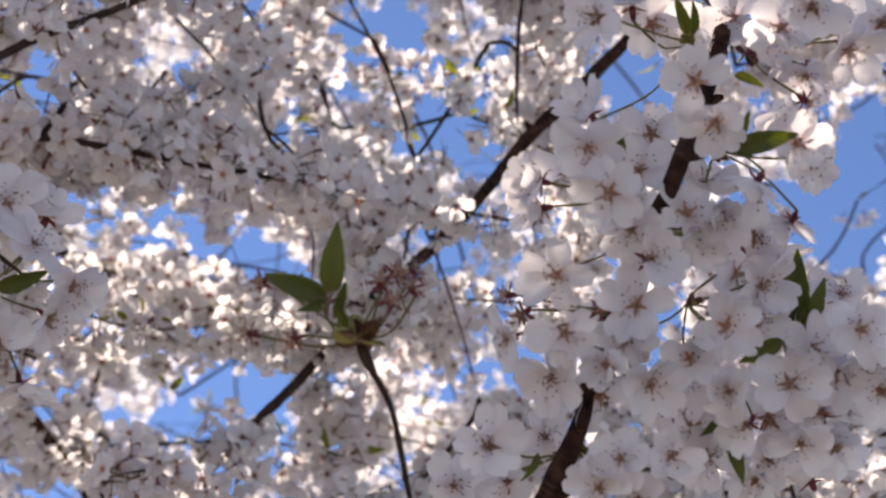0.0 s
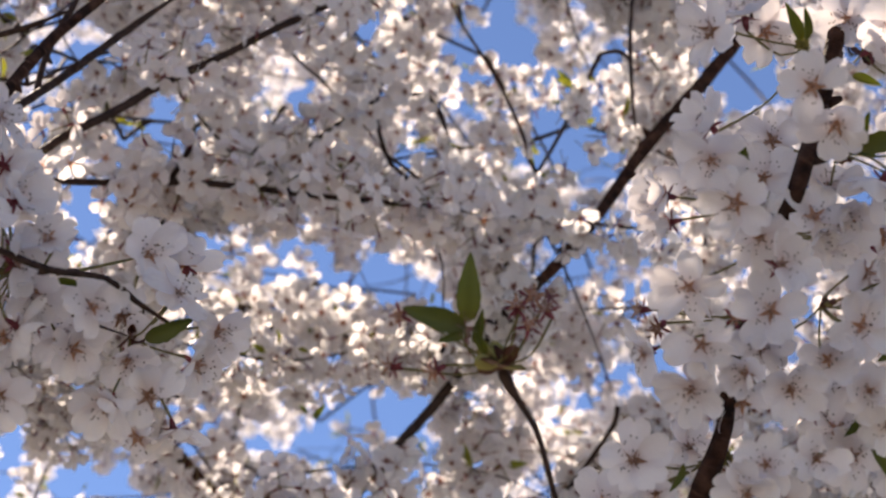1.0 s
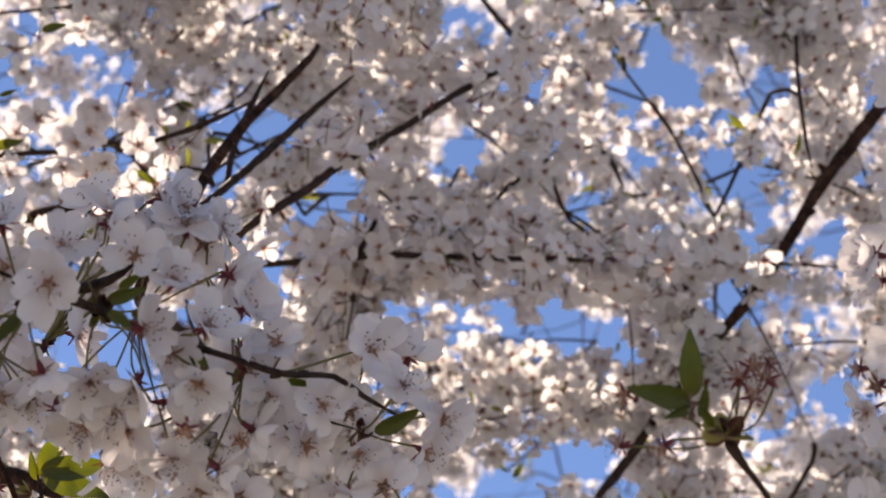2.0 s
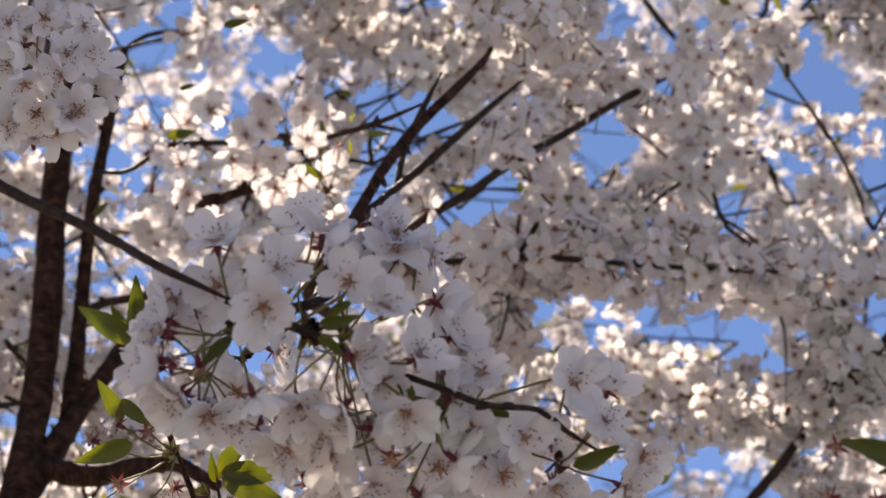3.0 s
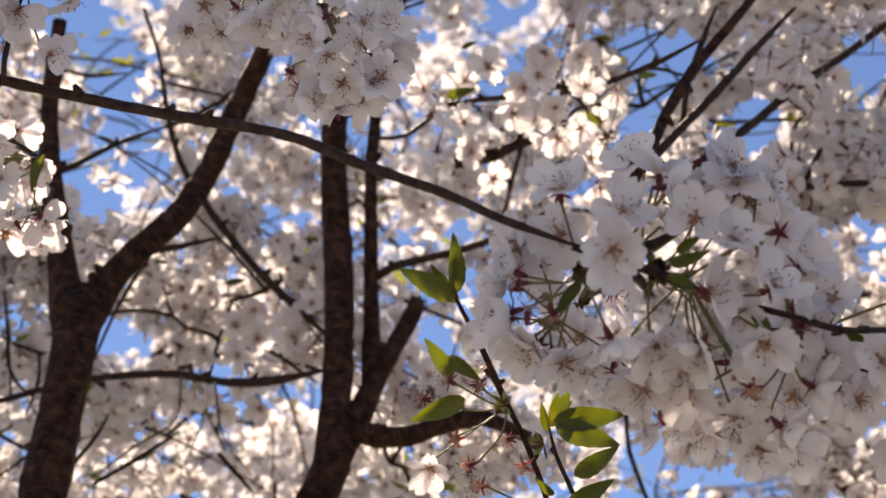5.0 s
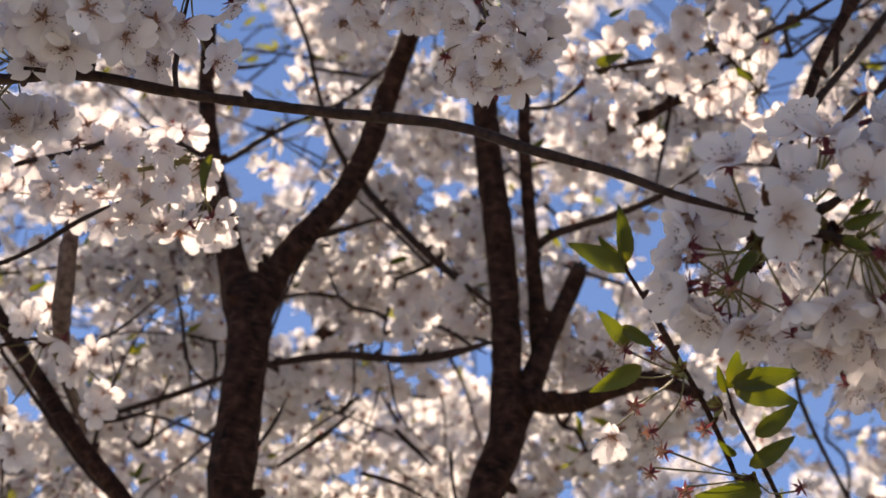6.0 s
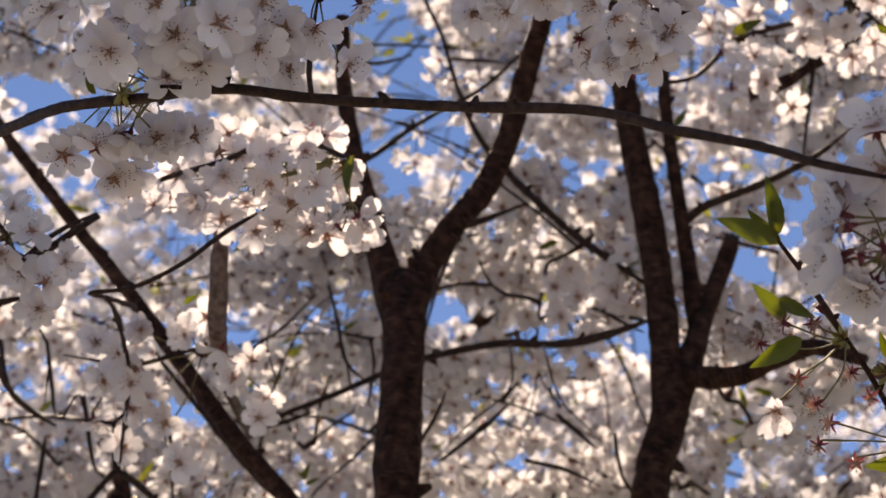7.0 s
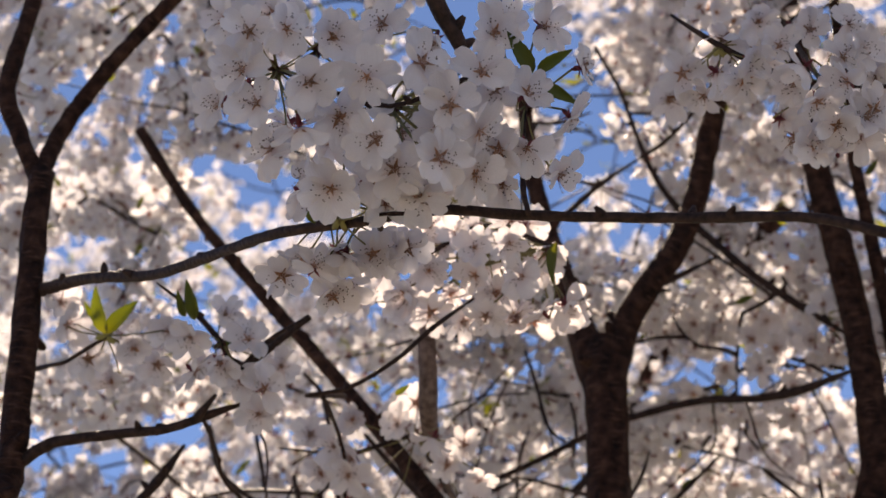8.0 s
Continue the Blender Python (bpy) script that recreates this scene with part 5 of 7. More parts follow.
cluster(near_branch, (0.424, 0.723, 2.077), [
    (0.426, 0.727, 2.049, -0.12, -0.13, -0.98, 1, 0.5),
    (0.436, 0.708, 2.059, 0.04, -0.79, -0.61, 0.98),
    (0.409, 0.750, 2.069, -0.60, -0.52, -0.61, 1, -1),
    (0.454, 0.701, 2.083, 0.33, -0.89, -0.31, 1, 0.6),
    (0.446, 0.712, 2.094, -0.22, -0.92, -0.33, 0.98),
    (0.462, 0.722, 2.074, -0.15, -0.75, -0.64, 1.08),
    (0.476, 0.721, 2.113, -0.23, -0.91, -0.33, 1.06),
], 108)
cluster(near_branch, (0.455, 0.749, 2.06), [
    (0.441, 0.717, 2.029, -0.45, -0.71, -0.54, 0.95),
    (0.453, 0.723, 2.017, -0.34, -0.71, -0.61, 0.95),
    (0.443, 0.742, 2.051, -0.54, -0.51, -0.68, 0.99),
    (0.479, 0.743, 2.034, -0.26, -0.74, -0.61, 1.07),
    (0.444, 0.756, 2.026, -0.47, -0.58, -0.67, 1.02),
], 109, leaves=[
    ((0.454, 0.735, 2.03), (-0.664, 0.285, -0.692), 0.51, 0),
    ((0.467, 0.751, 2.033), (-0.678, -0.535, 0.504), 0.50, 1),
])
cluster(near_branch, (0.483, 0.729, 2.073), [
    (0.470, 0.708, 2.035, -0.36, -0.69, -0.63, 1.04),
    (0.479, 0.698, 2.052, -0.04, -0.89, -0.45, 0.98),
    (0.494, 0.678, 2.056, 0.04, -0.89, -0.45, 1.1),
    (0.499, 0.708, 2.047, -0.17, -0.69, -0.70, 1.07),
    (0.511, 0.697, 2.051, -0.18, -0.68, -0.71, 1.04),
    (0.494, 0.727, 2.087, -0.44, -0.87, -0.22, 1.08),
    (0.508, 0.711, 2.096, -0.27, -0.91, -0.32, 1.07),
    (0.518, 0.700, 2.038, -0.21, -0.75, -0.63, 0.99),
], 110, leaves=[
    ((0.468, 0.708, 2.059), (-0.768, 0.369, -0.523), 0.59, 0),
    ((0.484, 0.722, 2.073), (-0.234, -0.618, 0.751), 1.36, 1),
    ((0.486, 0.722, 2.072), (0.134, -0.816, 0.562), 0.81, 0),
    ((0.485, 0.725, 2.078), (-0.34, -0.59, 0.732), 1.10, 1),
])
cluster(near_branch, (0.497, 0.75, 2.047), [
    (0.480, 0.717, 2.009, -0.37, -0.70, -0.61, 0.95),
    (0.504, 0.724, 2.015, -0.20, -0.77, -0.60, 1),
    (0.501, 0.728, 2.035, -0.31, -0.79, -0.54, 0.97),
    (0.485, 0.755, 2.018, -0.42, -0.61, -0.67, 0.97),
    (0.479, 0.758, 2.007, -0.18, -0.58, -0.79, 0.96),
    (0.522, 0.736, 2.043, -0.22, -0.82, -0.53, 0.99),
    (0.516, 0.767, 2.018, -0.23, -0.63, -0.74, 1.03),
], 111, leaves=[
    ((0.455, 0.743, 2.014), (0.297, -0.192, -0.935), 0.50, 0),
    ((0.482, 0.733, 2.058), (-0.507, 0.268, -0.819), 0.60, 1),
])
cluster(near_branch, (0.395, 0.791, 2.022), [
    (0.399, 0.751, 1.999, -0.39, -0.73, -0.56, 1),
    (0.422, 0.743, 2.002, -0.33, -0.76, -0.56, 0.95),
    (0.390, 0.757, 1.985, -0.38, -0.72, -0.59, 1),
    (0.342, 0.780, 2.007, -0.68, -0.53, -0.51, 1.1),
    (0.383, 0.804, 2.031, -0.51, -0.62, -0.59, 0.95),
    (0.451, 0.758, 2.014, -0.24, -0.77, -0.60, 1.04),
    (0.416, 0.766, 1.988, -0.25, -0.64, -0.73, 0.99),
    (0.369, 0.816, 2.009, -0.45, -0.53, -0.72, 0.99),
    (0.347, 0.837, 2.010, -0.57, -0.45, -0.69, 1.06),
], 112, leaves=[
    ((0.372, 0.788, 2.013), (-0.4, 0.098, -0.911), 0.55, 1),
])
cluster(bud_twig, (0.26, 0.746, 2.03), [
    (0.210, 0.745, 2.049, -0.92, -0.34, -0.18, 0.95, -1),
    (0.239, 0.735, 2.041, -0.56, -0.82, -0.06, 1, -1),
    (0.209, 0.757, 2.028, -0.92, -0.22, -0.32, 0.95, -1),
    (0.228, 0.748, 2.023, -0.83, -0.27, -0.49, 1, -1),
    (0.272, 0.729, 2.061, -0.01, -0.99, 0.13, 1, -1),
    (0.283, 0.733, 2.067, 0.07, -1.00, 0.07, 1, -1),
    (0.271, 0.732, 2.047, -0.05, -1.00, 0.02, 1, -1),
    (0.279, 0.730, 2.056, 0.09, -1.00, 0.01, 1, -1),
    (0.267, 0.738, 2.060, -0.16, -0.96, 0.24, 1, -1),
], 113, leaves=[
    ((0.242, 0.737, 2.046), (-0.18, -0.685, 0.706), 0.82, 0),
    ((0.24, 0.734, 2.041), (-0.983, -0.105, 0.152), 0.78, 0),
    ((0.241, 0.735, 2.039), (-0.907, -0.05, -0.419), 0.52, 1),
    ((0.246, 0.74, 2.037), (-0.028, -0.844, 0.535), 0.57, 1),
    ((0.252, 0.741, 2.033), (-0.604, -0.662, 0.444), 0.50, 1),
], scales=26, scale_size=1.7)
cluster(long_branch, (-0.042, 0.815, 2.118), [
    (-0.068, 0.777, 2.108, -0.08, -0.77, -0.63, 1.08, 0.12),
    (-0.027, 0.773, 2.125, 0.05, -0.93, -0.37, 1),
    (-0.008, 0.776, 2.115, 0.42, -0.82, -0.38, 1),
    (-0.02, 0.782, 2.089, 0.75, -0.54, -0.37, 1.05, 0.45),
    (0.01, 0.78, 2.092, 0.5, -0.71, -0.5, 1.05),
    (-0.044, 0.807, 2.071, 0.04, -0.2, -0.98, 1.05, 0.4),
    (-0.023, 0.804, 2.07, 0.13, -0.15, -0.98, 1.05, 0.4),
    (0.009, 0.798, 2.07, 0.27, -0.33, -0.9, 1.05, 0.3),
    (-0.039, 0.779, 2.147, 0.61, -0.72, 0.33, 1, 0.5),
    (-0.006, 0.803, 2.088, 0.19, -0.66, -0.73, 1),
], 114, leaves=[
    ((-0.038, 0.79, 2.109), (0.702, -0.702, -0.117), 0.75, 1),
    ((-0.038, 0.798, 2.106), (0.683, -0.368, -0.631), 0.6, 1),
    ((-0.033, 0.796, 2.119), (0.588, -0.802, 0.107), 0.55, 1),
], scales=24, scale_size=1.25)
cluster(long_branch, (-0.077, 0.818, 2.119), [
    (-0.094, 0.781, 2.144, -0.33, -0.92, 0.23, 1.05, 0.35),
    (-0.063, 0.775, 2.129, -0.14, -0.98, 0.17, 1, 0.3),
    (-0.09, 0.81, 2.135, -0.54, -0.82, -0.2, 1.05, 0.3),
    (-0.067, 0.803, 2.071, -0.08, -0.15, -0.99, 1.05, 0.4),
    (-0.088, 0.828, 2.071, -0.27, -0.18, -0.95, 1.05, 0.3),
    (-0.115, 0.798, 2.099, -0.98, -0.16, -0.12, 1, -1),
    (-0.108, 0.804, 2.087, -0.89, -0.04, -0.45, 1, -1),
    (-0.095, 0.813, 2.089, -0.63, 0.1, -0.77, 1, -1),
    (-0.115, 0.821, 2.119, -0.97, -0.26, -0.03, 1.1, 0.45),
    (-0.116, 0.832, 2.1, -0.95, -0.18, -0.24, 1.1, 0.4),
    (-0.102, 0.84, 2.084, -0.76, -0.03, -0.66, 1.1, 0.45),
], 115, leaves=[
    ((-0.081, 0.809, 2.106), (-0.6, 0.04, -0.799), 0.7, 1),
], scales=18, scale_size=1.1)
cluster(long_branch, (-0.023, 0.832, 2.124), [
    (-0.045, 0.844, 2.065, -0.01, 0.09, -1, 1.05, 0.3),
    (-0.023, 0.842, 2.063, 0.15, 0.08, -0.99, 1.05, 0.3),
    (-0.060, 0.851, 2.076, -0.18, 0.08, -0.98, 1.05, 0.3),
    (-0, 0.844, 2.051, 0.25, 0, -0.97, 1.05, 0.3),
    (0.024, 0.842, 2.044, 0.36, 0.04, -0.93, 1.05, 0.3),
    (0.004, 0.814, 2.051, 0.03, -0.66, -0.75, 1, -1),
    (-0.013, 0.809, 2.168, 0.05, -0.98, -0.17, 1.05),
    (0.008, 0.811, 2.16, 0.34, -0.91, -0.25, 1.05),
    (0.024, 0.808, 2.139, 0.52, -0.82, -0.24, 1.05),
    (-0.005, 0.819, 2.069, 0.17, -0.33, -0.93, 1.05),
], 116, leaves=[
    ((0.005, 0.805, 2.091), (0.451, -0.282, -0.846), 0.5, 0),
], scales=12)
cluster(long_branch, (0.05, 0.847, 2.096), [
    (0.075, 0.831, 2.079, 0.50, -0.76, -0.42, 1.05, 0.4),
    (0.093, 0.857, 2.091, -0.09, -0.81, -0.58, 1.05),
    (0.071, 0.868, 2.074, 0.09, -0.52, -0.85, 0.96),
], 117, leaves=[
    ((0.065, 0.837, 2.09), (0.268, -0.129, -0.955), 0.44, 1),
    ((0.056, 0.836, 2.094), (0.829, -0.5, -0.249), 0.51, 1),
], scales=16, scale_size=1.1)
cluster(long_branch, (0.099, 0.861, 2.082), [
    (0.117, 0.829, 2.093, 0.22, -0.86, -0.45, 1.05),
    (0.109, 0.847, 2.042, 0.12, -0.68, -0.73, 1.05),
    (0.089, 0.856, 2.040, -0.11, -0.56, -0.82, 1.06),
    (0.141, 0.843, 2.082, 0.37, -0.76, -0.54, 0.95),
    (0.133, 0.853, 2.067, 0.25, -0.67, -0.70, 1.07),
    (0.098, 0.858, 2.067, -0.05, -0.64, -0.77, 0.96),
    (0.128, 0.879, 2.040, 0.13, -0.49, -0.86, 0.99),
    (0.110, 0.883, 2.037, -0.00, -0.40, -0.92, 1.03),
    (0.101, 0.831, 2.114, -0.03, -0.99, 0.12, 1.05, 0.4),
    (0.123, 0.846, 2.122, 0.19, -0.93, -0.31, 1.07),
], 118, leaves=[
    ((0.104, 0.843, 2.072), (0.801, -0.568, 0.188), 0.67, 0),
], scales=12)
cluster(long_branch, (0.035, 0.856, 2.102), [
    (0.032, 0.838, 2.111, -0.37, -0.93, -0.08, 0.99),
    (0.048, 0.848, 2.073, 0.03, -0.50, -0.87, 1.07),
    (0.036, 0.861, 2.072, -0.32, -0.46, -0.82, 1.02),
    (0.065, 0.875, 2.084, 0.09, -0.58, -0.81, 0.99),
    (0.038, 0.892, 2.055, -0.14, -0.48, -0.87, 0.99),
    (0.048, 0.864, 2.126, -0.12, -0.99, -0.08, 0.97),
    (0.124, 0.859, 2.140, 0.08, -0.98, -0.16, 0.96),
], 119)
cluster(long_branch, (-0.092, 0.845, 2.105), [
    (-0.117, 0.831, 2.115, -0.89, -0.41, -0.19, 1.1, 0.4),
    (-0.119, 0.845, 2.101, -0.95, -0.15, -0.29, 1.1, 0.5),
    (-0.106, 0.846, 2.089, -0.67, -0.21, -0.71, 1.05),
    (-0.091, 0.850, 2.082, -0.3, -0.06, -0.95, 1.05, 0.3),
    (-0.111, 0.827, 2.138, -0.77, -0.64, -0.02, 1.05, 0.3),
    (-0.074, 0.860, 2.086, -0.18, 0.08, -0.98, 1.05, 0.3),
    (-0.048, 0.862, 2.070, 0.05, 0.14, -0.99, 1, 0.3),
    (-0.103, 0.838, 2.138, -0.57, -0.82, -0.08, 1.1, 0.2),
    (-0.084, 0.868, 2.094, -0.21, -0.23, -0.95, 1.05),
], 141, scales=10)
cluster(long_branch, (0.035, 0.831, 2.094), [
    (0.031, 0.806, 2.12, 0.48, -0.82, -0.32, 1.05),
    (0.048, 0.812, 2.103, 0.62, -0.64, -0.45, 1.05),
    (0.035, 0.817, 2.09, 0.44, -0.48, -0.76, 1),
    (-0.002, 0.794, 2.17, 0.17, -0.97, 0.17, 1.05, 0.3),
    (0.017, 0.796, 2.16, 0.42, -0.91, 0.07, 1.05, 0.3),
    (-0.01, 0.862, 2.051, 0.15, 0.06, -0.99, 1.05, 0.3),
    (0.015, 0.862, 2.042, 0.26, 0.05, -0.96, 1, 0.3),
    (0.041, 0.835, 2.064, 0.35, -0.26, -0.9, 1.05),
    (-0.032, 0.864, 2.054, 0.04, 0.07, -1, 1.05, 0.3),
    (0.047, 0.834, 2.084, 0.54, -0.54, -0.65, 1.05),
    (-0.031, 0.82, 2.063, 0.03, -0.1, -0.99, 1, 0.35),
], 142, scales=10)
cluster(long_branch, (-0.521, 0.825, 2.377), [
    (-0.558, 0.776, 2.366, -0.29, -0.56, -0.78, 1.05),
    (-0.541, 0.803, 2.396, 0.18, -0.82, -0.55, 1.05),
    (-0.503, 0.825, 2.382, -0.36, -0.75, -0.56, 1.05),
    (-0.479, 0.83, 2.39, -0.42, -0.66, -0.62, 1.05),
    (-0.449, 0.838, 2.376, -0.15, -0.62, -0.77, 1.05),
    (-0.559, 0.8, 2.344, -0.09, -0.32, -0.94, 1.05),
    (-0.521, 0.811, 2.338, 0.2, -0.42, -0.88, 1.05),
    (-0.481, 0.804, 2.329, 0.37, -0.71, -0.6, 1.05),
], 143, scales=10)
cluster(long_branch, (-0.467, 0.862, 2.346), [
    (-0.41, 0.837, 2.373, 0.06, -0.9, -0.42, 1.05),
    (-0.442, 0.845, 2.345, -0.48, -0.52, -0.71, 1.05),
    (-0.481, 0.867, 2.333, 0.63, -0.41, -0.66, 1.05),
    (-0.524, 0.863, 2.333, 0.46, -0.38, -0.8, 1.05),
    (-0.546, 0.841, 2.338, -0.15, -0.64, -0.75, 1.05),
    (-0.466, 0.885, 2.329, 0.71, -0.55, -0.43, 1.05),
    (-0.412, 0.836, 2.332, 0.1, -0.27, -0.96, 1.05),
    (-0.413, 0.84, 2.292, 0.03, -0.5, -0.86, 1.05),
    (-0.492, 0.858, 2.293, 0.47, -0.54, -0.7, 1.05),
    (-0.525, 0.817, 2.279, 0.35, -0.8, -0.48, 1.05),
], 144, scales=10)
cluster(long_branch, (-0.071, 0.919, 2.154), [
    (-0.094, 0.892, 2.144, -0.36, -0.79, -0.49, 1.05),
    (-0.071, 0.91, 2.128, -0.11, -0.57, -0.81, 1.05),
    (-0.052, 0.906, 2.154, 0.08, -0.73, -0.67, 1.05),
    (-0.082, 0.909, 2.173, -0.27, -0.91, -0.31, 1.05),
    (-0.040, 0.800, 2.169, -0.1, -0.9, 0.35, 1.05, 0.35),
    (-0.014, 0.800, 2.178, 0.15, -0.9, 0.3, 1.05, 0.35),
    (-0.002, 0.790, 2.157, 0.3, -0.9, 0.1, 1.05, 0.35),
    (-0.023, 0.810, 2.164, 0, -0.95, 0.2, 1.05, 0.35),
    (-0.047, 0.830, 2.195, -0.2, -0.85, 0.3, 1.05, 0.35),
], 145, scales=8)
cluster(long_branch, (-0.474, 0.822, 2.325), [
    (-0.422, 0.758, 2.275, 0.36, -0.70, -0.62, 0.97),
    (-0.431, 0.763, 2.245, 0.21, -0.57, -0.79, 1.04),
    (-0.435, 0.750, 2.301, 0.35, -0.89, -0.29, 1.08),
    (-0.465, 0.745, 2.295, 0.06, -0.89, -0.45, 0.97),
    (-0.436, 0.787, 2.282, 0.26, -0.68, -0.68, 0.96),
    (-0.411, 0.778, 2.267, 0.56, -0.53, -0.64, 1.08),
    (-0.467, 0.764, 2.266, 0.07, -0.61, -0.79, 1.02),
    (-0.462, 0.784, 2.257, 0.11, -0.47, -0.87, 1),
    (-0.407, 0.778, 2.306, 0.63, -0.72, -0.28, 0.98),
    (-0.421, 0.806, 2.257, 0.41, -0.43, -0.81, 1.03),
    (-0.454, 0.803, 2.248, 0.05, -0.32, -0.95, 1.06),
], 120, scales=14)
cluster(long_branch, (-0.537, 0.798, 2.349), [
    (-0.496, 0.737, 2.294, 0.33, -0.70, -0.63, 1.01),
    (-0.503, 0.717, 2.318, 0.32, -0.90, -0.30, 1),
    (-0.528, 0.726, 2.328, 0.05, -0.96, -0.28, 0.96),
    (-0.536, 0.737, 2.310, -0.17, -0.85, -0.49, 1.07),
    (-0.529, 0.741, 2.289, -0.04, -0.68, -0.73, 0.95),
    (-0.509, 0.756, 2.278, 0.16, -0.51, -0.85, 1.01),
    (-0.484, 0.744, 2.326, 0.55, -0.78, -0.30, 1.06),
    (-0.548, 0.741, 2.351, -0.05, -0.93, -0.37, 0.97),
    (-0.492, 0.776, 2.293, 0.41, -0.47, -0.78, 1.05),
    (-0.535, 0.781, 2.283, 0.08, -0.47, -0.88, 1.07),
    (-0.561, 0.765, 2.310, -0.20, -0.70, -0.69, 1.03),
], 121, scales=14)
cluster(long_branch, (-0.526, 0.879, 2.287), [
    (-0.526, 0.837, 2.296, 0.12, -0.97, -0.23, 1.05),
    (-0.523, 0.827, 2.275, -0.11, -0.88, -0.46, 0.96),
    (-0.495, 0.840, 2.288, 0.46, -0.85, -0.24, 1.01),
    (-0.486, 0.842, 2.269, 0.57, -0.67, -0.47, 0.97),
    (-0.546, 0.939, 2.297, 0.12, -0.43, -0.89, 1.06),
    (-0.525, 0.946, 2.296, 0.36, -0.41, -0.84, 0.99),
    (-0.570, 0.942, 2.299, -0.17, -0.56, -0.81, 1.01),
    (-0.505, 0.959, 2.303, 0.51, -0.40, -0.76, 1.08),
    (-0.589, 0.950, 2.294, -0.23, -0.57, -0.79, 1.06),
    (-0.551, 0.967, 2.286, 0.08, -0.34, -0.94, 1.08),
], 122, leaves=[
    ((-0.535, 0.859, 2.275), (-0.107, -0.875, 0.473), 0.54, 1),
], scales=12)
cluster(long_branch, (-0.402, 0.877, 2.342), [
    (-0.398, 0.848, 2.294, 0.17, -0.58, -0.80, 1.01),
    (-0.392, 0.832, 2.321, 0.38, -0.85, -0.37, 1.01),
    (-0.406, 0.846, 2.386, 0.22, -0.95, -0.21, 1.04),
    (-0.382, 0.854, 2.382, 0.38, -0.87, -0.31, 1.01),
    (-0.373, 0.870, 2.323, 0.52, -0.55, -0.65, 0.99),
    (-0.389, 0.903, 2.304, 0.38, -0.44, -0.81, 1),
    (-0.421, 0.881, 2.291, -0.02, -0.51, -0.86, 0.97),
    (-0.363, 0.872, 2.359, 0.59, -0.72, -0.37, 1),
], 123, leaves=[
    ((-0.391, 0.851, 2.348), (-0.262, -0.78, 0.568), 0.72, 0),
    ((-0.388, 0.851, 2.348), (0.913, -0.354, 0.201), 0.81, 1),
    ((-0.386, 0.856, 2.342), (0.752, 0.161, -0.639), 0.79, 1),
], scales=12)
cluster(long_branch, (-0.496, 0.865, 2.278), [
    (-0.502, 0.790, 2.255, 0.10, -0.87, -0.49, 1.08),
    (-0.483, 0.810, 2.271, 0.38, -0.88, -0.30, 1.07),
    (-0.523, 0.802, 2.262, -0.10, -0.70, -0.71, 1.03),
    (-0.460, 0.802, 2.258, 0.44, -0.77, -0.46, 1.01),
    (-0.541, 0.940, 2.293, 0.12, -0.44, -0.89, 0.99),
    (-0.559, 0.927, 2.283, -0.03, -0.53, -0.85, 0.96),
    (-0.449, 0.826, 2.283, 0.51, -0.81, -0.29, 0.99),
    (-0.520, 0.954, 2.301, 0.27, -0.42, -0.87, 1.05),
    (-0.436, 0.842, 2.284, 0.48, -0.70, -0.53, 1.06),
    (-0.560, 0.966, 2.281, 0.12, -0.40, -0.91, 1),
    (-0.420, 0.858, 2.302, 0.48, -0.79, -0.38, 1.05),
], 124, scales=10)
cluster(spray_sunlit, (-0.45, 1.183, 2.406), [
    (-0.474, 1.139, 2.393, 0.27, -0.71, -0.65, 1.04),
    (-0.466, 1.144, 2.365, 0.29, -0.80, -0.52, 1.04),
    (-0.545, 1.167, 2.396, -0.19, -0.75, -0.64, 0.99),
    (-0.583, 1.174, 2.407, -0.17, -0.75, -0.64, 1.01),
    (-0.502, 1.167, 2.349, 0.07, -0.47, -0.88, 1.05),
    (-0.565, 1.170, 2.381, -0.05, -0.55, -0.83, 1.04),
    (-0.461, 1.185, 2.354, 0.20, -0.43, -0.88, 0.99),
    (-0.443, 1.196, 2.361, 0.37, -0.42, -0.83, 1.07),
    (-0.506, 1.160, 2.405, 0.24, -0.76, -0.61, 0.95),
    (-0.607, 1.188, 2.390, -0.11, -0.57, -0.82, 1.02),
    (-0.519, 1.160, 2.420, 0.24, -0.92, -0.30, 0.98),
], 125, leaves=[
    ((-0.442, 1.165, 2.4), (-0.256, 0.17, -0.952), 0.99, 1),
], scales=12)
cluster(spray_sunlit, (-0.502, 1.189, 2.439), [
    (-0.466, 1.170, 2.423, 0.23, -0.78, -0.58, 1.06),
    (-0.535, 1.197, 2.389, -0.00, -0.48, -0.88, 1.03),
    (-0.497, 1.188, 2.378, 0.16, -0.50, -0.85, 1.05),
    (-0.554, 1.182, 2.428, -0.15, -0.89, -0.42, 1, -1),
    (-0.544, 1.204, 2.435, 0.11, -0.77, -0.62, 1.05),
    (-0.581, 1.203, 2.441, 0.38, -0.76, -0.52, 1.06),
    (-0.515, 1.213, 2.411, 0.33, -0.70, -0.63, 1.08),
    (-0.634, 1.214, 2.413, -0.17, -0.63, -0.75, 1.07),
    (-0.490, 1.217, 2.370, 0.10, -0.34, -0.94, 1.02),
    (-0.465, 1.222, 2.413, 0.40, -0.67, -0.62, 1.02),
], 126)
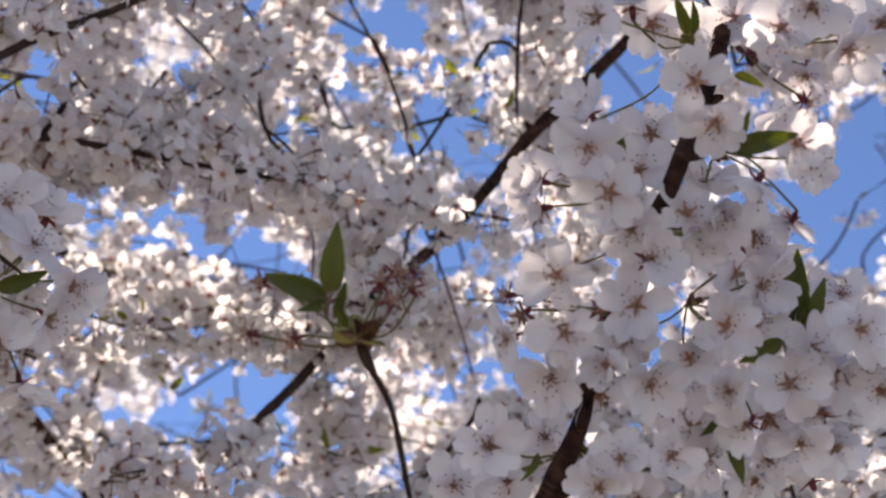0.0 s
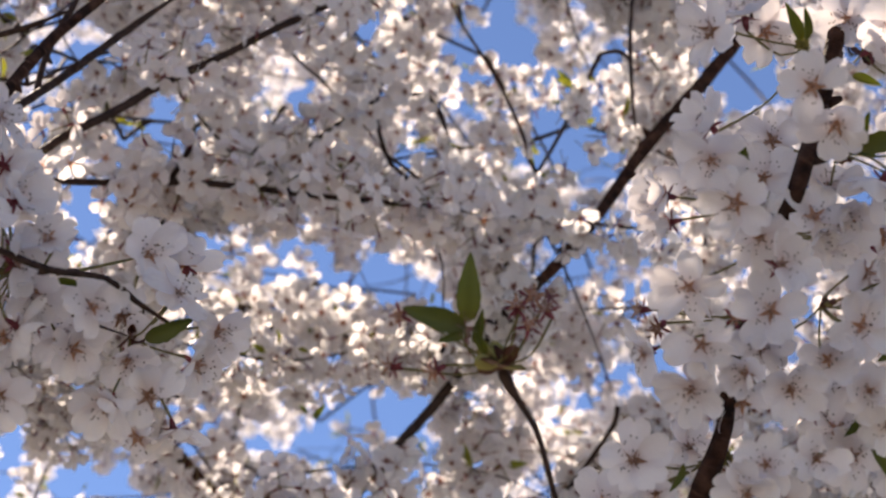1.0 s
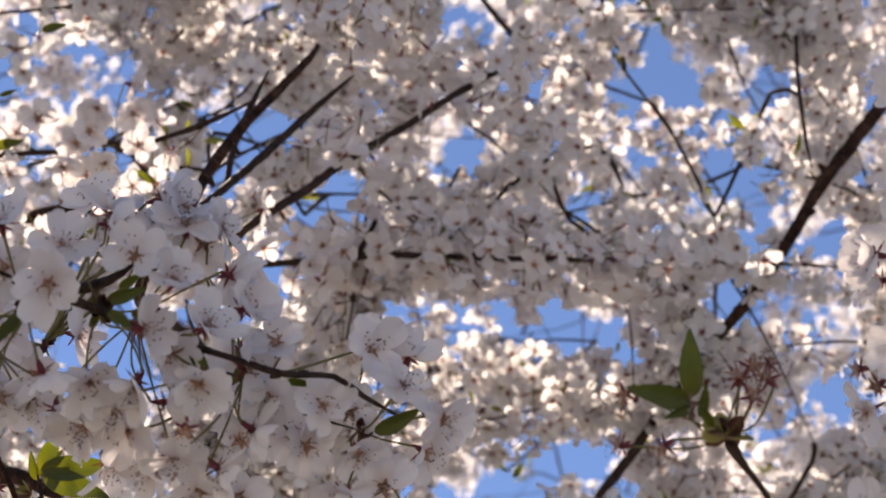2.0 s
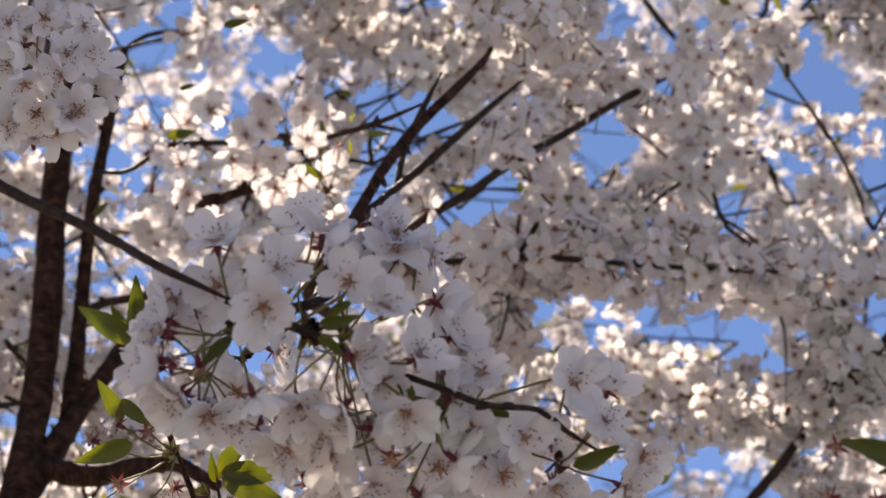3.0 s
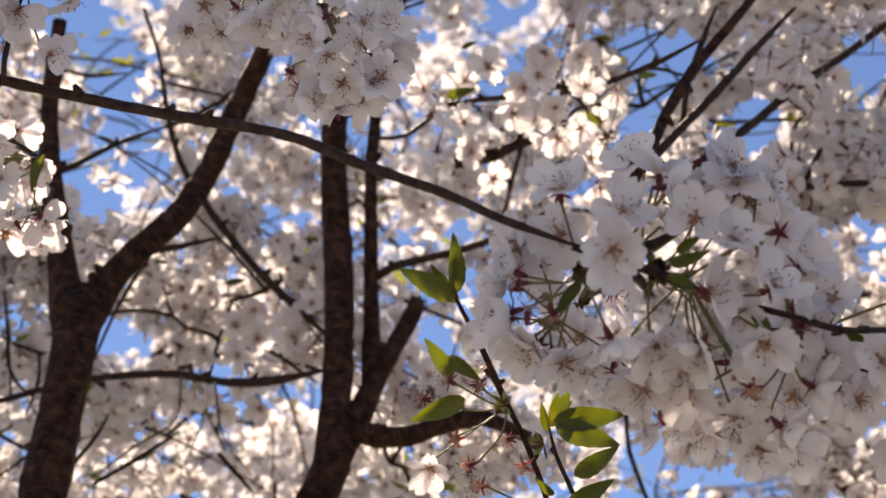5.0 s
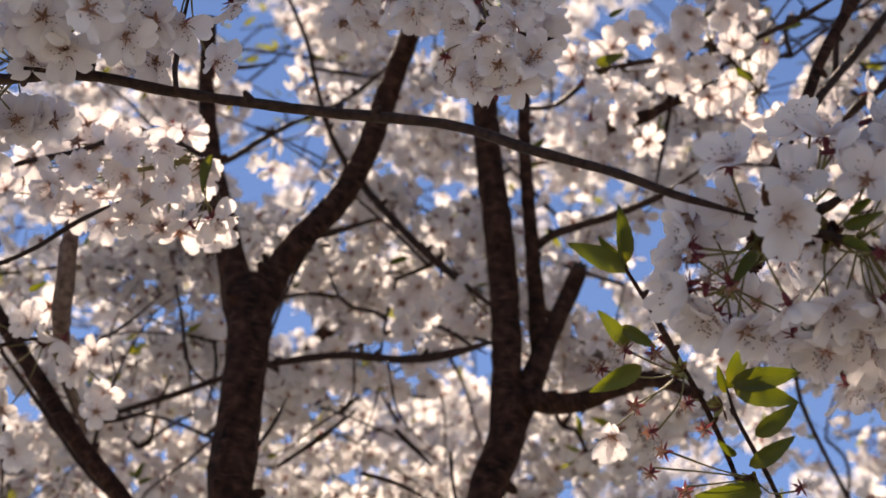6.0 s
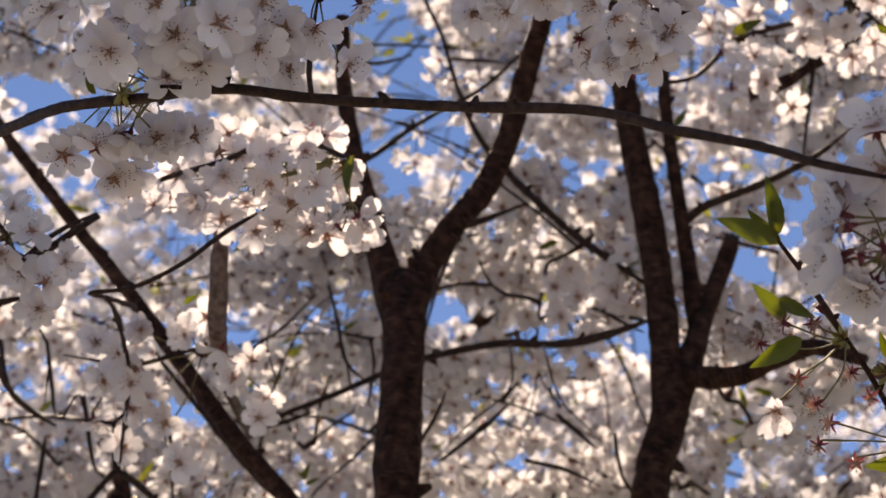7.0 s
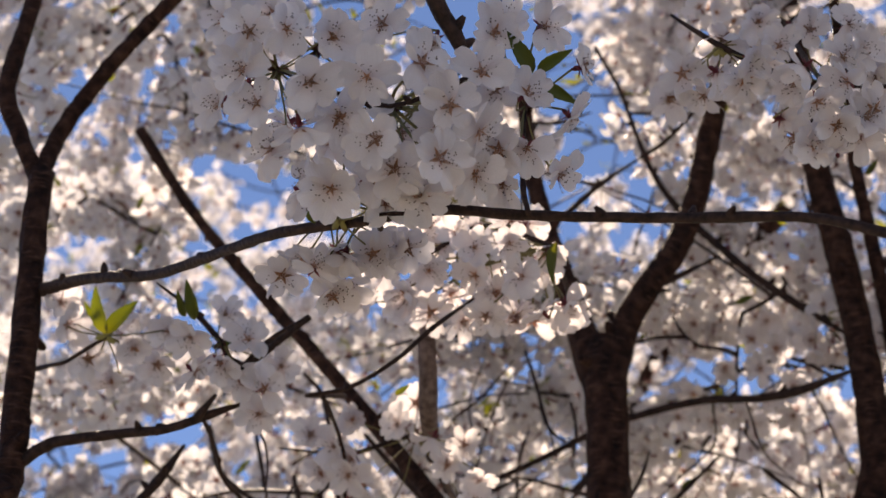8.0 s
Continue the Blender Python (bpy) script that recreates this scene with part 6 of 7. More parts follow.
cluster(spray_left, (-0.706, 1.139, 2.349), [
    (-0.694, 1.103, 2.314, 0.12, -0.75, -0.65, 1.07),
    (-0.717, 1.104, 2.340, 0.04, -0.86, -0.50, 1.01),
    (-0.674, 1.112, 2.334, 0.50, -0.79, -0.34, 1.04),
    (-0.683, 1.123, 2.305, 0.38, -0.70, -0.60, 0.97),
    (-0.665, 1.122, 2.296, 0.41, -0.73, -0.55, 1.04),
    (-0.657, 1.137, 2.320, 0.52, -0.64, -0.57, 1),
    (-0.678, 1.145, 2.287, 0.27, -0.50, -0.82, 1.03),
    (-0.726, 1.132, 2.325, -0.01, -0.70, -0.71, 1.05),
    (-0.707, 1.148, 2.378, 0.34, -0.70, -0.63, 0.95),
], 127, leaves=[
    ((-0.722, 1.104, 2.358), (0, -0.783, 0.622), 0.69, 1),
    ((-0.716, 1.108, 2.356), (0.054, -0.683, 0.729), 1.00, 1),
    ((-0.694, 1.127, 2.336), (0.173, -0.757, 0.63), 0.60, 1),
], scales=12)
cluster(spray_left, (-0.794, 1.119, 2.361), [
    (-0.832, 1.127, 2.381, 0.10, -0.85, -0.52, 0.97),
    (-0.776, 1.132, 2.353, 0.55, -0.55, -0.64, 1.01),
    (-0.817, 1.137, 2.353, 0.22, -0.64, -0.74, 1.03),
    (-0.765, 1.152, 2.346, 0.47, -0.60, -0.65, 0.98),
    (-0.842, 1.134, 2.406, 0.44, -0.67, -0.60, 0.96),
    (-0.794, 1.160, 2.399, 0.36, -0.82, -0.45, 0.96),
    (-0.760, 1.162, 2.379, 0.17, -0.87, -0.47, 0.97),
    (-0.815, 1.176, 2.350, 0.25, -0.49, -0.83, 0.98),
], 128, leaves=[
    ((-0.786, 1.102, 2.354), (-0.088, -0.702, 0.707), 0.92, 0),
    ((-0.786, 1.102, 2.354), (0.76, -0.262, 0.594), 0.85, 0),
    ((-0.802, 1.119, 2.377), (-0.244, -0.874, 0.42), 0.59, 1),
], scales=12)
cluster(spray_high, (-0.223, 1.056, 2.429), [
    (-0.233, 1.005, 2.414, -0.04, -0.85, -0.52, 0.95),
    (-0.228, 1.011, 2.389, -0.01, -0.68, -0.73, 1.01),
    (-0.218, 1.022, 2.374, 0.10, -0.43, -0.90, 1),
    (-0.198, 1.031, 2.380, 0.32, -0.50, -0.80, 1.03),
    (-0.248, 1.040, 2.380, -0.24, -0.51, -0.82, 1.03),
    (-0.207, 1.031, 2.432, 0.31, -0.83, -0.46, 0.98),
    (-0.193, 1.038, 2.440, 0.39, -0.76, -0.51, 1.07),
    (-0.248, 1.028, 2.449, -0.16, -0.95, -0.26, 0.95),
    (-0.226, 1.033, 2.461, 0.02, -0.97, -0.25, 1),
    (-0.199, 1.035, 2.461, 0.29, -0.91, -0.31, 0.99),
    (-0.185, 1.076, 2.439, 0.46, -0.65, -0.61, 1),
], 129, scales=12)
cluster(spray_high, (-0.288, 1.028, 2.458), [
    (-0.268, 1.022, 2.437, 0.28, -0.72, -0.63, 0.96),
    (-0.275, 1.028, 2.428, 0.13, -0.54, -0.83, 1.06),
    (-0.293, 1.030, 2.439, 0.04, -0.85, -0.53, 1.03),
    (-0.307, 1.063, 2.442, -0.03, -0.53, -0.85, 0.96),
    (-0.262, 1.056, 2.459, 0.36, -0.59, -0.72, 1.02),
    (-0.320, 1.050, 2.456, 0.07, -0.69, -0.72, 1.07),
    (-0.333, 1.075, 2.453, -0.02, -0.53, -0.85, 1.06),
    (-0.286, 1.034, 2.468, 0.09, -0.61, -0.79, 1.03),
    (-0.260, 1.040, 2.481, 0.24, -0.91, -0.33, 1),
], 130)
cluster(spray_high, (-0.223, 1.063, 2.432), [
    (-0.236, 1.04, 2.371, 0.05, -0.99, 0.13, 1.05),
    (-0.222, 1.069, 2.384, -0.08, -0.92, 0.39, 1.05),
    (-0.204, 1.041, 2.373, -0.48, -0.6, -0.64, 1.05),
    (-0.256, 1.082, 2.423, -0.02, -0.67, -0.74, 1.05),
    (-0.193, 1.03, 2.386, -0.19, -0.69, -0.7, 1.05),
    (-0.229, 1.064, 2.422, -0.25, -0.37, -0.9, 1.05),
    (-0.206, 1.022, 2.407, -0.55, -0.47, -0.69, 1.05),
    (-0.187, 1.071, 2.45, 0.68, -0.67, -0.3, 1.05),
    (-0.242, 1.032, 2.419, -0.46, -0.29, -0.84, 1.05),
], 146, scales=10)
cluster(spray_sunlit, (-0.527, 1.212, 2.463), [
    (-0.583, 1.192, 2.44, 0.2, -0.49, -0.85, 1.05),
    (-0.553, 1.179, 2.398, -0.19, -0.11, -0.98, 1.05),
    (-0.543, 1.22, 2.448, 0.41, -0.81, -0.41, 1.05),
    (-0.51, 1.178, 2.391, -0.5, -0.57, -0.65, 1.05),
    (-0.499, 1.229, 2.44, -0.11, -0.83, -0.55, 1.05),
    (-0.481, 1.234, 2.413, 0.23, -0.48, -0.85, 1.05),
    (-0.549, 1.182, 2.367, 0.32, -0.54, -0.78, 1.05),
    (-0.53, 1.207, 2.367, 0.06, -0.36, -0.93, 1.05),
    (-0.503, 1.214, 2.377, -0.31, -0.78, -0.54, 1.05),
], 147, scales=10)
cluster(spray_sunlit, (-0.481, 1.234, 2.445), [
    (-0.478, 1.231, 2.37, 0.22, -0.67, -0.7, 1.05),
    (-0.449, 1.212, 2.366, 0.16, -0.3, -0.94, 1.05),
    (-0.457, 1.265, 2.381, 0.29, -0.6, -0.74, 1.05),
    (-0.489, 1.217, 2.365, -0.43, -0.9, 0.03, 1.05),
    (-0.607, 1.225, 2.422, 0.13, -0.56, -0.82, 1.05),
    (-0.568, 1.178, 2.374, -0.17, -0.55, -0.82, 1.05),
    (-0.458, 1.192, 2.406, -0.3, -0.43, -0.85, 1.05),
    (-0.516, 1.208, 2.45, -0.31, -0.48, -0.82, 1.05),
    (-0.479, 1.179, 2.434, -0.06, -0.33, -0.94, 1.05),
    (-0.55, 1.196, 2.452, 0.26, -0.87, -0.41, 1.05),
], 148, scales=10)
cluster(leafy_twig, (-0.1, 1.112, 2.181), [
    (-0.120, 1.089, 2.183, -0.48, -0.84, -0.25, 1, -1),
    (-0.141, 1.097, 2.191, -0.65, -0.72, -0.24, 1, -1),
    (-0.135, 1.113, 2.156, -0.72, -0.51, -0.46, 1, -1),
    (-0.126, 1.119, 2.140, -0.57, -0.40, -0.72, 1, -1),
    (-0.150, 1.148, 2.150, -0.56, -0.40, -0.73, 1, 0.3),
    (-0.116, 1.110, 2.207, -0.31, -0.95, 0.05, 1, -1),
    (-0.157, 1.129, 2.193, -0.73, -0.58, -0.35, 1, -1),
], 131, leaves=[
    ((-0.137, 1.081, 2.243), (-0.862, -0.398, 0.313), 1.05, 0),
    ((-0.138, 1.079, 2.246), (-0.028, -0.649, 0.76), 1.28, 1),
    ((-0.135, 1.091, 2.246), (-0.602, -0.582, 0.547), 1.01, 1),
    ((-0.138, 1.105, 2.196), (-0.521, -0.591, 0.616), 0.79, 0),
    ((-0.141, 1.098, 2.209), (0.778, -0.03, -0.628), 0.67, 0),
    ((-0.129, 1.101, 2.18), (-0.88, -0.017, -0.475), 0.95, 0),
], scales=16, scale_size=1.2)
cluster(leafy_twig, (-0.075, 1.13, 2.162), [
    (-0.089, 1.128, 2.144, -0.40, -0.47, -0.79, 1, -1),
    (-0.099, 1.139, 2.168, -0.63, -0.53, -0.56, 1, -1),
], 132, leaves=[
    ((-0.071, 1.114, 2.172), (0.392, -0.632, 0.669), 0.76, 0),
    ((-0.07, 1.105, 2.168), (0.965, -0.262, -0.019), 1.15, 0),
    ((-0.069, 1.106, 2.165), (0.927, -0.119, -0.356), 0.93, 2),
    ((-0.072, 1.125, 2.173), (0.575, -0.654, 0.491), 0.57, 0),
    ((-0.055, 1.128, 2.139), (0.807, -0.476, 0.35), 0.74, 2),
    ((-0.072, 1.126, 2.17), (-0.288, -0.707, 0.646), 0.65, 1),
], scales=16, scale_size=1.2)
cluster(leafy_twig, (-0.056, 1.145, 2.115), [
    (-0.118, 1.120, 2.126, -0.60, -0.60, -0.30, 1, -1),
    (-0.127, 1.124, 2.112, -0.70, -0.50, -0.50, 1, -1),
    (-0.104, 1.128, 2.100, -0.40, -0.60, -0.70, 1, -1),
    (-0.028, 1.118, 2.098, 0.40, -0.70, -0.50, 1, -1),
], 140, leaves=[
    ((-0.060, 1.135, 2.120), (0.82, -0.35, 0.35), 0.90, 0),
    ((-0.052, 1.148, 2.106), (-0.74, -0.50, -0.25), 1.00, 2),
    ((-0.046, 1.152, 2.100), (0.35, -0.65, -0.55), 0.90, 0),
    ((-0.068, 1.135, 2.128), (-0.60, -0.60, 0.25), 0.60, 1),
    ((-0.040, 1.158, 2.090), (0.75, -0.45, -0.30), 0.95, 2),
    ((-0.045, 1.160, 2.088), (-0.45, -0.40, -0.75), 0.85, 0),
], scales=12, scale_size=1.2)
cluster(spray_low, (-0.609, 1.338, 2.333), [
    (-0.580, 1.290, 2.308, 0.07, -0.81, -0.58, 1.02),
    (-0.611, 1.294, 2.327, 0.43, -0.61, -0.67, 1.03),
    (-0.574, 1.311, 2.292, 0.15, -0.73, -0.67, 0.95),
    (-0.565, 1.335, 2.318, 0.03, -0.83, -0.56, 1.03),
    (-0.657, 1.310, 2.311, 0.11, -0.80, -0.59, 1.07),
    (-0.565, 1.356, 2.274, 0.17, -0.86, -0.49, 0.98),
    (-0.638, 1.336, 2.270, 0.15, -0.71, -0.68, 1),
    (-0.562, 1.369, 2.297, 0.41, -0.65, -0.64, 1.03),
    (-0.657, 1.316, 2.347, 0.14, -0.68, -0.72, 1.01),
    (-0.603, 1.327, 2.359, 0.22, -0.85, -0.49, 1.08),
    (-0.659, 1.349, 2.301, 0.29, -0.85, -0.44, 1.01),
], 133, scales=12)
cluster(spray_low, (-0.663, 1.326, 2.321), [
    (-0.663, 1.284, 2.312, 0.11, -0.80, -0.59, 1.01),
    (-0.653, 1.289, 2.286, 0.18, -0.75, -0.63, 1.06),
    (-0.683, 1.307, 2.299, 0.06, -0.84, -0.55, 0.99),
    (-0.663, 1.323, 2.279, 0.46, -0.67, -0.58, 0.98),
    (-0.692, 1.309, 2.336, 0.21, -0.89, -0.41, 1.08),
    (-0.636, 1.370, 2.247, 0.17, -0.83, -0.54, 1.01),
    (-0.682, 1.359, 2.261, 0.36, -0.77, -0.53, 1.05),
    (-0.703, 1.343, 2.281, 0.11, -0.78, -0.62, 0.99),
], 134, scales=12)
cluster(spray_right, (-0.135, 1.412, 2.626), [
    (-0.152, 1.366, 2.587, -0.00, -0.80, -0.60, 0.99),
    (-0.125, 1.370, 2.579, -0.02, -0.77, -0.64, 1),
    (-0.148, 1.394, 2.561, -0.12, -0.53, -0.84, 1.05),
    (-0.105, 1.349, 2.626, 0.00, -0.86, -0.51, 0.98),
    (-0.081, 1.379, 2.598, -0.09, -0.63, -0.77, 1.07),
    (-0.096, 1.429, 2.559, 0.03, -0.53, -0.85, 1.02),
    (-0.161, 1.388, 2.626, -0.24, -0.66, -0.71, 1.01),
    (-0.124, 1.390, 2.639, -0.00, -0.69, -0.73, 1.03),
    (-0.116, 1.426, 2.585, -0.05, -0.65, -0.76, 1),
], 135, leaves=[
    ((-0.141, 1.366, 2.604), (0.899, -0.434, 0.053), 0.67, 0),
], scales=12)
cluster(spray_right, (-0.032, 1.412, 2.65), [
    (-0.060, 1.359, 2.625, -0.13, -0.64, -0.76, 0.98),
    (-0.044, 1.365, 2.596, -0.18, -0.65, -0.74, 0.96),
    (-0.054, 1.354, 2.648, 0.08, -0.67, -0.74, 1.01),
    (-0.023, 1.353, 2.645, -0.19, -0.65, -0.74, 1.07),
    (-0.071, 1.390, 2.633, -0.23, -0.74, -0.63, 1.02),
    (-0.016, 1.377, 2.628, -0.10, -0.79, -0.60, 0.97),
    (-0.039, 1.405, 2.590, -0.00, -0.45, -0.89, 1.03),
    (-0.060, 1.414, 2.615, 0.09, -0.86, -0.50, 0.98),
    (-0.025, 1.363, 2.684, 0.06, -0.63, -0.77, 1.04),
], 136, scales=12)
cluster(spray_right, (0.01, 1.433, 2.612), [
    (-0.011, 1.395, 2.563, -0.18, -0.52, -0.83, 0.95),
    (0.014, 1.396, 2.556, -0.03, -0.52, -0.85, 1.04),
    (0.012, 1.369, 2.617, 0.11, -0.59, -0.80, 1.04),
    (-0.019, 1.398, 2.597, -0.30, -0.64, -0.71, 0.98),
    (0.030, 1.415, 2.560, 0.15, -0.58, -0.80, 1.03),
    (0.001, 1.433, 2.557, -0.10, -0.41, -0.91, 1.07),
    (-0.001, 1.379, 2.657, 0.00, -0.84, -0.55, 0.99),
], 137, leaves=[
    ((0.002, 1.402, 2.605), (-0.858, -0.454, 0.239), 0.76, 1),
], scales=12)
cluster(spray_center, (-0.326, 1.696, 2.517), [
    (-0.318, 1.657, 2.507, 0.28, -0.86, -0.42, 1.03),
    (-0.307, 1.675, 2.471, 0.02, -0.91, -0.41, 1.03),
    (-0.337, 1.673, 2.494, -0.14, -0.91, -0.38, 1),
    (-0.283, 1.667, 2.514, -0.15, -0.92, -0.37, 1.02),
    (-0.324, 1.661, 2.541, 0.16, -0.70, -0.70, 0.97),
    (-0.313, 1.705, 2.453, 0.03, -0.61, -0.79, 1.01),
    (-0.342, 1.676, 2.530, -0.02, -0.80, -0.60, 1.01),
    (-0.293, 1.697, 2.496, 0.27, -0.83, -0.50, 0.96),
    (-0.335, 1.704, 2.477, -0.05, -0.61, -0.79, 1.04),
], 138, scales=10)
cluster(spray_center, (-0.388, 1.709, 2.5), [
    (-0.369, 1.697, 2.460, 0.14, -0.60, -0.79, 0.97),
    (-0.394, 1.706, 2.460, -0.03, -0.62, -0.79, 1.03),
    (-0.410, 1.700, 2.490, 0.09, -0.72, -0.68, 1.02),
    (-0.374, 1.694, 2.511, 0.16, -0.87, -0.46, 1.02),
    (-0.356, 1.731, 2.462, 0.23, -0.58, -0.78, 0.98),
    (-0.431, 1.725, 2.478, 0.24, -0.81, -0.54, 0.97),
], 139, scales=10)
leaf(tree, (-0.202, 1.505, 2.6), (0.663, -0.557, 0.5), (0, -0.85, -0.5), 0.46, 0)
leaf(tree, (-0.348, 1.602, 2.537), (0.97, -0.201, 0.14), (0, -0.85, -0.5), 0.66, 1)
leaf(tree, (-0.137, 1.467, 2.678), (0.98, -0.191, -0.063), (0, -0.85, -0.5), 0.61, 0)
leaf(tree, (-0.436, 1.715, 2.396), (0.913, -0.211, 0.35), (0, -0.85, -0.5), 0.73, 1)
leaf(tree, (-0.61, 1.698, 2.354), (0.425, -0.459, 0.781), (0, -0.85, -0.5), 0.46, 0)
leaf(tree, (-0.608, 1.7, 2.351), (0.96, -0.148, 0.238), (0, -0.85, -0.5), 0.49, 1)
leaf(tree, (0.385, 1.66, 2.461), (0.502, -0.66, 0.559), (0, -0.85, -0.5), 0.47, 0)
leaf(tree, (0.379, 1.659, 2.466), (-0.806, -0.405, 0.433), (0, -0.85, -0.5), 0.37, 1)
leaf(tree, (-0.601, 1.255, 2.336), (0.912, -0.234, 0.336), (0, -0.85, -0.5), 0.34, 0)
leaf(tree, (-0.452, 1.646, 2.536), (0.868, -0.418, 0.27), (0, -0.85, -0.5), 0.35, 1)
leaf(tree, (-0.103, 1.206, 2.61), (0.917, -0.357, 0.176), (0, -0.85, -0.5), 0.51, 0)
leaf(tree, (-0.132, 1.239, 2.565), (0.878, -0.442, 0.184), (0, -0.85, -0.5), 0.44, 1)
dead_leaf_at = (-0.358, 2.692, 2.811)


def dead_leaf_mesh():
    """A withered, curled leaf."""
    verts, uvs, faces, n, m = [], [], [], 10, 6
    for j in range(n + 1):
        v = j / n
        half = 0.020 * math.sin(math.pi * v ** 0.9) ** 0.7 + 0.0004
        for i in range(m + 1):
            u = i / m * 2 - 1
            jag = 1 + 0.25 * noise.noise(Vector((u * 3, v * 9, 0.5)))
            verts.append((half * u * jag, 0.055 * v, 0.012 * math.cos(u * 2.2) + 0.010 * math.sin(v * 5) + 0.006 * noise.noise(Vector((u * 2, v * 5, 2)))))
            uvs.append((u * 0.5 + 0.5, v))
    for j in range(n):
        for i in range(m):
            a = j * (m + 1) + i
            faces.append((a, a + 1, a + m + 2, a + m + 1))
    return mesh_of("dead_leaf", verts, faces, [DEAD], None, uvs)


dead_leaf = tagged(new("dead_leaf", dead_leaf_mesh()), "withered brown leaf caught on a twig", "dead leaf")
dead_leaf.matrix_world = Matrix.Translation(dead_leaf_at) @ Euler((radians(-70), radians(25), radians(30))).to_matrix().to_4x4()

sprays, greens = [], []
canopy(1, 420, (-34, 47), (10, 54), (2.1, 3.5), sprays, greens)
canopy(5, 90, (2, 45), (14, 50), (2.0, 2.4), sprays, greens)
canopy(6, 35, (-33, 2), (13, 31), (2.2, 3.6), sprays, greens)
canopy(7, 26, (-25, -19.5), (16, 22), (2.2, 3.0), sprays, greens)
canopy(2, 400, (-34, 47), (10, 54), (3.5, 6.0), sprays, greens)
# two stretches mostly out of view, added to shade the blossom below them
canopy(3, 85, (-75, 85), (48, 88), (2.3, 4.2), sprays, greens)
canopy(4, 80, (-75, 85), (25, 60), (3.0, 5.5), sprays, greens)
rng = random.Random(77)
# unseen twigs added up-sun of the near branches to put them in shade
for q in ((0.0, 0.78, 2.05), (0.1, 0.87, 2.05), (0.4, 0.75, 2.02), (-0.42, 0.8, 2.3), (-0.03, 0.77, 2.1), (-0.5, 0.75, 2.3)):
    for k in range(9):
        start = Vector(q) + sun_way * rng.uniform(1.1, 1.9) + Vector((rng.gauss(0, 0.07), rng.gauss(0, 0.07), rng.gauss(0, 0.05)))
        pts, blooms = spray(start, (rng.gauss(0, 1), rng.gauss(0, 1), rng.gauss(0, 0.4)), rng.uniform(0.2, 0.35), rng)
        if min((Vector(p[:3]) - VIEW).length for p in pts) > 1.5:
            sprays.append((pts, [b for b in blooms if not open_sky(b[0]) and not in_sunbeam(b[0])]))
# bare twigs before the thinner blossom
bare = random.Random(91)
for k in range(46):
    a, e, r = (-21, 0) if k % 3 else (2, 24), (20, 31) if k % 3 else (30, 38), bare.uniform(1.95, 2.45)
    a, e = radians(bare.uniform(*a)), radians(bare.uniform(*e))
    start = VIEW + Vector((math.sin(a) * math.cos(e), math.cos(a) * math.cos(e), math.sin(e))) * r
    way = (bare.gauss(0, 0.55), bare.gauss(0, 0.3), bare.choice((-1, 1)) * bare.uniform(0.5, 1))
    pts = spray(start, way, bare.uniform(0.16, 0.34), bare)[0]
    if min((Vector(p[:3]) - VIEW).length for p in pts) > 1.85:
        sprays.append((pts, []))
links, owners = grow(sprays, rng)
masses = {0: [], 1: []}
for n, (pts, blooms) in enumerate(sprays):
    masses[owners[n]] += blooms
for pts in DRESSED:
    for row in spline(pts, 0.035):
        p = Vector(row[:3])
        if p.x > 0.05 and (p - VIEW).length > 1.72 and rng.random() < 0.6:
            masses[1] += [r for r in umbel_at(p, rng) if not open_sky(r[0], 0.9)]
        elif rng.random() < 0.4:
            # set back along the sight line so limbs stay clear in the camera's view
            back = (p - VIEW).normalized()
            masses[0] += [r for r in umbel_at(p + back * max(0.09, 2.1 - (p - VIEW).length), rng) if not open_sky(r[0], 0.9)]
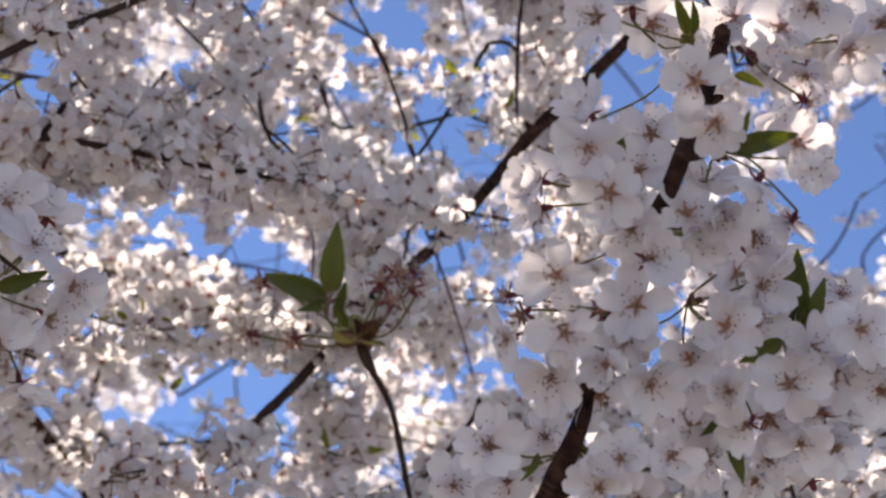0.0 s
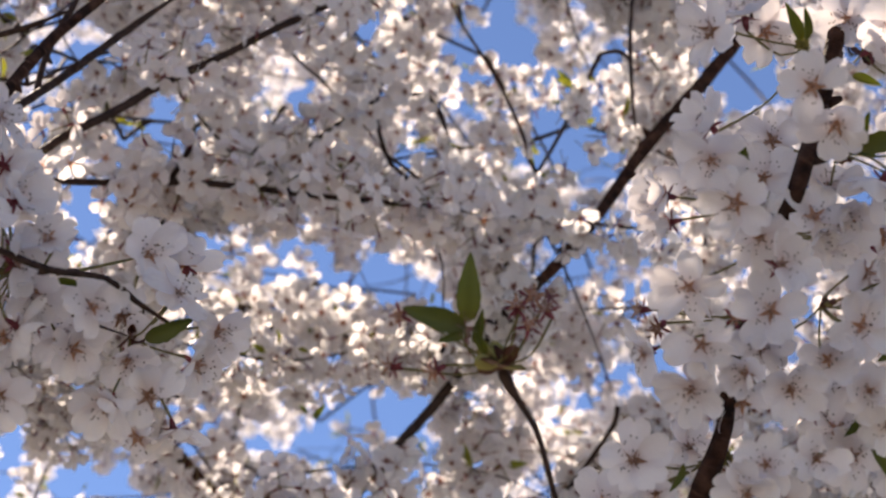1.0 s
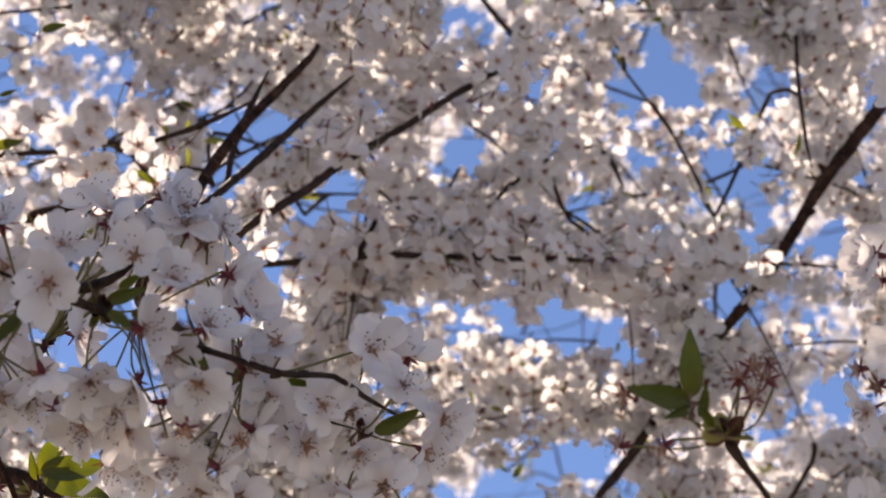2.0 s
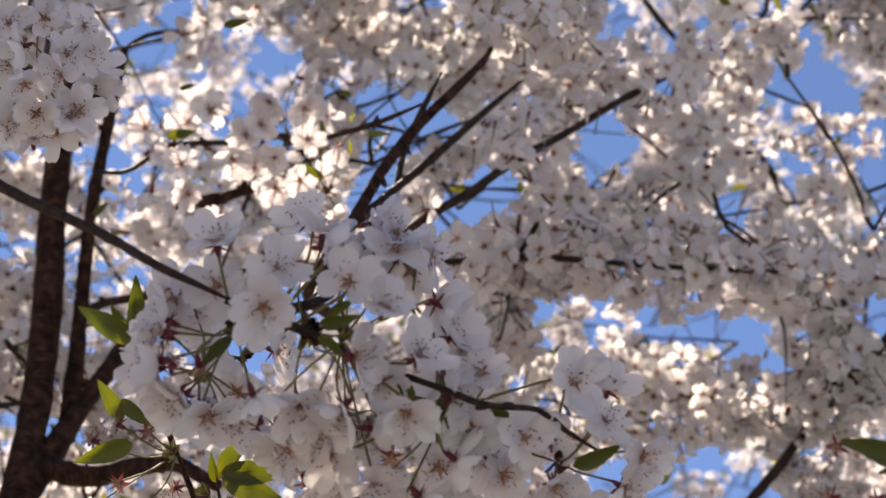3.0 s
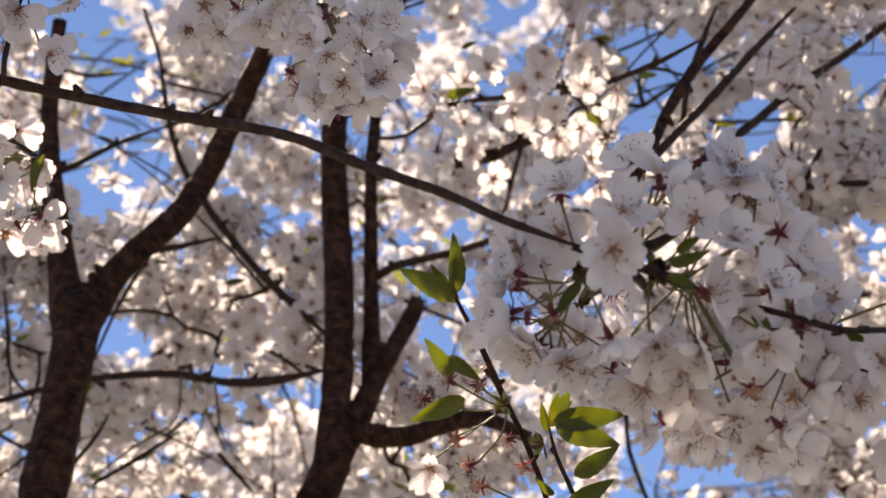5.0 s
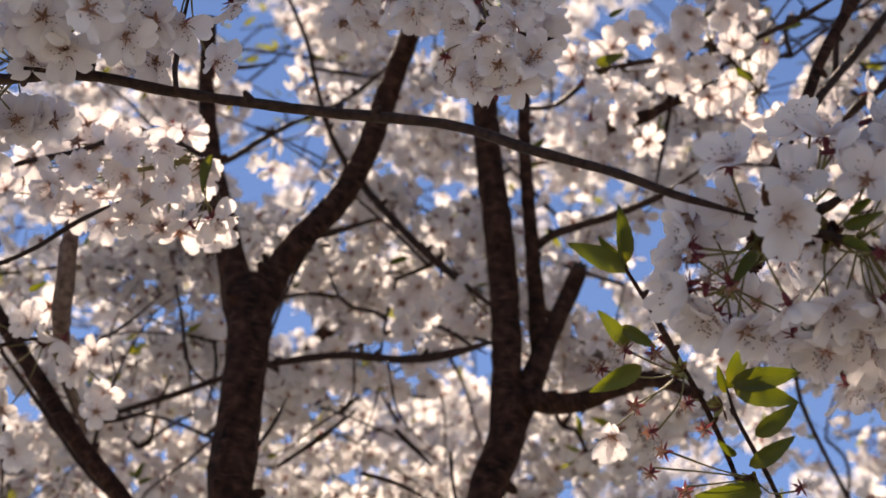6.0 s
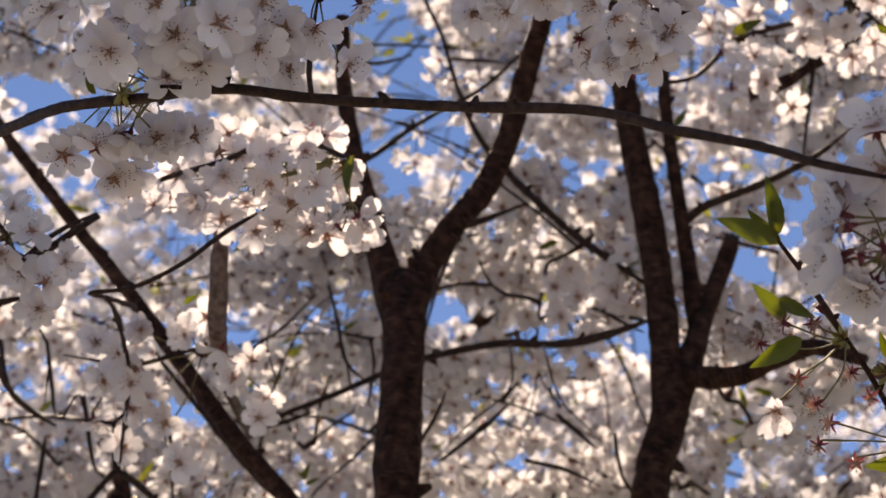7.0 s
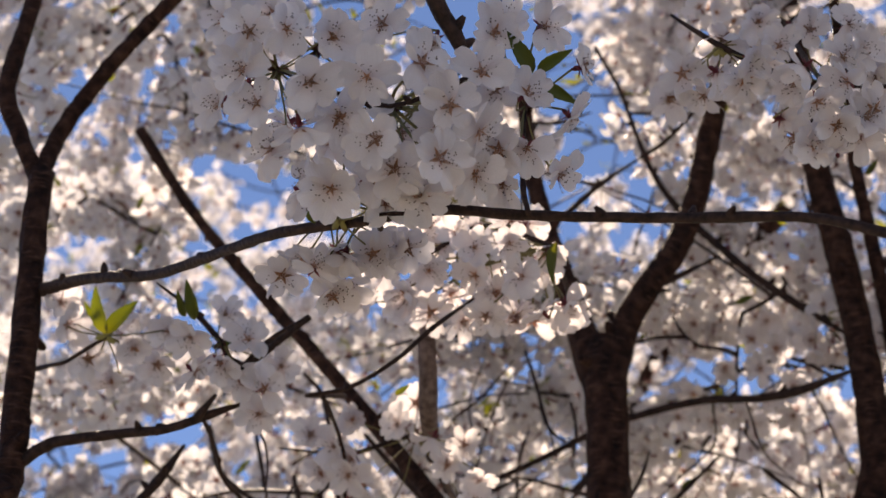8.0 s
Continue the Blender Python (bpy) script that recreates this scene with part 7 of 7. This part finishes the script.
for q in ((0.150, 1.470, 2.592), (0.290, 1.462, 2.612), (0.318, 1.455, 2.590), (0.345, 1.452, 2.612), (0.372, 1.462, 2.598), (0.428, 1.470, 2.610), (0.458, 1.476, 2.628),
          (0.488, 1.480, 2.618), (0.150, 1.262, 2.700), (0.172, 1.272, 2.728), (0.140, 1.250, 2.722), (0.196, 1.262, 2.752), (0.205, 1.300, 2.722),
          (0.398, 1.690, 2.345), (0.425, 1.682, 2.385), (0.452, 1.678, 2.425), (0.478, 1.672, 2.446), (0.440, 1.690, 2.400),
          (0.369, 1.547, 2.92), (0.407, 1.541, 2.947), (0.452, 1.57, 2.943), (0.395, 1.552, 2.872), (0.447, 1.579, 2.886), (0.474, 1.576, 2.845), (0.428, 1.593, 2.841), (0.395, 1.636, 2.881)):
    masses[1] += umbel_at(Vector(q), rng, (5, 8))
for q in ((-0.17, 1.936, 2.771), (-0.138, 1.913, 2.709), (-0.108, 2.02, 2.718), (-0.134, 2.0, 2.649),
          (-0.089, 2.038, 2.789), (-0.124, 2.018, 2.612), (-0.099, 1.952, 2.63)):
    masses[0] += umbel_at(Vector(q), rng, (5, 8))
# the blossoms next to the eye singly, the rest as one mass on each tree
singles = [mesh_of("blossom", v, f, [PETAL, STAR, SEPAL, PEDICEL], s, u) for v, f, s, u in FAR]
for owner, host in enumerate((tree, tree_b)):
    mass = sorted((r for r in masses[owner] if not in_sunbeam(r[0]) and not lace(r[0])), key=lambda r: (r[0] - VIEW).length)
    for at, n, spin, size, k in mass[:290]:
        part("blossom", singles[k], host, "", facing(at, n, spin, size))
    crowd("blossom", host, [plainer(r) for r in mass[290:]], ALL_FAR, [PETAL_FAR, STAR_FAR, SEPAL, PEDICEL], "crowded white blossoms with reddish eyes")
    crowd("leaf", host, [r for r in greens if (r[0].x > 0.35) == (owner == 1)], FAR_LEAF, [LEAF_FAR], "small fresh green leaves")
    b = Build()
    for pts in [q for n, (q, _) in enumerate(sprays) if owners[n] == owner] + [q for q, o in links if o == owner]:
        v, f, u = tube_data(pts, 4, 0.06)
        b.add(v, f, 0, u)
    tagged(part("twig", b.mesh("twig", [TWIG]), host), kind="stuff")
